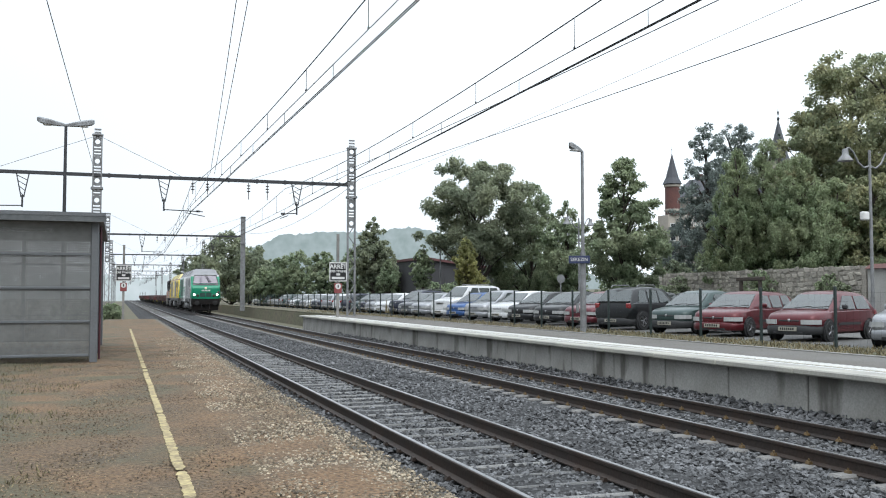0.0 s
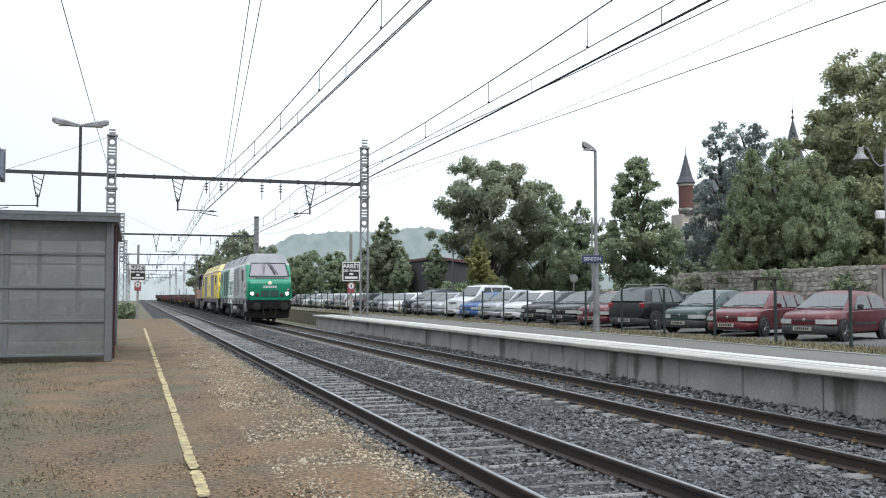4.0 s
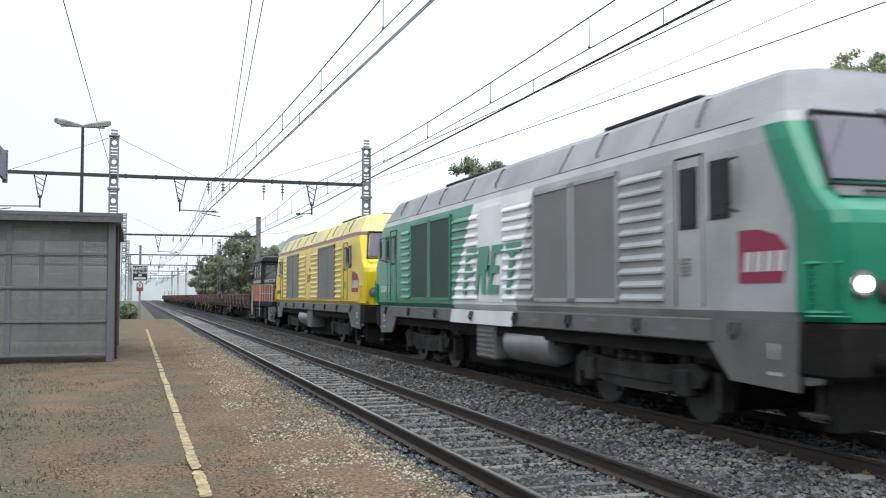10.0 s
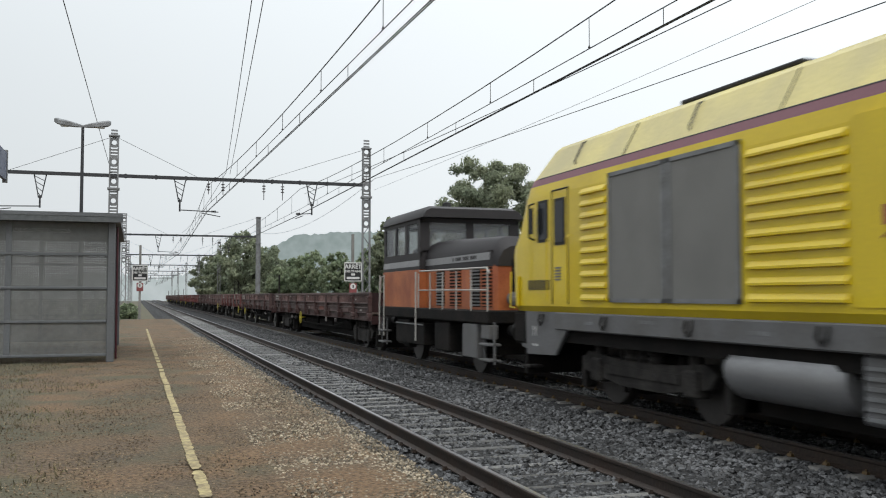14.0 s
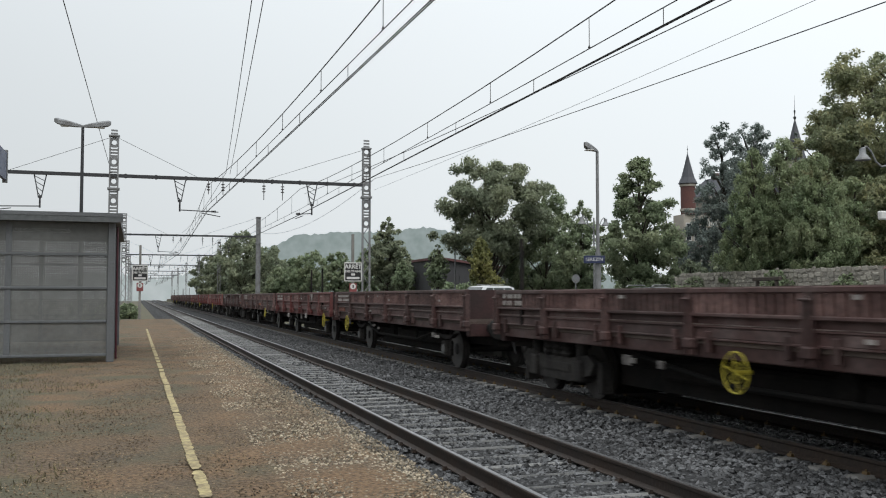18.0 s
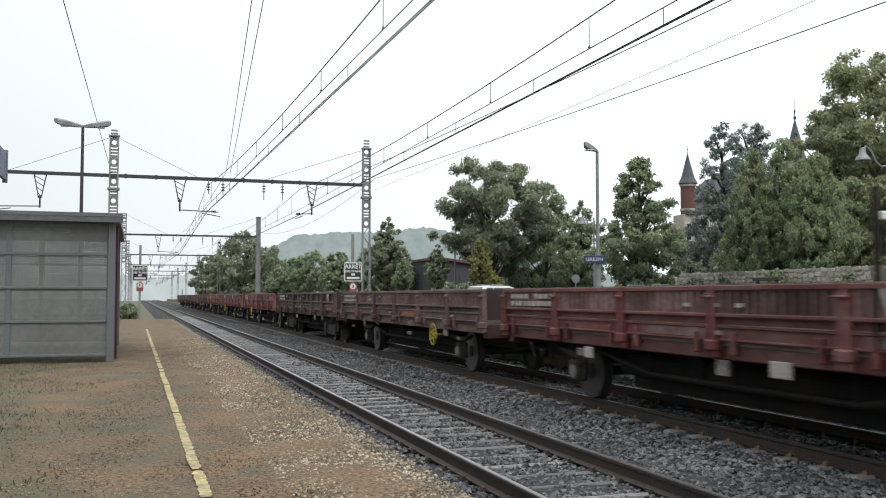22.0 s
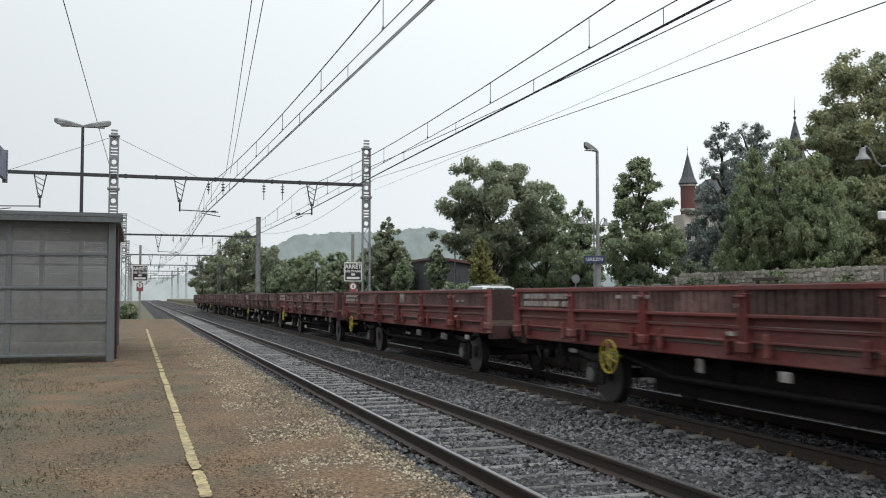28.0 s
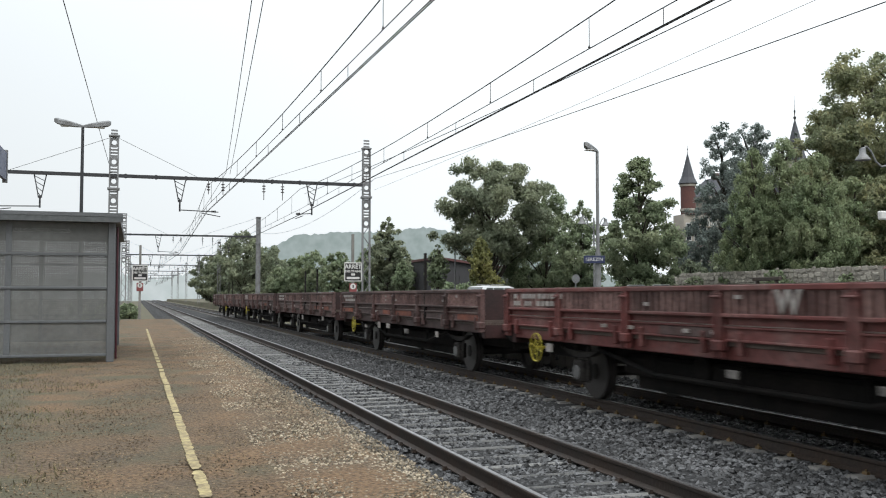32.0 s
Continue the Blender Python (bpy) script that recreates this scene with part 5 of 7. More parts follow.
    for k in (-1, 1):
        part("sand_box", Shape().slab(k * 1.28 - 0.12, k * 1.28 + 0.12, -3.75, -2.85, 0.42, 1.14, 0.02), M_SKIRT, S, "pale grey box below the frame")
        part("corner_plate", Shape().slab(k * 1.3 - 0.1, k * 1.3 + 0.1, -4.5, -4.0, 0.85, 1.14, 0.02), M_SKIRT, S)
        part("fuel_box", Shape().slab(k * 1.22 - 0.16, k * 1.22 + 0.16, 0.1, 2.7, 0.5, 1.05, 0.02), M_UNDER, S)
        part("box_ledge", Shape().box(min(k * 1.38, k * 1.4), max(k * 1.38, k * 1.4), 0.15, 2.65, 1.0, 1.03), M_GALV, S)
        part("bonnet_louvre", Shape().box(min(k * 1.16, k * 1.175), max(k * 1.16, k * 1.175), -4.1, -3.5, 2.5, 2.7), M_UNDER, S)
    for x in (-0.8, 0.8):
        lamp = part("headlamp", Shape().lathe([(0.14, 0), (0.14, -0.1), (0.11, -0.11)], "y", (x, -4.3, 1.68), 14), M_SKIRT, S, smooth=True)
        part("lens", Shape().lathe([(0.1, -0.1), (0.02, -0.12)], "y", (x, -4.3, 1.68), 14), M_TANK, lamp, smooth=True)
        part("tail_bracket", Shape().slab(x - 0.12, x + 0.12, 4.4, 4.52, 1.5, 1.75, 0.02), M_ORANGE, S, "orange lamp bracket")
    part("radiator_grille", Shape().box(-0.8, 0.8, -4.29, -4.26, 1.8, 2.5), M_UNDER, S)
    part("frame", Shape().slab(-1.42, 1.42, -4.5, 4.5, 1.16, 1.44, 0.03).box(-1.0, 1.0, -4.0, 4.0, 0.5, 1.16), M_UNDER, S, "dark running plate")
    s = Shape().lathe([(0.05, 0), (0.14, 0.05), (0.12, 0.2), (0.02, 0.24)], "z", (-0.4, 1.2, 4.0), 10)
    s.slab(-0.4, 0.4, 1.7, 2.3, 4.02, 4.12, 0.03)
    part("roof_vent", s, M_BLACK, S)
    for e in (-2.4, 2.4):
        wheelset(S, e, 0.52)
        s = Shape()
        for k in (-1, 1):
            s.slab(k * 1.05 - 0.12, k * 1.05 + 0.12, e - 0.25, e + 0.25, 0.35, 1.0, 0.03)
        part("axle_box", s, M_BOGIE, S)
    buffers(S, -4.4, -1)
    buffers(S, 4.4, 1)
    return S


TRAIN.append((shunter(), 35.75))

WAGON_COLOURS = [material("wagon_brown", (0.085, 0.04, 0.036), 0.7, 0, 0.35, 1.6, 14, 0.2, second=(0.15, 0.1, 0.092), spot=0.55, objrand=0.35),
                 material("wagon_oxide_red", (0.15, 0.038, 0.034), 0.65, 0, 0.35, 1.4, 14, 0.2, second=(0.2, 0.105, 0.095), spot=0.57, objrand=0.3),
                 material("wagon_grey_brown", (0.12, 0.062, 0.056), 0.75, 0, 0.35, 1.6, 14, 0.2, second=(0.19, 0.135, 0.125), spot=0.53, objrand=0.35),
                 material("wagon_bright_red", (0.19, 0.034, 0.03), 0.6, 0, 0.3, 1.2, 14, 0.15, second=(0.21, 0.09, 0.08), spot=0.58, objrand=0.25)]
# darker than the sides: shade from the next wagon is in this colour
M_ENDBOARD = material("shade_dark_red_end", (0.055, 0.018, 0.017), 0.75, 0, 0.3, 1.5, 18, 0.2, second=(0.03, 0.014, 0.013))
M_RUSTPATCH = material("fresh_rust_patch", (0.27, 0.085, 0.05), 0.8, 0, 0.3, 2.0, 18, 0.2, second=(0.17, 0.06, 0.045), objrand=0.3)
# ribs paler than their recesses: light on them put into colour, with worn patches
M_PALERIB = material("pale_rib_paint", (0.25, 0.15, 0.135), 0.7, 0, 0.4, 1.1, 16, 0.2, second=(0.075, 0.034, 0.03), spot=0.5, objrand=0.4)
M_PALEBAR = material("faded_white_paint", (0.5, 0.46, 0.43), 0.8, 0, 0.25, 3, 30, 0.1)
M_DIMPLATE = material("dirty_pale_plate", (0.24, 0.225, 0.21), 0.8, 0, 0.3, 4, 30, 0.1, second=(0.1, 0.09, 0.085))
# strip along ledges and rims: their highlight painted pale, plus some wear
M_LEDGE = material("worn_highlight_edge", (0.3, 0.24, 0.21), 0.55, 0.2, 0.35, 1.5, 20, 0.1, second=(0.12, 0.07, 0.06))
M_HANDWHEEL = material("yellow_handwheel", (0.6, 0.5, 0.05), 0.5, 0, 0.1, 3, 30, 0.05)
M_PLANK = material("weathered_plank", (0.16, 0.12, 0.1), 0.85, 0, 0.25, 1.5, 20, 0.3, second=(0.1, 0.075, 0.065), objrand=0.3)


def wagon(length, colour, label, letter="", letter_at=-1.1, handwheel=None, stakes=(), bogies=False, ribbed=True, top=1.87, marks=True, seed=0):
    r = random.Random(seed)
    W = thing("flat_wagon", label, "freight wagon", "low-sided wagons")
    h = length / 2
    body = WAGON_COLOURS[colour]
    part("floor", Shape().slab(-1.36, 1.36, -h, h, 1.12, 1.24, 0.01), M_PLANK, W, "weathered plank floor")
    for k in (-1, 1):
        x = k * 1.36
        n = max(4, round(length / 2.35))
        step = length / n
        for i in range(n):
            a, b = -h + i * step + 0.03, -h + (i + 1) * step - 0.03
            across = lambda d: (min(x, x + k * d), max(x, x + k * d))
            s = Shape().box(*across(0.04), a, b, 1.18, 1.36)
            s.box(*across(0.02), a, b, 1.36, 1.49)
            s.box(*across(0.012), a, b, 1.49, top)
            s.slab(*across(0.095), a, b, 1.475, 1.525, 0.012)
            s.slab(*across(0.1), a, b, top - 0.07, top, 0.012)
            s.slab(*across(0.066), a, b, 1.34, 1.375, 0.01)
            s.box(*across(0.068), a + 0.02, b - 0.02, 1.375, 1.386, 1)
            s.box(*across(0.09), a + 0.02, b - 0.02, top, top + 0.008, 1)
            s.slab(*across(0.055), a, b, 1.18, 1.215, 0.01)
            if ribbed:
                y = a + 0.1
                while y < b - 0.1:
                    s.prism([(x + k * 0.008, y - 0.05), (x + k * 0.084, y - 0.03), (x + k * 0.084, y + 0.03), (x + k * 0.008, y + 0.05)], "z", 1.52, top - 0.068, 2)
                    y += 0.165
            else:
                for y in (a + 0.3, (a + b) / 2, b - 0.3):
                    s.box(*across(0.05), y - 0.04, y + 0.04, 1.52, top - 0.068)
            flap = part("drop_side", s, [body, M_LEDGE, M_PALERIB], W)
            if r.random() < 0.4:
                u = r.uniform(a + 0.1, (a + b) / 2)
                part("repaired_strip", Shape().slab(min(x, x + k * 0.056), max(x, x + k * 0.056), u, min(b - 0.05, u + r.uniform(0.7, 1.6)), 1.21, 1.34, 0.01), r.choice((M_RUSTPATCH, WAGON_COLOURS[2], M_RUSTPATCH)), flap)
            for yy in (a + 0.35, b - 0.35):
                part("hinge", Shape().slab(min(x, x + k * 0.085), max(x, x + k * 0.085), yy - 0.035, yy + 0.035, 1.02, 1.3, 0.012), body, flap)
        for i in range(n + 1):
            y = -h + i * step
            s = Shape()
            for e in (-0.055, 0.055):
                s.slab(min(x + k * 0.02, x + k * 0.125), max(x + k * 0.02, x + k * 0.125), y + e - 0.022, y + e + 0.022, 0.98, top - 0.1, 0.008)
            s.slab(min(x + k * 0.02, x + k * 0.1), max(x + k * 0.02, x + k * 0.1), y - 0.05, y + 0.05, 1.2, top + 0.01, 0.01)
            s.slab(min(x + k * 0.02, x + k * 0.15), max(x + k * 0.02, x + k * 0.15), y - 0.1, y + 0.1, 1.06, 1.2, 0.02)
            s.rod((x + k * 0.13, y - 0.1, top - 0.14), (x + k * 0.13, y + 0.1, top - 0.14), 0.02, n=6)
            part("stanchion", s, body, W)
        part("sole_bar", Shape().slab(min(k * 1.24, k * 1.34), max(k * 1.24, k * 1.34), -h + 0.1, h - 0.1, 0.95, 1.15, 0.015), body, W, "rusty longitudinal beam")
        for y in stakes if k < 0 else ():
            part("stake", Shape().box(x + k * 0.05 - 0.03, x + k * 0.05 + 0.03, y - 0.03, y + 0.03, 1.2, 2.8), M_UNDER, W, "tall dark upright stake")
        s = Shape()
        for i in range(6 if marks else 5):
            y = r.choice((-h + 1.0, h - 5.2, -0.6)) + 0.16 * r.randint(0, 9)
            z = r.choice((1.7, 1.6, 1.26))
            s.box(min(x, x + k * 0.092), max(x, x + k * 0.092), y, y + 0.11, z, z + 0.05)
        for row, z in enumerate((1.69, 1.56)):
            y = h - 0.35
            while y > h - (2.3 if marks else 1.2):
                wide = r.uniform(0.05, 0.16)
                if r.random() > 0.12:
                    s.box(min(x, x + k * 0.092), max(x, x + k * 0.092), y - wide, y, z, z + 0.085)
                y -= wide + r.uniform(0.03, 0.09)
        tagged(part("marking", s, M_PALEBAR, W, "faded white marking bars"), kind="stuff")
        for i in range(5):
            y, z = r.uniform(-h + 1, h - 1), 0.72 + 0.1 * r.random()
            part("plate", Shape().slab(min(k * 1.34, k * 1.38), max(k * 1.34, k * 1.38), y, y + r.uniform(0.12, 0.36), z, z + r.uniform(0.06, 0.2), 0.008), r.choice((M_DIMPLATE, M_DIMPLATE, M_PALEBAR)), W, "pale instruction plate under the beam")
        if letter:
            text_part("letter_mark", letter, 0.42, M_PALEBAR, W, pose(x + k * 0.094, letter_at, 1.67, 0, 0, -90 if k < 0 else 90), "large white painted letter", 0.01)
        if handwheel is not None:
            s = Shape()
            c = (k * 1.42, handwheel, 0.82)
            pts = [(c[0], c[1] + 0.25 * math.cos(a), c[2] + 0.25 * math.sin(a)) for a in [2 * math.pi * i / 20 for i in range(21)]]
            s.tube(pts, 0.0125, 6)
            for i in range(3):
                a = math.pi * i / 3 + 0.3
                s.rod((c[0], c[1] + 0.25 * math.cos(a), c[2] + 0.25 * math.sin(a)), (c[0], c[1] - 0.25 * math.cos(a), c[2] - 0.25 * math.sin(a)), 0.008, n=5)
            s.tube([(c[0], c[1] + 0.13 * math.cos(a), c[2] + 0.13 * math.sin(a)) for a in [2 * math.pi * i / 12 for i in range(13)]], 0.006, 5)
            s.rod((c[0], c[1], c[2]), (k * 1.2, c[1], c[2]), 0.03, n=6)
            part("handbrake_wheel", s, M_HANDWHEEL, W, "yellow spoked handbrake wheel")
        # truss rod and vee
        s = Shape()
        s.tube([(k * 1.1, -h * 0.55, 0.88), (k * 1.1, -h * 0.3, 0.6), (k * 1.1, h * 0.3, 0.6), (k * 1.1, h * 0.55, 0.88)], 0.035, 6)
        for y in (-h * 0.3, 0, h * 0.3):
            s.rod((k * 1.1, y, 0.6), (k * 1.1, y, 0.9), 0.03, n=6)
        part("truss", s, M_UNDER, W)
    for e in (-1, 1):
        s = Shape().box(-1.36, 1.36, min(e * h, e * (h - 0.05)), max(e * h, e * (h - 0.05)), 1.24, top)
        part("end_board", s, M_ENDBOARD, W, "red end board darkened for shade")
        for u in (-0.15, 0.05):
            part("end_mark", Shape().box(u, u + 0.1, min(e * h, e * (h + 0.006)), max(e * h, e * (h + 0.006)), top - 0.14, top - 0.06), M_HANDWHEEL, W, "small yellow mark")
        part("headstock", Shape().slab(-1.36, 1.36, min(e * h, e * (h - 0.2)), max(e * h, e * (h - 0.2)), 0.85, 1.2, 0.02), M_ENDBOARD, W)
        buffers(W, e * (h - 0.1), e)
    # deep beam box and wide brake slabs added to block light under the wagon
    part("centre_beam", Shape().box(-0.62, 0.62, -h + 0.2, h - 0.2, 0.62, 1.12).box(-0.68, 0.68, -h + 3.6, h - 3.6, 0.3, 0.62), M_UNDER, W, "near-black underframe beams filled in to block light")
    part("brake_gear", Shape().slab(-0.85, 0.85, -h * 0.5, h * 0.5, 0.5, 0.82, 0.05).slab(-0.5, 0.5, -1.4, 0.8, 0.3, 0.5, 0.05).rod((-0.9, 1.2, 0.72), (0.9, 1.2, 0.72), 0.2, n=12), M_UNDER, W)
    if bogies:
        for y in (-h + 2.1, h - 2.1):
            bogie_frame(W, y, 1.8, 0.46)
            for e in (-0.9, 0.9):
                wheelset(W, y + e, 0.46)
    else:
        for y in (-h + 2.4, h - 2.4):
            wheelset(W, y, 0.46)
            for k in (-1, 1):
                s = Shape()
                s.slab(k * 1.06 - 0.11, k * 1.06 + 0.11, y - 0.16, y + 0.16, 0.3, 0.66, 0.03)
                s.prism([(y - 0.75, 0.86), (y - 0.4, 0.74), (y, 0.69), (y + 0.4, 0.74), (y + 0.75, 0.86), (y + 0.4, 0.82), (y, 0.8), (y - 0.4, 0.82)], "x", k * 1.06 - 0.06, k * 1.06 + 0.06)
                for e in (-1, 1):
                    s.rod((k * 1.06, y + e * 0.2, 0.3), (k * 1.06, y + e * 0.26, 0.9), 0.03, n=5)
                guard = part("axle_guard", s, M_BOGIE, W, "axle box with leaf spring")
                part("axle_cover", Shape().lathe([(0.02, k * 0.02), (0.11, k * 0.015), (0.12, 0.0)], "x", (k * 1.17, y, 0.46), 12), M_SKIRT, guard, "pale worn axle cover", smooth=True)
    return W


FRONTS = [63.4, 78.1, 93.0, 108.0, 123.2, 138.45, 153.65, 168.8, 183.95, 199.1, 214.25, 229.4]
looks = [(0, "", 75.45, ()), (1, "W", 79.55, (79.9, 82.25)), (2, "", 96.45, ()), (0, "W", None, ()), (3, "", 133.4, ()), (3, "W", 151.15, ()), (1, "W", 166.05, (157.6,)), (0, "", 180.7, (172.8,)),
         (2, "", None, (187.3, 190.0)), (0, "", 211.8, ()), (2, "", 225.9, (221.2, 223.8)), (2, "", None, ())]
LETTERS = {1: -3.0, 3: -5.6, 5: -0.5, 6: -1.3}
names = ["dark brown low-sided wagon with plank floor", "oxide red low-sided wagon with ribbed sides", "grey-brown weathered low-sided wagon", "red low-sided wagon with bright worn paint"]
TRAIN.append((wagon(20.3, 0, "long dark brown flat wagon with low sides", handwheel=2.45, stakes=(8.95,), bogies=True, ribbed=True, top=1.84, marks=False, seed=50), 51.45))
for k, q in enumerate(FRONTS):
    last = k == len(FRONTS) - 1
    ln = 8.6 if last else 13.7
    c, letter, hw, st = looks[k]
    mid = q + ln / 2
    TRAIN.append((wagon(ln, c, names[c], letter, LETTERS.get(k, -1.1), None if hw is None else hw - mid, [v - mid for v in st], bogies=(k == 3), ribbed=(k != 3), seed=k), mid))

# ---- near platform things ----
def shelter():
    S = thing("platform_shelter", "large grey metal waiting shelter with perforated end panels", "shelter", at=(0, 0, LP))
    x0, x1, y0, y1, h = -3.9, -0.42, 21.6, 29.0, 3.05
    for x in (x1 - 0.08, x0 + 0.08):
        for y in (y0 + 0.06, (y0 + y1) / 2, y1 - 0.06):
            part("post", Shape().slab(x - 0.08, x + 0.08, y - 0.06, y + 0.06, 0, h, 0.015), M_SHELTER, S)
    for y in (y0 + 0.06, y1 - 0.06):
        z = 0.16
        for k in range(5):
            part("rail", Shape().slab(x0 + 0.16, x1 - 0.16, y - 0.05, y + 0.03, z - 0.03, z + 0.03, 0.01), M_SHELTER, S)
            if k < 4:
                p = part("perforated_panel", Shape().box(x0 + 0.16, x1 - 0.16, y - 0.008, y + 0.012, z + 0.03, z + 0.69), M_PERF, S, "dull grey perforated sheet")
            z += 0.725
        part("mullion", Shape().box(-2.62, -2.5, y - 0.03, y + 0.03, 0.16, h), M_SHELTER, S)
    # closed back wall away from the track, and side wall panels to the track half its length
    for k in range(4):
        a = y0 + 0.15 + k * 1.8
        part("side_panel", Shape().box(x0 + 0.05, x0 + 0.09, a, a + 1.7, 0.16, h - 0.1), M_FROST, S, "frosted glass side panel")
        if k in (0, 3):
            part("side_panel", Shape().box(x1 - 0.1, x1 - 0.06, a, a + 1.7, 0.16, h - 0.1), M_FROST, S, "frosted glass side panel")
    s = Shape().prism([(x0 - 0.15, h + 0.2), (x0 - 0.15, h - 0.02), (x1 + 0.1, h - 0.02), (x1 + 0.1, h + 0.15)], "y", y0 - 0.2, y1 + 0.2)
    part("roof", s, M_SHELTER, S, "thick grey flat roof")
    part("fascia", Shape().box(x0 - 0.2, x1 + 0.14, y0 - 0.24, y0 - 0.2, h - 0.02, h + 0.1), M_SHELTER_DARK, S)
    part("fascia_cap", Shape().box(x0 - 0.2, x1 + 0.14, y0 - 0.25, y0 - 0.2, h + 0.1, h + 0.18), M_SHELTER, S)
    part("drain_pipe", Shape().rod((x1 + 0.02, y0 + 1.2, 0), (x1 + 0.02, y0 + 1.2, h + 0.1), 0.025, n=8), M_MAROONPIPE, S, "maroon drain pipe")
    part("bench", Shape().slab(x0 + 0.3, x0 + 0.75, y0 + 1.0, y1 - 1.0, 0.42, 0.48, 0.02), M_SHELTER_DARK, S)
    part("ceiling_light", Shape().slab(-2.6, -1.4, y0 + 0.7, y0 + 0.9, h - 0.2, h - 0.12, 0.02), M_WHITE, S)


M_MAROONPIPE = material("maroon_pipe", (0.1, 0.02, 0.03), 0.5, 0, 0.1, 3, 30, 0.05)


def perforated(name, base):
    """Sheet metal with rows of small see-through holes."""
    m = material(name, base, 0.55, 0.2, 0.15, 0.6, 10, 0.05, second=tuple(c * 1.3 for c in base))
    n, l = m.node_tree.nodes, m.node_tree.links
    co, mp, vo, ma = n.new("ShaderNodeTexCoord"), n.new("ShaderNodeMapping"), n.new("ShaderNodeTexVoronoi"), n.new("ShaderNodeMath")
    mp.inputs["Scale"].default_value = (1, 0, 1)
    vo.inputs["Scale"].default_value, vo.inputs["Randomness"].default_value = 62.0, 0.0
    ma.operation = "GREATER_THAN"
    ma.inputs[1].default_value = 0.3
    l.new(co.outputs["Object"], mp.inputs["Vector"])
    l.new(mp.outputs[0], vo.inputs["Vector"])
    l.new(vo.outputs["Distance"], ma.inputs[0])
    l.new(ma.outputs[0], n["Principled BSDF"].inputs["Alpha"])
    return m


M_PERF = perforated("perforated_sheet", (0.2, 0.205, 0.2))
M_FROST = glass("frosted_shelter_glass", (0.3, 0.32, 0.32), 0.25, 0.4)
shelter()


def lamp_head(parent, x, y, z, sx, sy):
    """A flat slanting street-lamp head reaching from x along (sx, sy)."""
    s = Shape()
    rings = []
    n = Vector((-sy, sx, 0))
    for t, w, h0, h1 in ((0.0, 0.05, -0.03, 0.04), (0.2, 0.1, -0.05, 0.08), (0.55, 0.16, -0.06, 0.13), (0.85, 0.13, -0.03, 0.16), (0.95, 0.05, 0.02, 0.14)):
        c = Vector((x + sx * t, y + sy * t, z + 0.1 * t))
        rings.append([tuple(c + n * (w * e) + Vector((0, 0, v))) for e, v in ((-1, h0), (1, h0), (1, h0 * 0.3 + h1 * 0.7), (0.6, h1), (-0.6, h1), (-1, h0 * 0.3 + h1 * 0.7))])
    s.loft(rings)
    h = part("lamp_head", s, M_GALV, parent, "grey flat lamp head", smooth=30)
    c = Vector((x + sx * 0.6, y + sy * 0.6, z))
    part("lamp_glass", Shape().slab(c.x - 0.14, c.x + 0.14, c.y - 0.12, c.y + 0.12, z - 0.035, z + 0.01, 0.03), M_WHITE, h)


P = thing("platform_lamp", "tall slim lamp post with two flat lamp heads", "lamp post", at=(0, 0, 0))
part("pole", Shape().rod((-1.86, 35.4, LP), (-1.86, 35.4, 3.5), 0.09, 0.075, 12).rod((-1.86, 35.4, 3.5), (-1.86, 35.4, 7.8), 0.065, 0.05, 12), M_DARKSTEEL, P, smooth=True)
lamp_head(P, -1.86, 35.4, 7.78, 1, 0)
lamp_head(P, -1.86, 35.4, 7.78, -1, 0)
P = thing("platform_lamp", "grey lamp post with one flat lamp head and a name board", "lamp post")
part("pole", Shape().rod((14.72, 28.05, 0.52), (14.72, 28.05, 3.2), 0.11, 0.09, 14).rod((14.72, 28.05, 3.2), (14.72, 28.05, 6.62), 0.06, 0.05, 12), M_GALV, P, smooth=True)
lamp_head(P, 14.72, 28.05, 6.62, -0.62, -0.24)
part("cover_plate", Shape().box(14.45, 14.52, 27.95, 28.05, 1.2, 1.5), M_GALV, P)
B = thing("name_board", "small dark blue station name board on the lamp post", "sign")
m = Matrix.Translation((14.57, 27.92, 2.95)) @ pose(0, 0, 0, 0, 0, -25)
b = part("board", Shape().slab(-0.4, 0.3, -0.02, 0.02, -0.13, 0.13, 0.01), material("sign_blue", (0.03, 0.045, 0.12), 0.4, 0, 0.1, 3, 30, 0), B)
b.matrix_basis = m
text_part("place_name", "SEREZIN", 0.155, M_WHITE, b, pose(-0.05, -0.024, 0), "white place name")


def bell_lamp(x, y, base, h, s1, label="slim lamp post with two bell-shaped lamps on curved arms", turn=0.0):
    P = thing("street_lamp", label, "street lamp", "bell street lamps", at=(x, y, base), turn=turn)
    part("pole", Shape().rod((0, 0, 0), (0, 0, 1.2), 0.085, 0.075, 12).rod((0, 0, 1.2), (0, 0, h), 0.06, 0.045, 10), M_GALV, P, smooth=True)
    for k in (-1, 1):
        pts = [(0, 0, h - 0.55), (k * 0.25, 0, h - 0.62), (k * 0.5, 0, h - 0.45), (k * 0.7, 0, h - 0.1), (k * 0.9, 0, h + 0.05), (k * 1.05, 0, h - 0.05)]
        part("arm", Shape().tube(pts, 0.03, 7), M_GALV, P)
        s = Shape().lathe([(0.04, 0.0), (0.1, -0.03), (0.11, -0.2), (0.14, -0.25), (0.25, -0.4), (0.26, -0.43), (0.23, -0.41), (0.02, -0.35)], "z", (k * 1.05, 0, h), 20)
        part("bell", s, M_GALV, P, "pale metal bell shade", smooth=True)
    return P


L1 = bell_lamp(24.6, 25.6, 0.5, 6.3, 1)
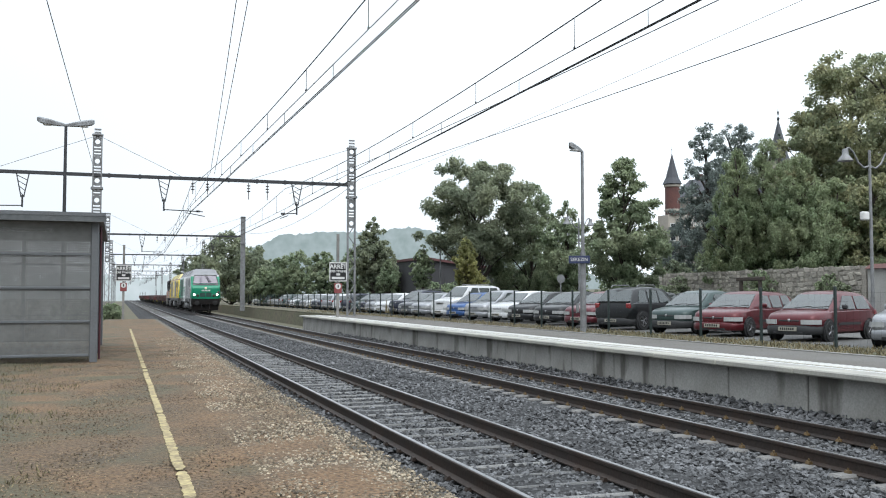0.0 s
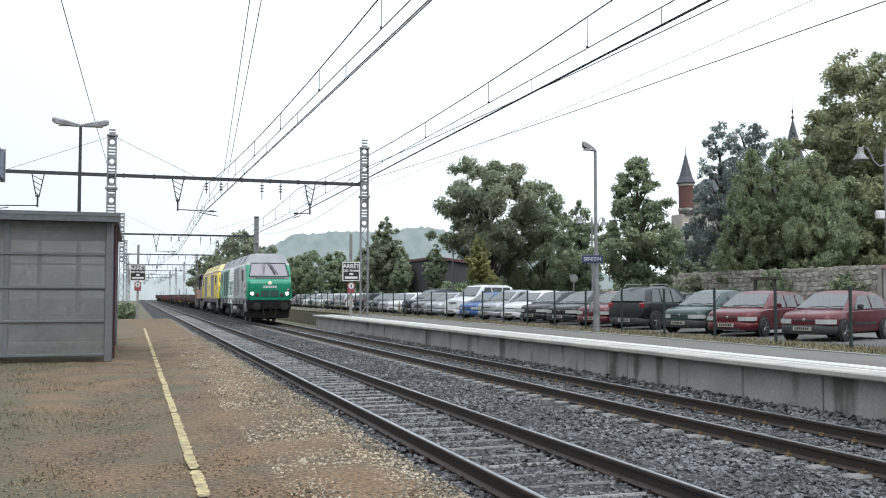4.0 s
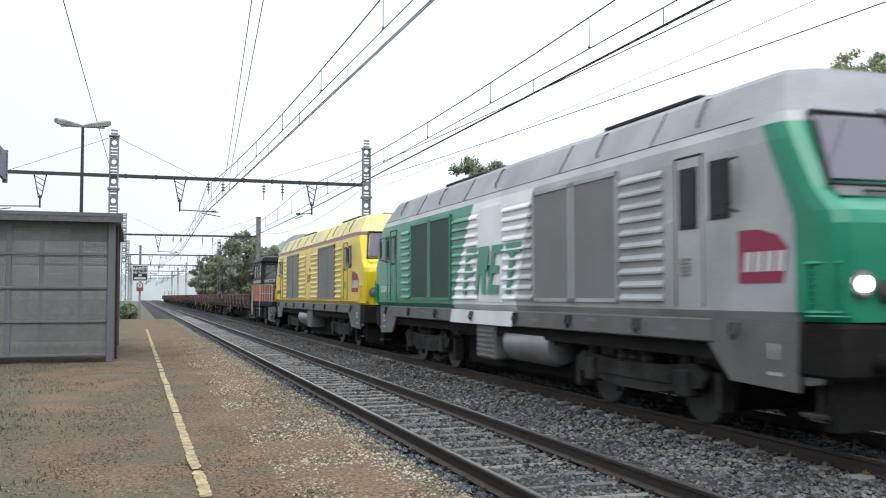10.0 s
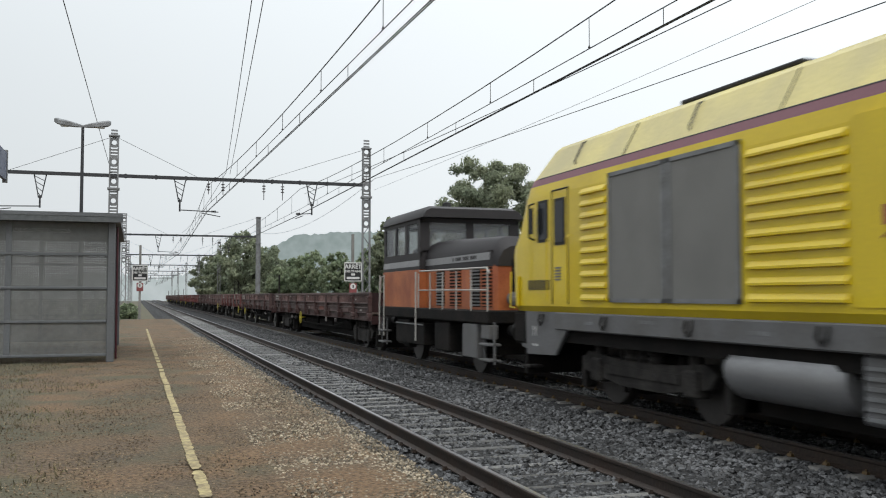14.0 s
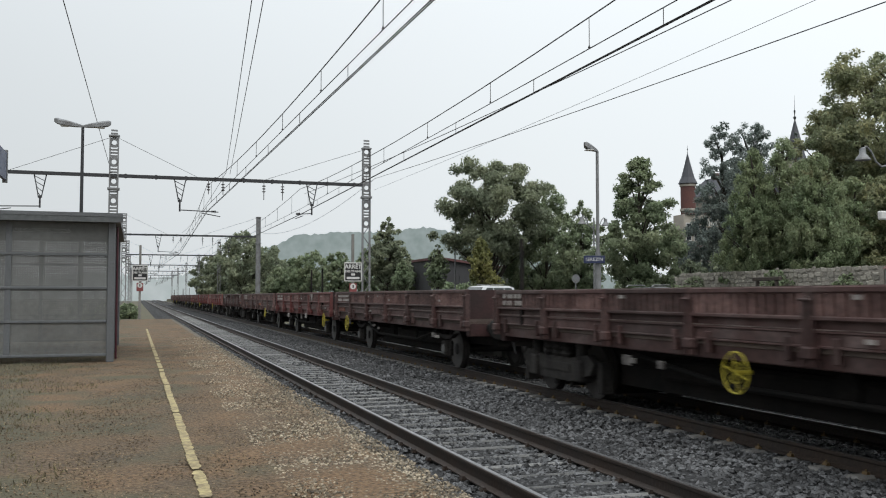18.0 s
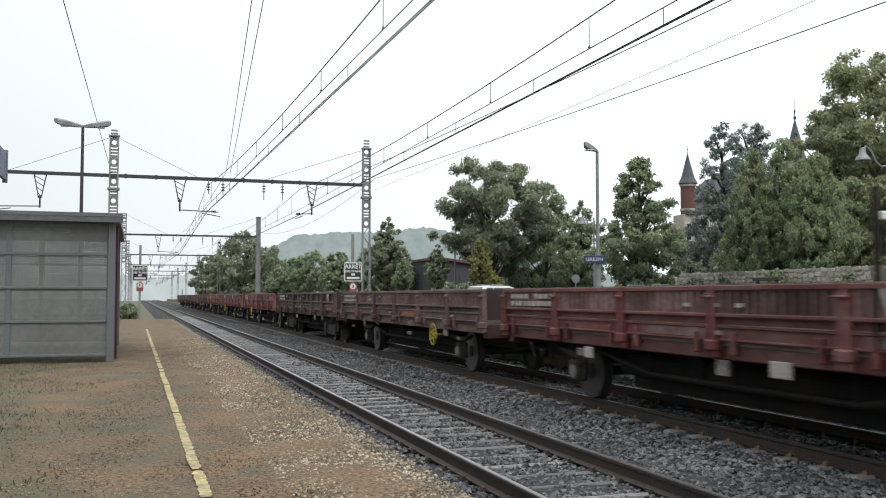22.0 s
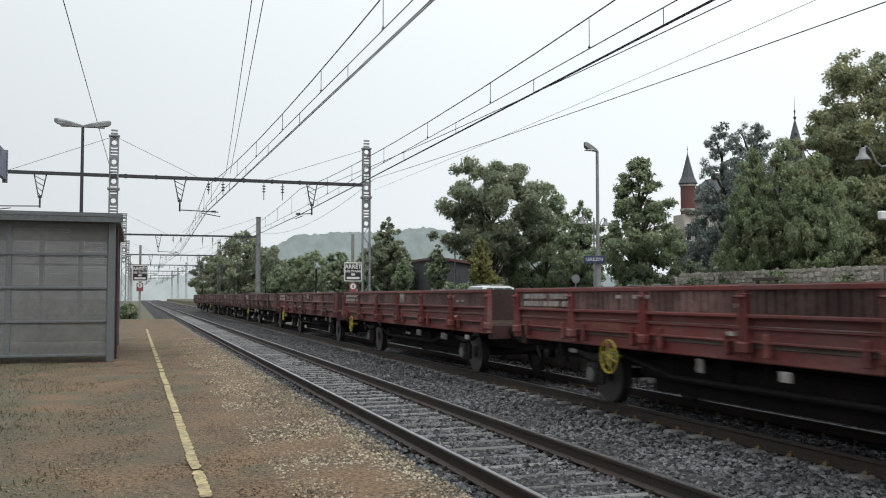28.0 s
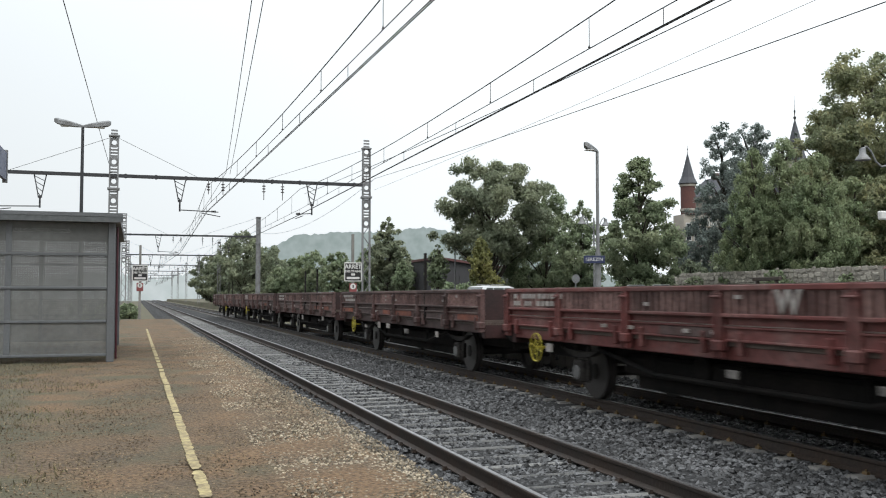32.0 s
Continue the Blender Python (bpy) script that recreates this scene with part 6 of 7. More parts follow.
part("loudspeaker", Shape().slab(-0.42, -0.12, -0.1, 0.1, 3.85, 4.15, 0.04), M_WHITE, L1, "small white box on the pole")
bell_lamp(26.5, 51.0, 0.5, 6.0, 1, turn=20)
bell_lamp(24.4, 70.9, 0.5, 6.0, 1, turn=20)

# name board close by on the near platform
B = thing("platform_name_board", "blue-grey station name board on a post", "sign")
part("post", Shape().rod((-1.66, 10.6, LP), (-1.66, 10.6, 5.2), 0.05, n=10), M_DARKSTEEL, B)
b = part("board", Shape().slab(-1.62, -1.58, 10.2, 12.98, 3.2, 3.57, 0.01), material("faded_blue_sign", (0.1, 0.12, 0.2), 0.5, 0, 0.08, 2, 30, 0), B)
part("board_frame", Shape().box(-1.63, -1.57, 12.98, 13.02, 3.18, 3.6), M_GALV, B)


def stop_sign(x, y, base, zc, label, post_top, post_mat):
    S = thing("railway_sign", label, "sign", "railway stop signs", at=(x, y, 0))
    part("post", Shape().box(-0.07, 0.07, 0.03, 0.12, base, post_top), post_mat, S)
    b = part("board", Shape().slab(-0.47, 0.47, -0.015, 0.015, zc - 0.5, zc + 0.5, 0.01), M_WHITE, S, "white bordered black board")
    part("field", Shape().box(-0.42, 0.42, -0.02, -0.012, zc - 0.45, zc + 0.45), M_BLACK, b)
    text_part("lettering", "ARRÊT", 0.3, M_WHITE, b, pose(0, -0.024, zc + 0.27), bold=0.008)
    text_part("lettering", "DES TRAINS", 0.16, M_WHITE, b, pose(0, -0.024, zc + 0.03), bold=0.006)
    part("word_bars", Shape().box(-0.1, 0.1, -0.026, -0.018, zc - 0.19, zc - 0.08).box(-0.34, 0.34, -0.026, -0.018, zc - 0.38, zc - 0.26), M_WHITE, b)
    p = part("plaque", Shape().slab(-0.2, 0.2, -0.012, 0.02, zc - 1.12, zc - 0.6, 0.01), M_REDPLATE, S, "red plaque with a white disc")
    part("disc", Shape().lathe([(0.01, -0.026), (0.15, -0.024), (0.15, -0.012)], "y", (0, 0, zc - 0.76), 20), M_WHITE, p)
    part("disc_mark", Shape().box(-0.03, 0.03, -0.032, -0.022, zc - 0.84, zc - 0.68), M_BLACK, p)


M_REDPLATE = material("faded_red_plate", (0.3, 0.07, 0.07), 0.6, 0, 0.12, 3, 30, 0)
stop_sign(10.9, 48.2, 0.62, 3.0, "black and white railway stop board on a platform post", 5.0, M_CONCRETE)
stop_sign(0.28, 61.0, -0.1, 3.15, "weathered railway stop board on a concrete post", 4.9, M_CONCRETE)

# round traffic sign seen from behind in the car park
S = thing("round_sign", "round grey traffic sign on a thin pole", "sign", at=(21.0, 42.4, 0.5))
part("pole", Shape().rod((0, 0, 0), (0, 0, 2.0), 0.03, n=8), M_GALV, S)
part("disc", Shape().lathe([(0.01, -0.015), (0.22, -0.015), (0.22, 0.0), (0.01, 0.0)], "y", (0, 0, 2.1), 20), M_GALV, S)

# ---- fence ----
F = thing("fence", "dark green wire mesh fence with square posts", "fence")
post = Shape().slab(-0.03, 0.03, -0.03, 0.03, 0, 1.42, 0.008).mesh("post", M_FENCE)
s = Shape()
for k in range(7):
    s.box(-0.001, 0.001, 0.05, 2.57, 0.08 + 0.2 * k, 0.082 + 0.2 * k)
for k in range(13):
    s.box(-0.0008, 0.0008, 0.07 + 0.2 * k, 0.0716 + 0.2 * k, 0.06, 1.3)
net = s.mesh("mesh_panel", M_FENCE)
for k in range(-6, 42):
    for me, nm in ((post, "post"), (net, "mesh_panel")):
        ob = new(nm, me)
        ob.parent, ob.location = F, (15.5, 17.26 + 2.62 * k, 0.53)

# ---- parked cars ----
def paint(name, c, metal=0.3):
    return material(name, c, 0.32, metal, 0.04, 1.5, 60, 0.01, coat=0.15)


CARPAINT = {"red": paint("red_car_paint", (0.115, 0.008, 0.014)), "teal": paint("teal_car_paint", (0.035, 0.066, 0.062)), "black": paint("black_car_paint", (0.012, 0.013, 0.015)),
            "maroon": paint("maroon_car_paint", (0.13, 0.02, 0.03)), "white": paint("white_car_paint", (0.7, 0.71, 0.72), 0.0), "silver": paint("silver_car_paint", (0.4, 0.41, 0.43), 0.6),
            "blue": paint("blue_car_paint", (0.04, 0.11, 0.3)), "navy": paint("navy_car_paint", (0.02, 0.025, 0.05)), "grey": paint("grey_car_paint", (0.13, 0.135, 0.145), 0.5)}
M_CARGLASS = glass("car_glass", (0.06, 0.072, 0.072), 0.03, 0.82)
M_TYRE = material("tyre", (0.02, 0.02, 0.021), 0.85, 0, 0.15, 4, 40, 0.1)
M_ALLOY = material("alloy_rim", (0.4, 0.4, 0.41), 0.35, 0.8, 0.08, 3, 30, 0)
M_HEADLAMP = glass("headlamp_glass", (0.36, 0.37, 0.37), 0.08, 1.0)
M_TAILLAMP = material("tail_lamp_red", (0.26, 0.012, 0.016), 0.2, 0, 0.05, 3, 30, 0, coat=0.5)
M_PLASTIC = material("dark_bumper_plastic", (0.03, 0.031, 0.033), 0.65, 0, 0.1, 3, 40, 0.05)
M_PLATE = material("number_plate", (0.45, 0.43, 0.36), 0.5, 0, 0.1, 3, 30, 0)


def car(paint_name, L, W, H, kind="hatch", label="", plastic=True):
    """Nose towards -y, standing on z = 0, middle of the length at the origin."""
    C = thing("car", label, "car", "parked cars")
    P = CARPAINT[paint_name]
    hw, h = W / 2, L / 2
    belt, sill = H * 0.62, 0.2
    hood = H * 0.60
    if kind == "van":
        st = [(-h, 0.80, 0.42, 0.55), (-h + 0.12, 0.94, 0.3, hood * 0.86), (-h + 0.75, 1.0, 0.24, hood * 0.98), (-h + 1.15, 1.0, 0.2, hood * 1.04), (h - 0.3, 1.0, 0.2, belt), (h, 0.95, 0.3, belt)]
        roof = [(-h + 1.05, belt), (-h + 1.75, H - 0.05), (-h + 2.4, H), (h - 0.4, H), (h - 0.05, H - 0.1), (h, belt)]
    elif kind == "suv":
        st = [(-h, 0.82, 0.48, 0.7), (-h + 0.15, 0.94, 0.36, hood * 0.92), (-h + 0.9, 1.0, 0.28, hood), (-h + 1.25, 1.0, 0.26, belt), (h - 0.4, 1.0, 0.26, belt * 1.05), (h - 0.1, 0.95, 0.36, belt * 1.02), (h, 0.86, 0.45, belt * 0.8)]
        roof = [(-h + 1.15, belt), (-h + 1.9, H - 0.06), (-h + 2.4, H), (h - 1.0, H - 0.03), (h - 0.45, H - 0.12), (h - 0.08, belt * 1.04)]
    else:
        st = [(-h, 0.6, 0.32, hood * 0.7), (-h + 0.05, 0.77, 0.27, hood * 0.82), (-h + 0.14, 0.88, 0.24, hood * 0.88), (-h + 0.3, 0.95, 0.21, hood * 0.93), (-h + 0.6, 0.985, 0.2, hood * 0.98), (-h + 0.95, 1.0, 0.19, belt), (0.0, 1.01, 0.19, belt * 1.02), (h - 0.6, 1.0, 0.19, belt * 1.04), (h - 0.2, 0.94, 0.26, belt * 1.02), (h - 0.05, 0.84, 0.32, belt * 0.9), (h, 0.7, 0.36, belt * 0.72)]
        roof = [(-h + 0.82, belt), (-h + 1.25, belt + (H - belt) * 0.44), (-h + 1.62, H - 0.07), (-h + 1.85, H - 0.02), (-h + 2.3, H), (h - 0.95, H - 0.025), (h - 0.6, H - 0.08), (h - 0.4, H - 0.16), (h - 0.1, belt)]
    s = Shape()
    rings = []
    for y, w, z0, z1 in st:
        w *= hw
        mid = z0 + (z1 - z0) * 0.55
        ring = [(-w * 0.82, y, z0), (-w * 0.96, y, z0 + 0.07), (-w, y, mid), (-w * 0.965, y, z1 - 0.06), (-w * 0.88, y, z1), (-w * 0.4, y, z1 + 0.02)]
        rings.append(ring + [(-x, yy, z) for x, yy, z in reversed(ring)])
    s.loft(rings)
    # greenhouse, narrowing upwards and towards both ends
    g = []
    for y, z in roof:
        t = (z - belt) / max(H - belt, 0.01)
        wb, wt = hw * 0.93, hw * (0.92 - 0.2 * max(t, 0))
        ring = [(-wb, y, belt - 0.06), (-(wb * 0.55 + wt * 0.45), y, (belt - 0.06) * 0.5 + z * 0.5), (-wt, y, z - 0.05), (-wt * 0.93, y, z - 0.015), (-wt * 0.7, y, z + 0.005), (0, y, z + 0.02)]
        g.append(ring + [(-x, yy, zz) for x, yy, zz in reversed(ring[:-1])])
    s.loft(g)
    part("body", s, P, C, smooth=40)
    # windscreen and rear window
    (ya, za), (yb, zb) = roof[0], roof[2 if kind == "hatch" else 1]
    e = 0.012
    wa, wb = hw * 0.84, hw * 0.66
    k = lambda t: (ya + (yb - ya) * t - e, za + (zb - za) * t + e)
    (y0, z0), (y1, z1) = k(0.06), k(0.93)
    s = Shape().loft([[(-wa, y0, z0), (wa, y0, z0), (wb, y1, z1), (-wb, y1, z1)], [(-wa, y0 + 0.03, z0 - 0.03), (wa, y0 + 0.03, z0 - 0.03), (wb, y1 + 0.03, z1 - 0.03), (-wb, y1 + 0.03, z1 - 0.03)]])
    part("windscreen", s, M_CARGLASS, C)
    s = Shape()
    for x in (-0.35, 0.25):
        s.rod((x * hw, y0 - 0.01, z0 + 0.02), (x * hw + 0.5, y0 - 0.0, z0 + 0.06), 0.012, n=5)
    part("wiper", s, M_BLACK, C)
    (yc, zc), (yd, zd) = roof[-2], roof[-1]
    s = Shape().loft([[(-wb, yc + e, zc), (wb, yc + e, zc), (wa, yd + e, zd + 0.03), (-wa, yd + e, zd + 0.03)], [(-wb, yc - 0.03, zc), (wb, yc - 0.03, zc), (wa, yd - 0.03, zd + 0.03), (-wa, yd - 0.03, zd + 0.03)]])
    part("rear_window", s, M_CARGLASS, C)
    # side windows
    n = 3 if L > 3.9 or kind != "hatch" else 2
    ys, ye = roof[2 if kind == "hatch" else 1][0] - 0.18, roof[-2][0]
    for sg in (-1, 1):
        for i in range(n):
            a, b = ys + (ye - ys) * i / n + 0.05, ys + (ye - ys) * (i + 1) / n - 0.04
            zt = H - 0.13
            xb, xt = hw * 0.94, hw * 0.775
            a1 = a + (0.32 if i == 0 else 0)
            b1 = b - (0.22 if i == n - 1 else 0)
            q = [(sg * xb, a - (0.12 if i == 0 else 0), belt + 0.02), (sg * xb, b, belt + 0.02), (sg * xt, b1, zt), (sg * xt, a1, zt)]
            s = Shape().loft([q, [(x - sg * 0.06, y, z) for x, y, z in q]])
            part("side_window", s, M_CARGLASS, C)
        s = Shape().slab(sg * (hw + 0.07) - 0.08, sg * (hw + 0.07) + 0.08, ys - 0.05, ys + 0.06, belt + 0.02, belt + 0.15, 0.03)
        part("wing_mirror", s, M_PLASTIC if plastic else P, C)
        part("side_moulding", Shape().box(min(sg * hw, sg * (hw + 0.012)), max(sg * hw, sg * (hw + 0.012)), -h + 1.2, h - 1.2, belt * 0.52, belt * 0.6), M_PLASTIC, C)
        for yy in (-h + 0.68, h - 0.66):
            rad = 0.285 if kind != "suv" else 0.34
            # black disc paints the shaded gap round the wheel, as the body is uncut
            arch = Shape().lathe([(rad + 0.05, -0.01), (rad + 0.05, 0.012), (rad * 0.6, 0.013)], "x", (sg * hw - (0.012 if sg > 0 else 0.0), yy, rad), 20)
            part("wheel_arch", arch, M_BLACK, C)
            w = part("wheel", Shape().lathe([(rad * 0.6, -0.1), (rad * 0.93, -0.1), (rad, -0.06), (rad, 0.06), (rad * 0.93, 0.1), (rad * 0.6, 0.1)], "x", (sg * (hw - 0.06), yy, rad), 20), M_TYRE, C, smooth=30)
            s = Shape().lathe([(0.03, sg * 0.085), (rad * 0.5, sg * 0.075), (rad * 0.63, sg * 0.1)], "x", (sg * (hw - 0.06), yy, rad), 20)
            for i in range(5):
                a = 2 * math.pi * i / 5
                s.rod((sg * (hw + 0.025), yy, rad), (sg * (hw + 0.025), yy + rad * 0.55 * math.cos(a), rad + rad * 0.55 * math.sin(a)), 0.025, n=5)
            part("rim", s, M_ALLOY, w)
        # lamps
        (y0, w0, _, z1) = st[0]
        zl = st[0][3] - 0.115
        s = Shape().prism([(sg * hw * u, v) for u, v in ((0.44, -h - 0.03), (0.64, -h - 0.02), (0.82, -h + 0.03), (0.925, -h + 0.12), (0.975, -h + 0.3), (0.85, -h + 0.32), (0.44, -h + 0.14))], "z", zl + 0.01, zl + 0.135)
        part("headlight", s, M_HEADLAMP, C, "clear headlight")
        s = Shape().slab(sg * hw * 0.8 - 0.1, sg * hw * 0.8 + 0.1, h - 0.2, h - 0.01, belt * 0.8, belt * 1.0, 0.03)
        part("tail_light", s, M_TAILLAMP, C, "red tail light")
    BM = M_PLASTIC if plastic else P
    for sg in (-1, 1):
        rings = []
        for z, f in ((0.19, 0.95), (0.24, 1.0), (0.39, 1.0), (0.44, 0.95)):
            arc = [(0.985, -0.55), (0.96, -0.28), (0.86, -0.08), (0.66, 0.03), (0.35, 0.075), (0.0, 0.085)]
            half = [(-u * hw * f, sg * (h + v - (1 - f) * 0.6), z) for u, v in arc]
            rings.append(half + [(-x_, y_, z_) for x_, y_, z_ in reversed(half[:-1])])
        part("bumper", Shape().loft(rings), BM, C, smooth=50)
        part("lower_intake", Shape().slab(-0.42, 0.42, sg * (h + 0.06) - 0.02, sg * (h + 0.06) + 0.03, 0.2, 0.27, 0.01), M_BLACK, C)
        s = Shape().box(-0.26, 0.26, sg * (h + 0.09) - 0.01, sg * (h + 0.09) + 0.01, 0.29, 0.4)
        p = part("number_plate", s, M_PLATE, C)
        s = Shape()
        for i in range(7):
            s.box(-0.21 + 0.06 * i, -0.175 + 0.06 * i, sg * (h + 0.102) - 0.004, sg * (h + 0.102) + 0.004, 0.315, 0.38)
        tagged(part("plate_bar", s, M_BLACK, p), kind="stuff")
    part("grille", Shape().slab(-0.3, 0.3, -h - 0.012, -h + 0.1, st[1][3] - 0.13, st[1][3] - 0.09, 0.01), M_PLASTIC, C)
    part("badge", Shape().slab(-0.04, 0.04, -h - 0.02, -h + 0.06, st[1][3] - 0.14, st[1][3] - 0.06, 0.02), M_ALLOY, C)
    if kind in ("van", "suv"):
        for sg in (-1, 1):
            s = Shape().tube([(sg * hw * 0.66, -h + 2.3, H), (sg * hw * 0.66, -h + 2.4, H + 0.07), (sg * hw * 0.66, h - 0.8, H + 0.06), (sg * hw * 0.66, h - 0.7, H - 0.02)], 0.02, 6)
            part("roof_rail", s, M_GALV, C)
    return C


CZ = 0.502
ROW = [(17.1, "silver", 4.0, 1.68, 1.42, "hatch", 0, False, "silver hatchback with pale bumper beside the fence"), (20.9, "red", 3.7, 1.6, 1.37, "hatch", 0, True, "dark red hatchback with black bumper"),
       (24.15, "red", 4.0, 1.68, 1.38, "hatch", 2, False, "dark red hatchback with a red bumper"), (26.5, "teal", 3.43, 1.63, 1.42, "hatch", -2, True, "small dark teal rounded hatchback"),
       (30.1, "black", 4.13, 1.76, 1.57, "suv", 180, True, "black crossover parked tail to the fence"), (32.9, "maroon", 4.1, 1.72, 1.43, "hatch", 0, False, "maroon hatchback parked behind the fence"),
       (35.9, "black", 4.2, 1.74, 1.42, "hatch", 2, False, "black hatchback with a slim grille"), (38.9, "black", 4.0, 1.7, 1.42, "hatch", 0, False, "black hatchback parked behind the fence"),
       (41.4, "white", 3.9, 1.7, 1.47, "hatch", -2, False, "white hatchback parked behind the fence"), (44.1, "silver", 3.75, 1.69, 1.52, "hatch", 0, False, "silver tall hatchback parked behind the fence"),
       (47.2, "blue", 3.8, 1.66, 1.42, "hatch", 0, False, "bright blue hatchback parked behind the fence"), (50.2, "white", 4.2, 1.8, 1.83, "van", 0, False, "white high-roofed van with roof rails"),
       (53.2, "silver", 3.9, 1.68, 1.42, "hatch", 0, False, "silver hatchback parked behind the fence"), (55.9, "grey", 4.1, 1.7, 1.43, "hatch", 2, False, "dark grey hatchback parked behind the fence"),
       (58.8, "navy", 4.3, 1.75, 1.62, "suv", 0, False, "dark navy tall car with roof rails"), (61.8, "white", 3.9, 1.68, 1.42, "hatch", 0, False, "white hatchback parked behind the fence")]
first = {}
rc = random.Random(12)
y = 64.5
while y < 126:
    c = rc.choice(("white", "silver", "silver", "grey", "white", "navy", "teal", "silver"))
    ROW.append((y, c, 3.9, 1.68, 1.42, "hatch", rc.choice((0, 2, -2, 180)), False, c + " hatchback parked along the fence"))
    y += 2.65


def put_car(x, y, spec):
    _, c, L, W, H, kind, turn, pl, label = spec
    slant = radians(22)
    m = pose(x + math.cos(slant) * L / 2, y + math.sin(slant) * L / 2, CZ, 0, 0, -68 + turn)
    key = (c, L, W, H, kind, pl, label)
    if key in first:
        copy_thing(first[key], m)
    else:
        first[key] = car(c, L, W, H, kind, label, pl)
        first[key].matrix_basis = m


for spec in ROW:
    put_car(17.0 + rc.uniform(-0.15, 0.25), spec[0], spec)
for k, (y, c) in enumerate(((18.5, "white"), (22.0, "white"), (27.3, "red"), (32.5, "grey"), (35.4, "black"), (39.0, "silver"), (44.8, "white"), (49.5, "grey"), (54.0, "silver"))):
    kind = "van" if k == 1 else "hatch"
    spec = (y, c, 4.2 if kind == "van" else 3.9, 1.68, 1.7 if kind == "van" else 1.42, kind, 180, False, c + (" van with roof rails parked" if kind == "van" else " hatchback parked in the second row"))
    put_car(23.3, y, spec)

# ---- trees, hill, buildings ----
PROFILES = {"round": lambda t: math.sin(math.pi * (0.1 + 0.84 * t)) ** 0.6, "oak": lambda t: min(1.0, 0.55 + 1.5 * t) * (1 - max(0.0, t - 0.45) / 0.62) ** 0.45 if t < 1 else 0.2,
            "cone": lambda t: 0.04 + 0.96 * (1 - t) ** 0.6, "oval": lambda t: min(1.0, 0.5 + 1.4 * t) if t < 0.4 else (1 - (t - 0.4) / 0.62) ** 0.7,
            "skirt": lambda t: min(1.0, 0.8 + 0.8 * t) * (1 - max(0.0, t - 0.2) / 0.84) ** 0.6}


def crown_mesh(name, mat, height, radius, low, n, size, seed, shape, hang=0.0):
    """Leaf clumps over an uneven crown outline; every leaf is a small bent lozenge of its own."""
    r, g = random.Random(seed), np.random.default_rng(seed)
    prof, crown = PROFILES[shape], height - low
    cr0 = radius * (0.095 if shape == "cone" else 0.115 if hang > 0.5 else 0.15)
    clumps = int(min(560, max(26, 5.2 * radius * crown / (cr0 * cr0 * 3.1))))
    mids, rads = [], []
    while len(mids) < clumps:
        t = r.random()
        if r.random() > prof(t) + 0.08:
            continue
        ang = r.uniform(0, 6.2832)
        bump = 1 + 0.24 * noise.noise((math.cos(ang) * 1.3 + seed, math.sin(ang) * 1.3, t * 2.6)) + 0.18 * noise.noise((math.cos(ang) * 4 + seed, math.sin(ang) * 4, t * 7))
        if noise.noise((math.cos(ang) * 2.2, math.sin(ang) * 2.2 + seed, t * 5)) > 0.6:
            continue
        tier = 0.82 + 0.18 * math.sin(t * crown * 5.5) if shape == "cone" else 1.0
        d = radius * prof(t) * bump * tier * (r.uniform(0.5, 0.94) if r.random() < 0.72 else r.uniform(0.05, 0.55)) * (1.12 if shape == "cone" else 1.0)
        mids.append((d * math.cos(ang), d * math.sin(ang), low + crown * (0.03 + 0.93 * t)))
        rads.append(cr0 * r.uniform(0.6, 1.3) * (0.55 + 0.45 * prof(t)))
    mids, rads = np.array(mids), np.array(rads)
    pick = g.choice(clumps, n, p=rads ** 2 / (rads ** 2).sum())
    d = g.normal(size=(n, 3))
    d /= np.linalg.norm(d, axis=1)[:, None]
    p = mids[pick] + d * (rads[pick] * g.random(n) ** 0.45 * g.uniform(0.8, 1.25, n))[:, None] * np.array([1, 1, 0.8 + 0.5 * hang])
    p[:, 2] = np.maximum(p[:, 2], 0.06)
    out = p - np.array([0, 0, low + 0.4 * crown])
    out /= np.linalg.norm(out, axis=1)[:, None] + 1e-6
    soft = 0.5 * d + 0.55 * out + np.array([0, 0, 0.3]) + 0.28 * g.normal(size=(n, 3))
    soft /= np.linalg.norm(soft, axis=1)[:, None]
    face = soft + 0.8 * g.normal(size=(n, 3))
    face /= np.linalg.norm(face, axis=1)[:, None]
    u = np.cross(face, g.normal(size=(n, 3)) + np.array([0, 0, 3.0 * hang]))
    u /= np.linalg.norm(u, axis=1)[:, None]
    v = np.cross(face, u)
    if hang:
        u, v = v, u
    la = size * g.uniform(0.55, 1.3, n)[:, None]
    lb = la * g.uniform(0.42, 0.75, n)[:, None]
    quad = np.stack([p - u * la, p - v * lb + face * la * 0.2, p + u * la, p + v * lb + face * la * 0.2], 1)
    flip = (np.cross(quad[:, 1] - quad[:, 0], quad[:, 2] - quad[:, 0]) * soft).sum(1) < 0
    quad[flip] = quad[flip][:, ::-1]
    me = bpy.data.meshes.new(name)
    me.vertices.add(4 * n)
    me.vertices.foreach_set("co", quad.astype(np.float32).ravel())
    me.loops.add(4 * n)
    me.loops.foreach_set("vertex_index", np.arange(4 * n, dtype=np.int32))
    me.polygons.add(n)
    me.polygons.foreach_set("loop_start", np.arange(0, 4 * n, 4, dtype=np.int32))
    me.polygons.foreach_set("use_smooth", np.ones(n, dtype=bool))
    me.update(calc_edges=True)
    me.normals_split_custom_set_from_vertices(np.repeat(soft, 4, 0).tolist())
    me.materials.append(mat)
    return me, mids


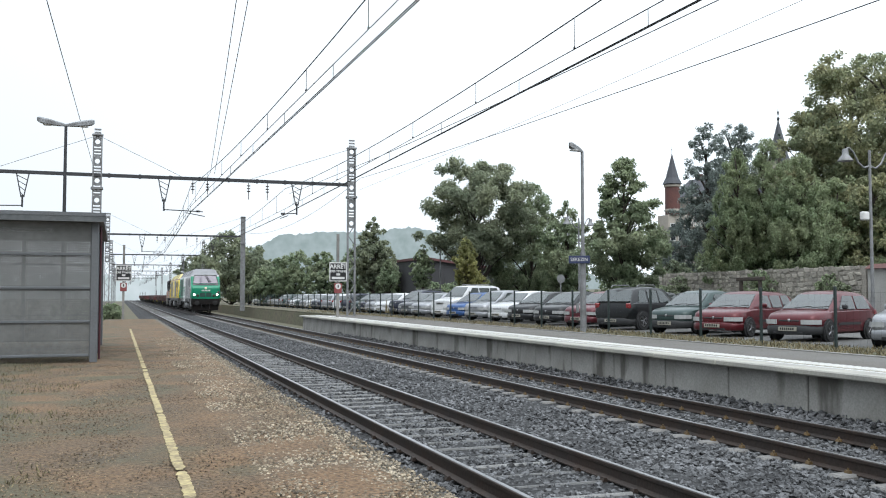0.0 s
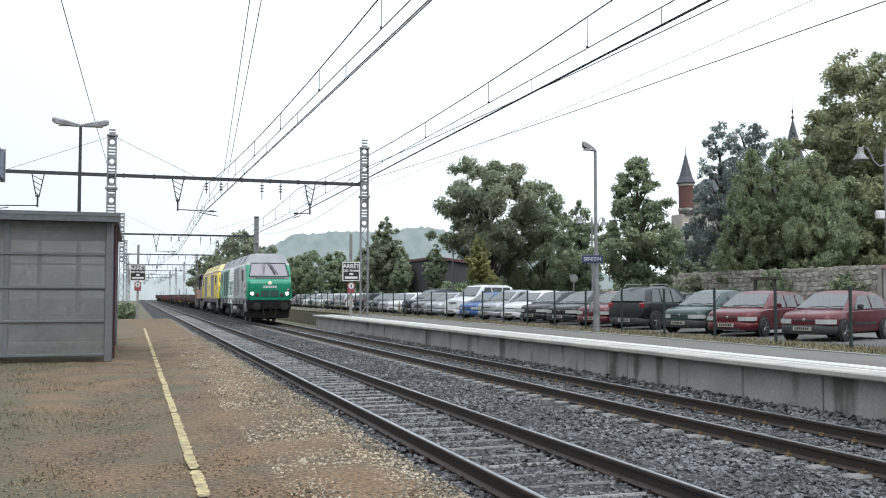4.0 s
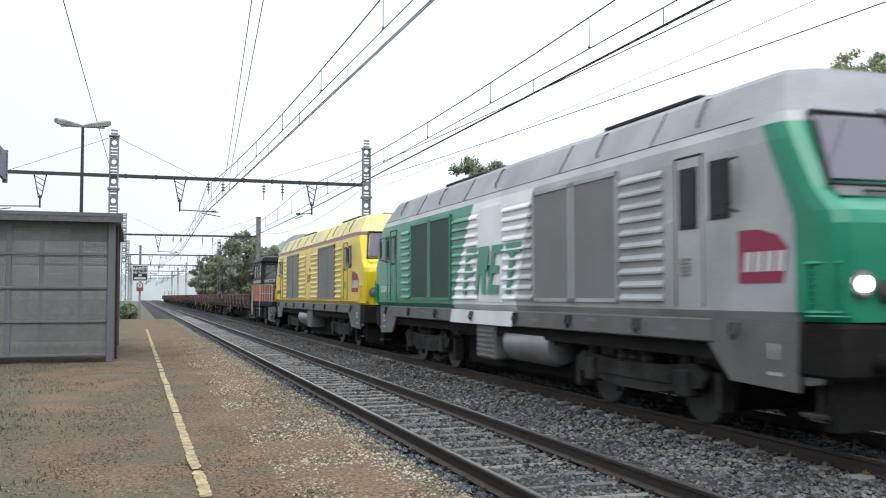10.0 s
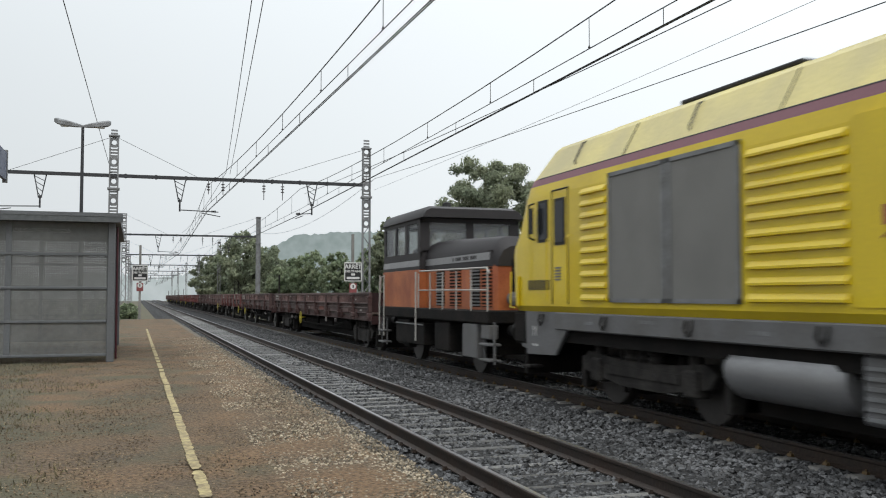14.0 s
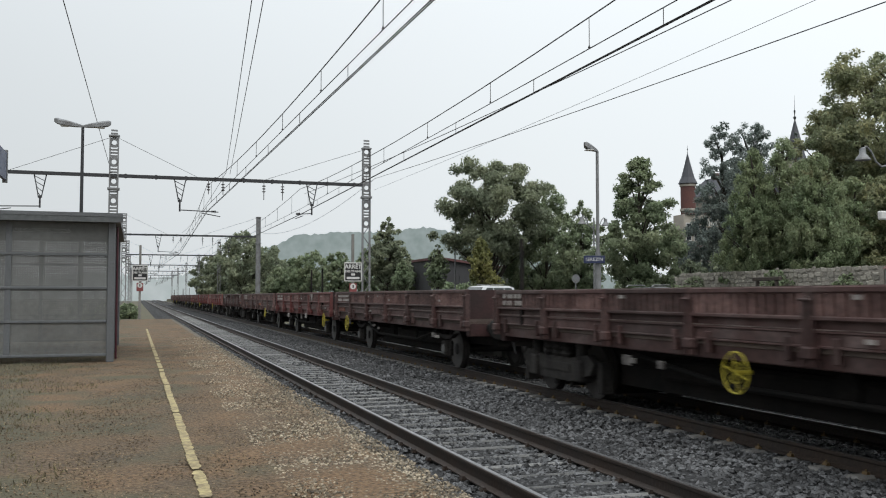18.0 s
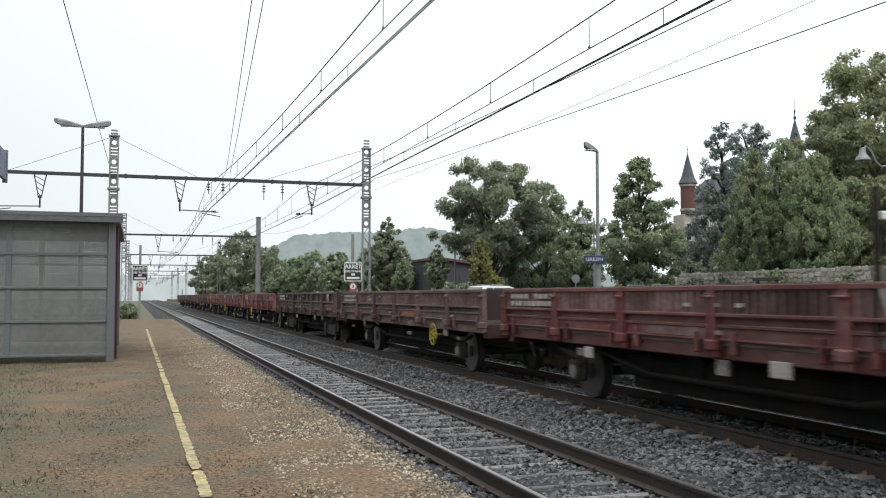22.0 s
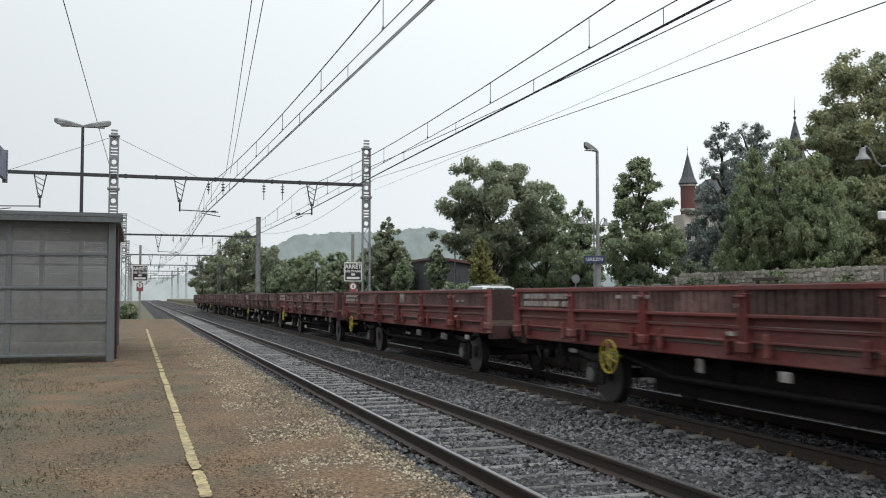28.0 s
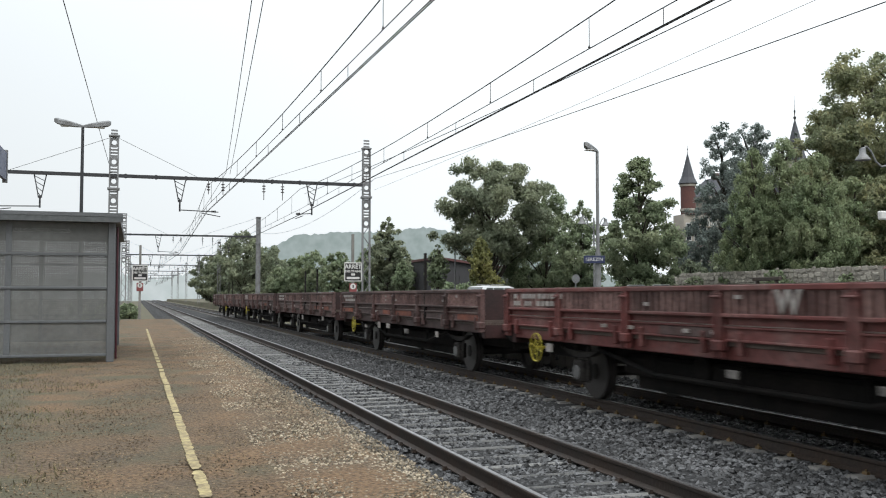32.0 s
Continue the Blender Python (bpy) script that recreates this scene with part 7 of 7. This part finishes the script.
def tree(name, x, y, z, height, radius, low, mat, label, n=5000, size=0.1, seed=1, shape="round", category="tree", hang=0.0, forked=False):
    """Tapered trunk, limbs and a crown of leaf clumps. low: height where the crown begins."""
    r = random.Random(seed)
    T = thing(name, label, category, at=(x, y, z))
    tr = max(0.07, height * 0.02)
    s = Shape()
    lean = (r.uniform(-0.3, 0.3), r.uniform(-0.3, 0.3))
    spine = lambda q: Vector((lean[0] * q * q, lean[1] * q * q, height * 0.84 * q))
    rings = []
    for q, k in ((0, 1.5), (0.06, 1.1), (0.15, 0.95), (0.3, 0.8), (0.5, 0.55), (0.75, 0.3), (1, 0.08)):
        c = spine(q)
        rings.append([(c.x + tr * k * math.cos(a) * r.uniform(0.88, 1.12), c.y + tr * k * math.sin(a) * r.uniform(0.88, 1.12), c.z) for a in [2 * math.pi * i / 10 for i in range(10)]])
    s.loft(rings)
    me, mids = crown_mesh("crown", mat, height, radius, low, n, size, seed, shape, hang)
    if forked:
        for e in (-1, 1):
            a, b = spine(0.16), Vector((e * radius * 0.32, -0.5, low + 1.4))
            s.rod(a, a.lerp(b, 0.5) + Vector((e * 0.15, 0, -0.1)), tr * 0.75, tr * 0.6, 8).rod(a.lerp(b, 0.5) + Vector((e * 0.15, 0, -0.1)), b + Vector((0, 0, 1.6)), tr * 0.6, tr * 0.2, 8)
    for c in mids[:: max(1, len(mids) // 34)]:
        if c[2] > low * 0.8:
            q = max(low * 0.6, c[2] - 0.9 * math.hypot(c[0], c[1]) - 0.4) / (height * 0.84)
            a = spine(min(q, 0.95))
            m = a.lerp(Vector(c), 0.55) + Vector((0, 0, 0.2))
            s.rod(a, m, tr * 0.34, tr * 0.2, 6).rod(m, c, tr * 0.2, tr * 0.05, 5)
    part("trunk", s, M_TRUNK, T, smooth=50)
    part("crown", me, None, T)
    return T


# around the car park
tree("oak_tree", 26.0, 67.1, 0.6, 11.9, 5.2, 3.5, M_LEAF, "broad dark green oak with a dense uneven crown", 52000, 0.115, 3, "oak", forked=True)
tree("ash_tree", 30.9, 67.4, 0.6, 10.3, 3.9, 0.5, M_LEAF2, "dense rounded green ash beside the oak", 56000, 0.09, 21, "skirt", hang=0.6)
tree("ash_tree", 30.6, 60.9, 0.6, 8.2, 2.4, 0.8, M_LEAF2, "green tree partly behind the lamp post", 22000, 0.1, 5, "oval", hang=0.4)
tree("maple_tree", 24.1, 41.5, 0.6, 8.3, 2.6, 1.0, M_LEAF2, "green maple with an irregular pointed crown", 36000, 0.085, 4, "oval")
tree("fir_tree", 34.6, 49.4, 0.6, 12.4, 3.4, 0.5, M_LEAF_DARK, "tall dark bluish fir", 64000, 0.07, 5, "cone", hang=0.3)
tree("cedar_tree", 38.2, 51.5, 0.6, 12.8, 2.3, 1.5, M_LEAF_DARK, "tall dark cedar with a flat top", 30000, 0.085, 6, "oak", hang=0.2)
for k, (x, y, h, rad) in enumerate(((30.3, 40.6, 9.0, 1.9), (31.4, 39.6, 9.4, 2.2), (31.2, 36.9, 8.2, 2.0))):
    tree("birch_tree", x, y, 0.6, h, rad, 1.3, M_LEAF_BIRCH, "feathery green tree before the stone wall", 56000, 0.056, 7 + k, "skirt", hang=0.9)
tree("cypress_tree", 43.4, 54.9, 0.8, 12.6, 0.8, 1.0, M_LEAF_DARK, "narrow dark cypress near the villa", 7000, 0.085, 10, "cone")
tree("cypress_tree", 44.3, 54.5, 0.8, 13.0, 0.8, 1.0, M_LEAF_DARK, "narrow dark cypress beside another", 7000, 0.085, 28, "cone")
for k, (x, y, h, rad, n) in enumerate(((40.4, 46.6, 12.8, 3.2, 40000), (41.2, 44.2, 15.9, 4.2, 60000), (41.2, 41.0, 15.2, 4.2, 44000), (43.0, 38.0, 14.0, 3.6, 12000))):
    tree("lime_tree", x, y, 0.8, h, rad, 0.8, M_LEAF_LIME, "very tall dense lime tree with yellowing patches", n, 0.1, 11 + k, "round")
for k, (x, y, h, rad) in enumerate(((34.5, 42.0, 6.4, 2.4), (36.0, 39.8, 7.4, 2.6), (36.6, 37.4, 7.4, 2.6), (37.6, 35.4, 7.2, 2.7), (38.6, 33.0, 7.5, 2.7))):
    tree("lime_tree", x, y, 0.8, h, rad, 0.2, (M_LEAF_LIME, M_LEAF_BIRCH)[k % 2], "dense leafy tree behind the garden wall", 24000, 0.09, 160 + k, "round")
tree("pine_tree", 22.1, 83.1, 0.5, 8.7, 2.3, 1.6, M_LEAF, "dark pine with ragged crown", 16000, 0.13, 17, "oval")
tree("ash_tree", 22.6, 92.3, 0.5, 6.6, 2.0, 0.8, M_LEAF2, "bushy green tree beside the fence", 9000, 0.14, 18, "oval")
tree("young_tree", 22.1, 68.5, 0.6, 5.2, 1.1, 1.7, M_LEAF2, "young green tree beside the car park", 3500, 0.1, 22, "oval")
tree("young_tree", 21.1, 56.2, 0.6, 5.1, 1.0, 1.7, M_LEAF_YEL, "young tree with yellowing leaves", 4500, 0.09, 23, "oval")
tree("young_tree", 22.4, 57.5, 0.6, 2.9, 0.9, 1.2, M_LEAF_YEL, "young tree with yellowing leaves", 1800, 0.09, 24, "oval")
tree("young_tree", 21.2, 75.1, 0.6, 4.2, 1.0, 1.4, M_LEAF2, "young green tree beside the car park", 2600, 0.11, 25, "oval")
for k, (x, y, h, rad) in enumerate(((20.2, 113.2, 6.9, 3.5), (22.7, 107.6, 6.4, 2.5), (17.5, 118, 5.0, 2.2), (27.5, 100, 6.0, 2.4), (31, 104, 5.6, 2.4))):
    tree("ash_tree", x, y, 0.5, h, rad, 0.5, M_LEAF2, "bushy green tree along the line", 9000, 0.17, 30 + k, "round")
for k, (x, y, h, rad) in enumerate(((15.6, 139, 11.0, 5.4), (18.8, 143, 9.4, 4.0), (15.0, 168, 9.0, 4.4), (14.8, 196, 9.6, 4.6), (20.5, 131, 6.5, 2.8))):
    tree("lime_tree", x, y, 0.2, h, rad, 0.4, M_LEAF, "dense dark green trackside tree", 13000, 0.22, 40 + k, "round")
# hedges and shrubs
for k in range(26):
    rr = random.Random(60 + k)
    x, y = 31 + rr.uniform(-3, 8), 64 + k * 1.9
    tree("shrub", x, y, 0.5, rr.uniform(1.8, 3.2), rr.uniform(1.2, 1.9), 0.1, rr.choice((M_LEAF, M_LEAF2, M_LEAF)), "leafy shrub at the edge of the car park", 2400, 0.14, 60 + k, category="shrub")
for k in range(12):
    rr = random.Random(90 + k)
    tree("shrub", 33 + rr.uniform(-2.5, 2.5), 34 + k * 2.0, 0.6, rr.uniform(2.4, 3.6), rr.uniform(1.2, 1.8), 0.1, rr.choice((M_LEAF, M_LEAF2)), "leafy shrub behind the stone wall", 5000, 0.09, 90 + k, category="shrub")
for k in range(7):
    rr = random.Random(120 + k)
    tree("shrub", -1.2 + rr.uniform(-2.5, 0.8), 58 + k * 4.0, -0.2, rr.uniform(0.9, 1.8), rr.uniform(0.8, 1.5), 0.05, M_LEAF2, "low weedy bush beside the track", 1500, 0.11, 120 + k, category="shrub")
s = Shape()
rg = random.Random(9)
for k in range(5000):
    x, y = rg.uniform(17, 33), rg.uniform(58, 118)
    h = rg.uniform(0.3, 1.0)
    a = rg.uniform(0, 6.28)
    dx, dy = 0.09 * math.cos(a), 0.09 * math.sin(a)
    s.add([(x - dx, y - dy, 0.6), (x + dx, y + dy, 0.6), (x + rg.uniform(-0.2, 0.2), y, 0.6 + h)], [(0, 1, 2)])
tagged(part("tall_grass", s, M_DRYGRASS), "tall dry straw-coloured grass behind the car park", "grass", "", "stuff")

# distant wooded hill and far woods, their haze painted as a glowing colour
def painted_mist(name, pale, dark, strength, scale):
    """Far woods with the mist put into their glow: tree tops in soft tones."""
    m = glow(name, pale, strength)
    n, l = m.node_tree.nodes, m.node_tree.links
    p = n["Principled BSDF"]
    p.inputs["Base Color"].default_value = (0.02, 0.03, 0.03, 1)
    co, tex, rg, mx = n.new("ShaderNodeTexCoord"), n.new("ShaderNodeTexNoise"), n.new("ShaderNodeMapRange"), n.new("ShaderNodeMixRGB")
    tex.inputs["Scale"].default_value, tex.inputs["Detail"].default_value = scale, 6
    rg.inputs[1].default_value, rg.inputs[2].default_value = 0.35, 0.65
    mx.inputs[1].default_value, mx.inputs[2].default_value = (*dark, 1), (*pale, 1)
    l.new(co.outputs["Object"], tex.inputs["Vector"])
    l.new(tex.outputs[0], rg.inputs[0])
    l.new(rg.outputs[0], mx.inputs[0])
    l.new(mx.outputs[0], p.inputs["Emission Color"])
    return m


M_HILL = painted_mist("painted_mist_hill", (0.42, 0.49, 0.49), (0.3, 0.37, 0.36), 0.95, 0.12)


def ridge(name, x0, x1, y, base, tops, seed, label, mat):
    s = Shape()
    n = 240
    r = random.Random(seed)
    top, bot = [], []
    for i in range(n + 1):
        t = i / n
        k = t * (len(tops) - 1)
        j = min(int(k), len(tops) - 2)
        z = tops[j] + (tops[j + 1] - tops[j]) * (k - j) + noise.noise((t * 40, seed, 0)) * 2.2 + noise.noise((t * 110, seed, 3)) * 1.4
        top.append((x0 + (x1 - x0) * t, y, z))
        bot.append((x0 + (x1 - x0) * t, y, base))
    s.loft([bot, top, [(a, b + 40, c * 0.9) for a, b, c in top]], caps=False, closed=False)
    return structure(name, s, mat, label, "hill")


ridge("hill", 40, 330, 600, -5, [12, 26, 41, 43.5, 44, 48, 44, 40, 30, 22, 15], 4, "distant wooded hill with mist painted into its glow", M_HILL)
M_MIST = painted_mist("painted_mist_woods", (0.66, 0.72, 0.73), (0.56, 0.63, 0.63), 1.0, 0.15)
ridge("far_woods", -70, 34, 419, -3, [9, 10, 11, 9, 10, 12, 11, 9, 10, 12, 14], 9, "far woods with thick mist painted into their glow", M_MIST)

# ---- buildings ----
M_SHEDWALL = material("dark_shed_cladding", (0.06, 0.06, 0.065), 0.7, 0, 0.15, 0.6, 10, 0.1)
M_SHEDROOF = material("red_shed_roof", (0.15, 0.06, 0.06), 0.7, 0, 0.15, 0.6, 10, 0.1)
B = thing("shed_building", "long dark shed with a sloping red roof edge", "building")
part("wall", Shape().prism([(29.6, 0.4), (43.6, 0.4), (43.6, 3.7), (29.6, 5.5)], "y", 91.0, 104.0), M_SHEDWALL, B)
part("roof", Shape().prism([(29.4, 5.5), (43.9, 3.65), (43.9, 3.85), (29.4, 5.75)], "y", 90.6, 104.3), M_SHEDROOF, B, "red metal roof edge")
part("end_trim", Shape().box(29.45, 29.6, 90.8, 91.0, 0.4, 5.6), M_SHEDROOF, B)
for k in range(9):
    part("cladding_batten", Shape().box(30.4 + 1.4 * k, 30.5 + 1.4 * k, 90.95, 91.0, 0.4, 3.8), M_SHEDWALL, B)
s = part("door", Shape().box(35.6, 38.0, 90.94, 91.0, 0.5, 3.0), M_SHEDROOF, B)

M_BRICKRED = material("red_brick", (0.16, 0.07, 0.06), 0.85, 0, 0.2, 1.0, 20, 0.2, second=(0.12, 0.06, 0.055))
M_PALESTONE = material("pale_dressed_stone", (0.5, 0.46, 0.4), 0.85, 0, 0.12, 1.0, 15, 0.15)
M_SLATE = material("slate_roof", (0.07, 0.075, 0.09), 0.6, 0, 0.2, 1.5, 12, 0.2)
V = thing("villa", "old villa of red brick and pale stone with slate spires", "house")
# round corner tower with a pointed roof
tx, ty = 67.6, 104.0
part("front_bay", Shape().slab(66.6, 70.2, 103.5, 106.0, 1.0, 12.2, 0.06), M_PALESTONE, V, "pale stone bay under the turret")
for x in (66.95, 68.1, 69.2):
    for z in (5.4, 8.9):
        w = part("window", Shape().box(x - 0.08, x + 0.72, 103.42, 103.5, z - 0.1, z + 2.2), M_WHITE, V)
        part("pane", Shape().box(x, x + 0.64, 103.39, 103.44, z, z + 2.1), M_DARKGLASS, w)
part("bay_band", Shape().slab(66.5, 70.3, 103.35, 103.5, 8.0, 8.3, 0.03), M_BRICKRED, V)
part("tower_wall", Shape().lathe([(0.95, 12.2), (0.95, 16.0)], "z", (tx, ty, 0), 18), M_BRICKRED, V, "red brick corner turret", smooth=40)
for z in (9.8, 12.6, 15.8):
    part("tower_band", Shape().lathe([(0.95, z), (1.06, z + 0.05), (1.06, z + 0.3), (0.95, z + 0.35)], "z", (tx, ty, 0), 18), M_PALESTONE, V, smooth=30)
part("tower_roof", Shape().lathe([(1.25, 16.2), (0.85, 17.0), (0.42, 18.6), (0.03, 20.2)], "z", (tx, ty, 0), 12), M_SLATE, V, "pointed slate turret roof")
part("finial", Shape().rod((tx, ty, 20.1), (tx, ty, 21.2), 0.04, 0.015, 6).lathe([(0.02, 20.6), (0.1, 20.7), (0.02, 20.8)], "z", (tx, ty, 0), 8), M_DARKSTEEL, V)
part("wall", Shape().box(70.0, 84.0, 104.2, 108.0, 1.0, 14.2), M_PALESTONE, V, "pale stone house wall")
part("brick_panel", Shape().box(70.0, 70.6, 104.14, 104.2, 5.0, 14.0), M_BRICKRED, V)
part("cornice", Shape().slab(69.7, 84.3, 103.8, 108.4, 14.2, 14.7, 0.1), M_PALESTONE, V)
part("roof", Shape().loft([[(69.7, 103.8, 14.7), (84.3, 103.8, 14.7), (84.3, 108.4, 14.7), (69.7, 108.4, 14.7)], [(72, 105.6, 17.2), (82, 105.6, 17.2), (82, 106.6, 17.2), (72, 106.6, 17.2)]]), M_SLATE, V, "steep slate roof")
for k in range(7):
    for z in (5.2, 9.2, 12.0):
        x = 71.0 + 1.9 * k
        w = part("window", Shape().box(x - 0.1, x + 0.95, 104.08, 104.2, z - 0.15, z + 1.75), M_PALESTONE, V)
        part("pane", Shape().box(x, x + 0.85, 104.05, 104.1, z, z + 1.6), M_DARKGLASS, w)
b = part("balcony", Shape().slab(69.6, 72.2, 103.2, 104.2, 10.6, 10.8, 0.03), M_PALESTONE, V, "small white balcony")
for k in range(9):
    part("baluster", Shape().box(69.7 + 0.28 * k, 69.78 + 0.28 * k, 103.25, 103.35, 10.8, 11.7), M_WHITE, b)
part("balcony_rail", Shape().box(69.6, 72.2, 103.2, 103.4, 11.7, 11.85), M_WHITE, b)
part("chimney", Shape().slab(72.6, 73.4, 105.5, 106.3, 15, 18.0, 0.05), M_BRICKRED, V)
# dormer gable with a tall spire
sx, sy = 83.6, 103.0
part("spire", Shape().lathe([(1.5, 19.8), (1.2, 20.6), (0.7, 22.8), (0.05, 25.4)], "z", (sx, sy, 0), 8), M_SLATE, V, "tall slate spire")
part("spire_ball", Shape().lathe([(0.03, 25.2), (0.22, 25.6), (0.03, 25.9), (0.14, 26.5), (0.02, 26.7)], "z", (sx, sy, 0), 10), M_DARKSTEEL, V)
part("finial", Shape().rod((sx, sy, 26.0), (sx, sy, 28.6), 0.04, 0.012, 6), M_DARKSTEEL, V)
part("spire_tower", Shape().lathe([(1.35, 1.0), (1.35, 19.8)], "z", (sx, sy, 0), 8), M_PALESTONE, V)
part("gable", Shape().prism([(82.2, 14.0), (87.5, 14.0), (87.5, 17.0), (85.0, 19.6), (82.2, 17.5)], "y", 103.4, 110), M_PALESTONE, V, "pale stone gable")
part("gable_window", Shape().box(84.2, 85.0, 103.3, 103.42, 15.2, 17.0), M_DARKGLASS, V)

# ivy and bushes hanging over the garden walls
for k in range(7):
    rr = random.Random(200 + k)
    tree("ivy_bush", 28.95 + rr.uniform(-0.5, 0.3), (25.5, 31.4, 32.6, 36.6, 40.2, 43.8, 45.2)[k], 0.5, rr.uniform(1.5, 2.7), rr.uniform(0.6, 1.15), 0.05, rr.choice((M_LEAF2, M_LEAF, M_DRYGRASS)), "ivy and bushes growing over the garden wall", 3500, 0.07, 200 + k, category="shrub")

# ---- garden walls: stones last ----
W = tagged(new("stone_wall"), "old rubble stone garden wall", "wall", "", "structure")
part("wall_core", Shape().box(29.08, 29.4, 30.6, 46.2, 0.45, 2.98), M_MORTAR, W)
rs = random.Random(31)
stone_meshes = []
for k in range(8):
    a, b, c = rs.uniform(0.2, 0.42) / 2, rs.uniform(0.14, 0.26) / 2, 0.06
    s = Shape()
    base = [(-a, -b), (a * rs.uniform(0.7, 1), -b * rs.uniform(0.8, 1)), (a, b * rs.uniform(0.6, 1)), (-a * rs.uniform(0.7, 1), b)]
    s.loft([[(0.0, u, v) for u, v in base], [(-c * 0.7, u, v) for u, v in base], [(-c, u * 0.75, v * 0.7) for u, v in base]])
    stone_meshes.append((s.mesh("stone", M_STONE), 2 * a, 2 * b))
z, n = 0.75, 0
while z < 3.05:
    y = 30.8 + rs.uniform(0, 0.3)
    while y < 46.0:
        me, a, b = rs.choice(stone_meshes)
        if n < 620:
            ob = new("stone", me)
            ob.parent, ob.location = W, (29.1 + rs.uniform(-0.02, 0.03), y + a / 2, z + rs.uniform(-0.04, 0.04))
            ob.rotation_euler, ob.scale = (rs.uniform(-0.15, 0.15), 0, 0), (1, rs.uniform(0.75, 1.2), rs.uniform(0.7, 1.25))
            n += 1
        y += a + rs.uniform(0.015, 0.06)
    z += 0.215
W = tagged(new("rendered_wall"), "pale rendered garden wall with tiled coping", "wall", "", "structure")
part("render_face", Shape().slab(29.05, 29.4, 8.0, 30.5, 0.55, 2.85, 0.02), material("pale_render", (0.55, 0.54, 0.51), 0.9, 0, 0.1, 0.8, 20, 0.15, second=(0.4, 0.39, 0.37)), W)
part("coping", Shape().prism([(28.9, 2.85), (29.55, 2.85), (29.22, 3.05)], "y", 8.0, 30.5), M_BRICKRED, W)

# wooden frame before the stone wall
Fm = thing("timber_rack", "dark wooden frame with a cross beam", "rack", at=(24.3, 31.8, 0.5))
for yy in (-0.6, 0.6):
    part("post", Shape().slab(-0.06, 0.06, yy - 0.06, yy + 0.06, 0, 1.85, 0.01), M_TRUNK, Fm)
part("beam", Shape().slab(-0.08, 0.08, -0.85, 0.85, 1.85, 2.0, 0.02), M_TRUNK, Fm)
part("rail", Shape().slab(-0.04, 0.04, -0.6, 0.6, 1.2, 1.3, 0.01), M_TRUNK, Fm)

# feeder wires beside the portals
wires("feeder_wires", "thin feeder wires hanging between the masts", [
    ((MAST_R + 0.5, G1, 8.3), (MAST_R + 0.6, G1 - GSTEP, 6.78), 0.15), ((MAST_R + 0.5, G1 + GSTEP, 8.3), (MAST_R + 0.5, G1, 8.3), 1.0),
    ((4.5, G1, 8.3), (1.2, G1 - GSTEP, 9.6), 0.1), ((4.7, G1, 8.2), (1.5, G1 - GSTEP, 9.5), 0.1), ((4.5, G1 + GSTEP, 8.2), (4.5, G1, 8.3), 0.4),
    ((-1.37, G1, 8.5), (-1.97, G1 - GSTEP, 8.9), 0.05), ((8.7, G1, 7.3), (11.3, G1 - GSTEP, 7.6), 0.25)], 0.012)
wires("feeder_wires", "very thin wire hanging beside the masts", [((MAST_R + 0.45, G1, 7.65), (MAST_R + 0.5, G1 - GSTEP, 7.65), 0.12)], 0.006)


# ---- movement ----
SPEEDS = [(0, 9.1), (4, 9.1), (6, 8.9), (7.25, 8.7), (9, 8.25), (11, 7.95), (14, 7.75), (20, 7.65), (29, 7.6), (32, 7.3)]


def run_of(t):
    """Metres that the train has rolled since the start."""
    d = 0.0
    for (t0, v0), (t1, v1) in zip(SPEEDS[:-1], SPEEDS[1:]):
        if t <= t0:
            break
        e = min(t, t1)
        ve = v0 + (v1 - v0) * (e - t0) / (t1 - t0)
        d += (v0 + ve) / 2 * (e - t0)
    return d


def motions():
    times = [k * 0.5 for k in range(65)]
    total = run_of(32.0)
    for v, q in TRAIN:
        walk(v, [(t, pose(T2, 106.5 + q - run_of(t), 0)) for t in times])
    # fine steps for the turning wheels
    fine = [k / 15 for k in range(481)]
    runs = [run_of(t) for t in fine]
    for w, y, rad in WHEELS:
        walk(w, [(t, pose(0, y, rad, math.degrees(d / rad))) for t, d in zip(fine, runs)])


motions()
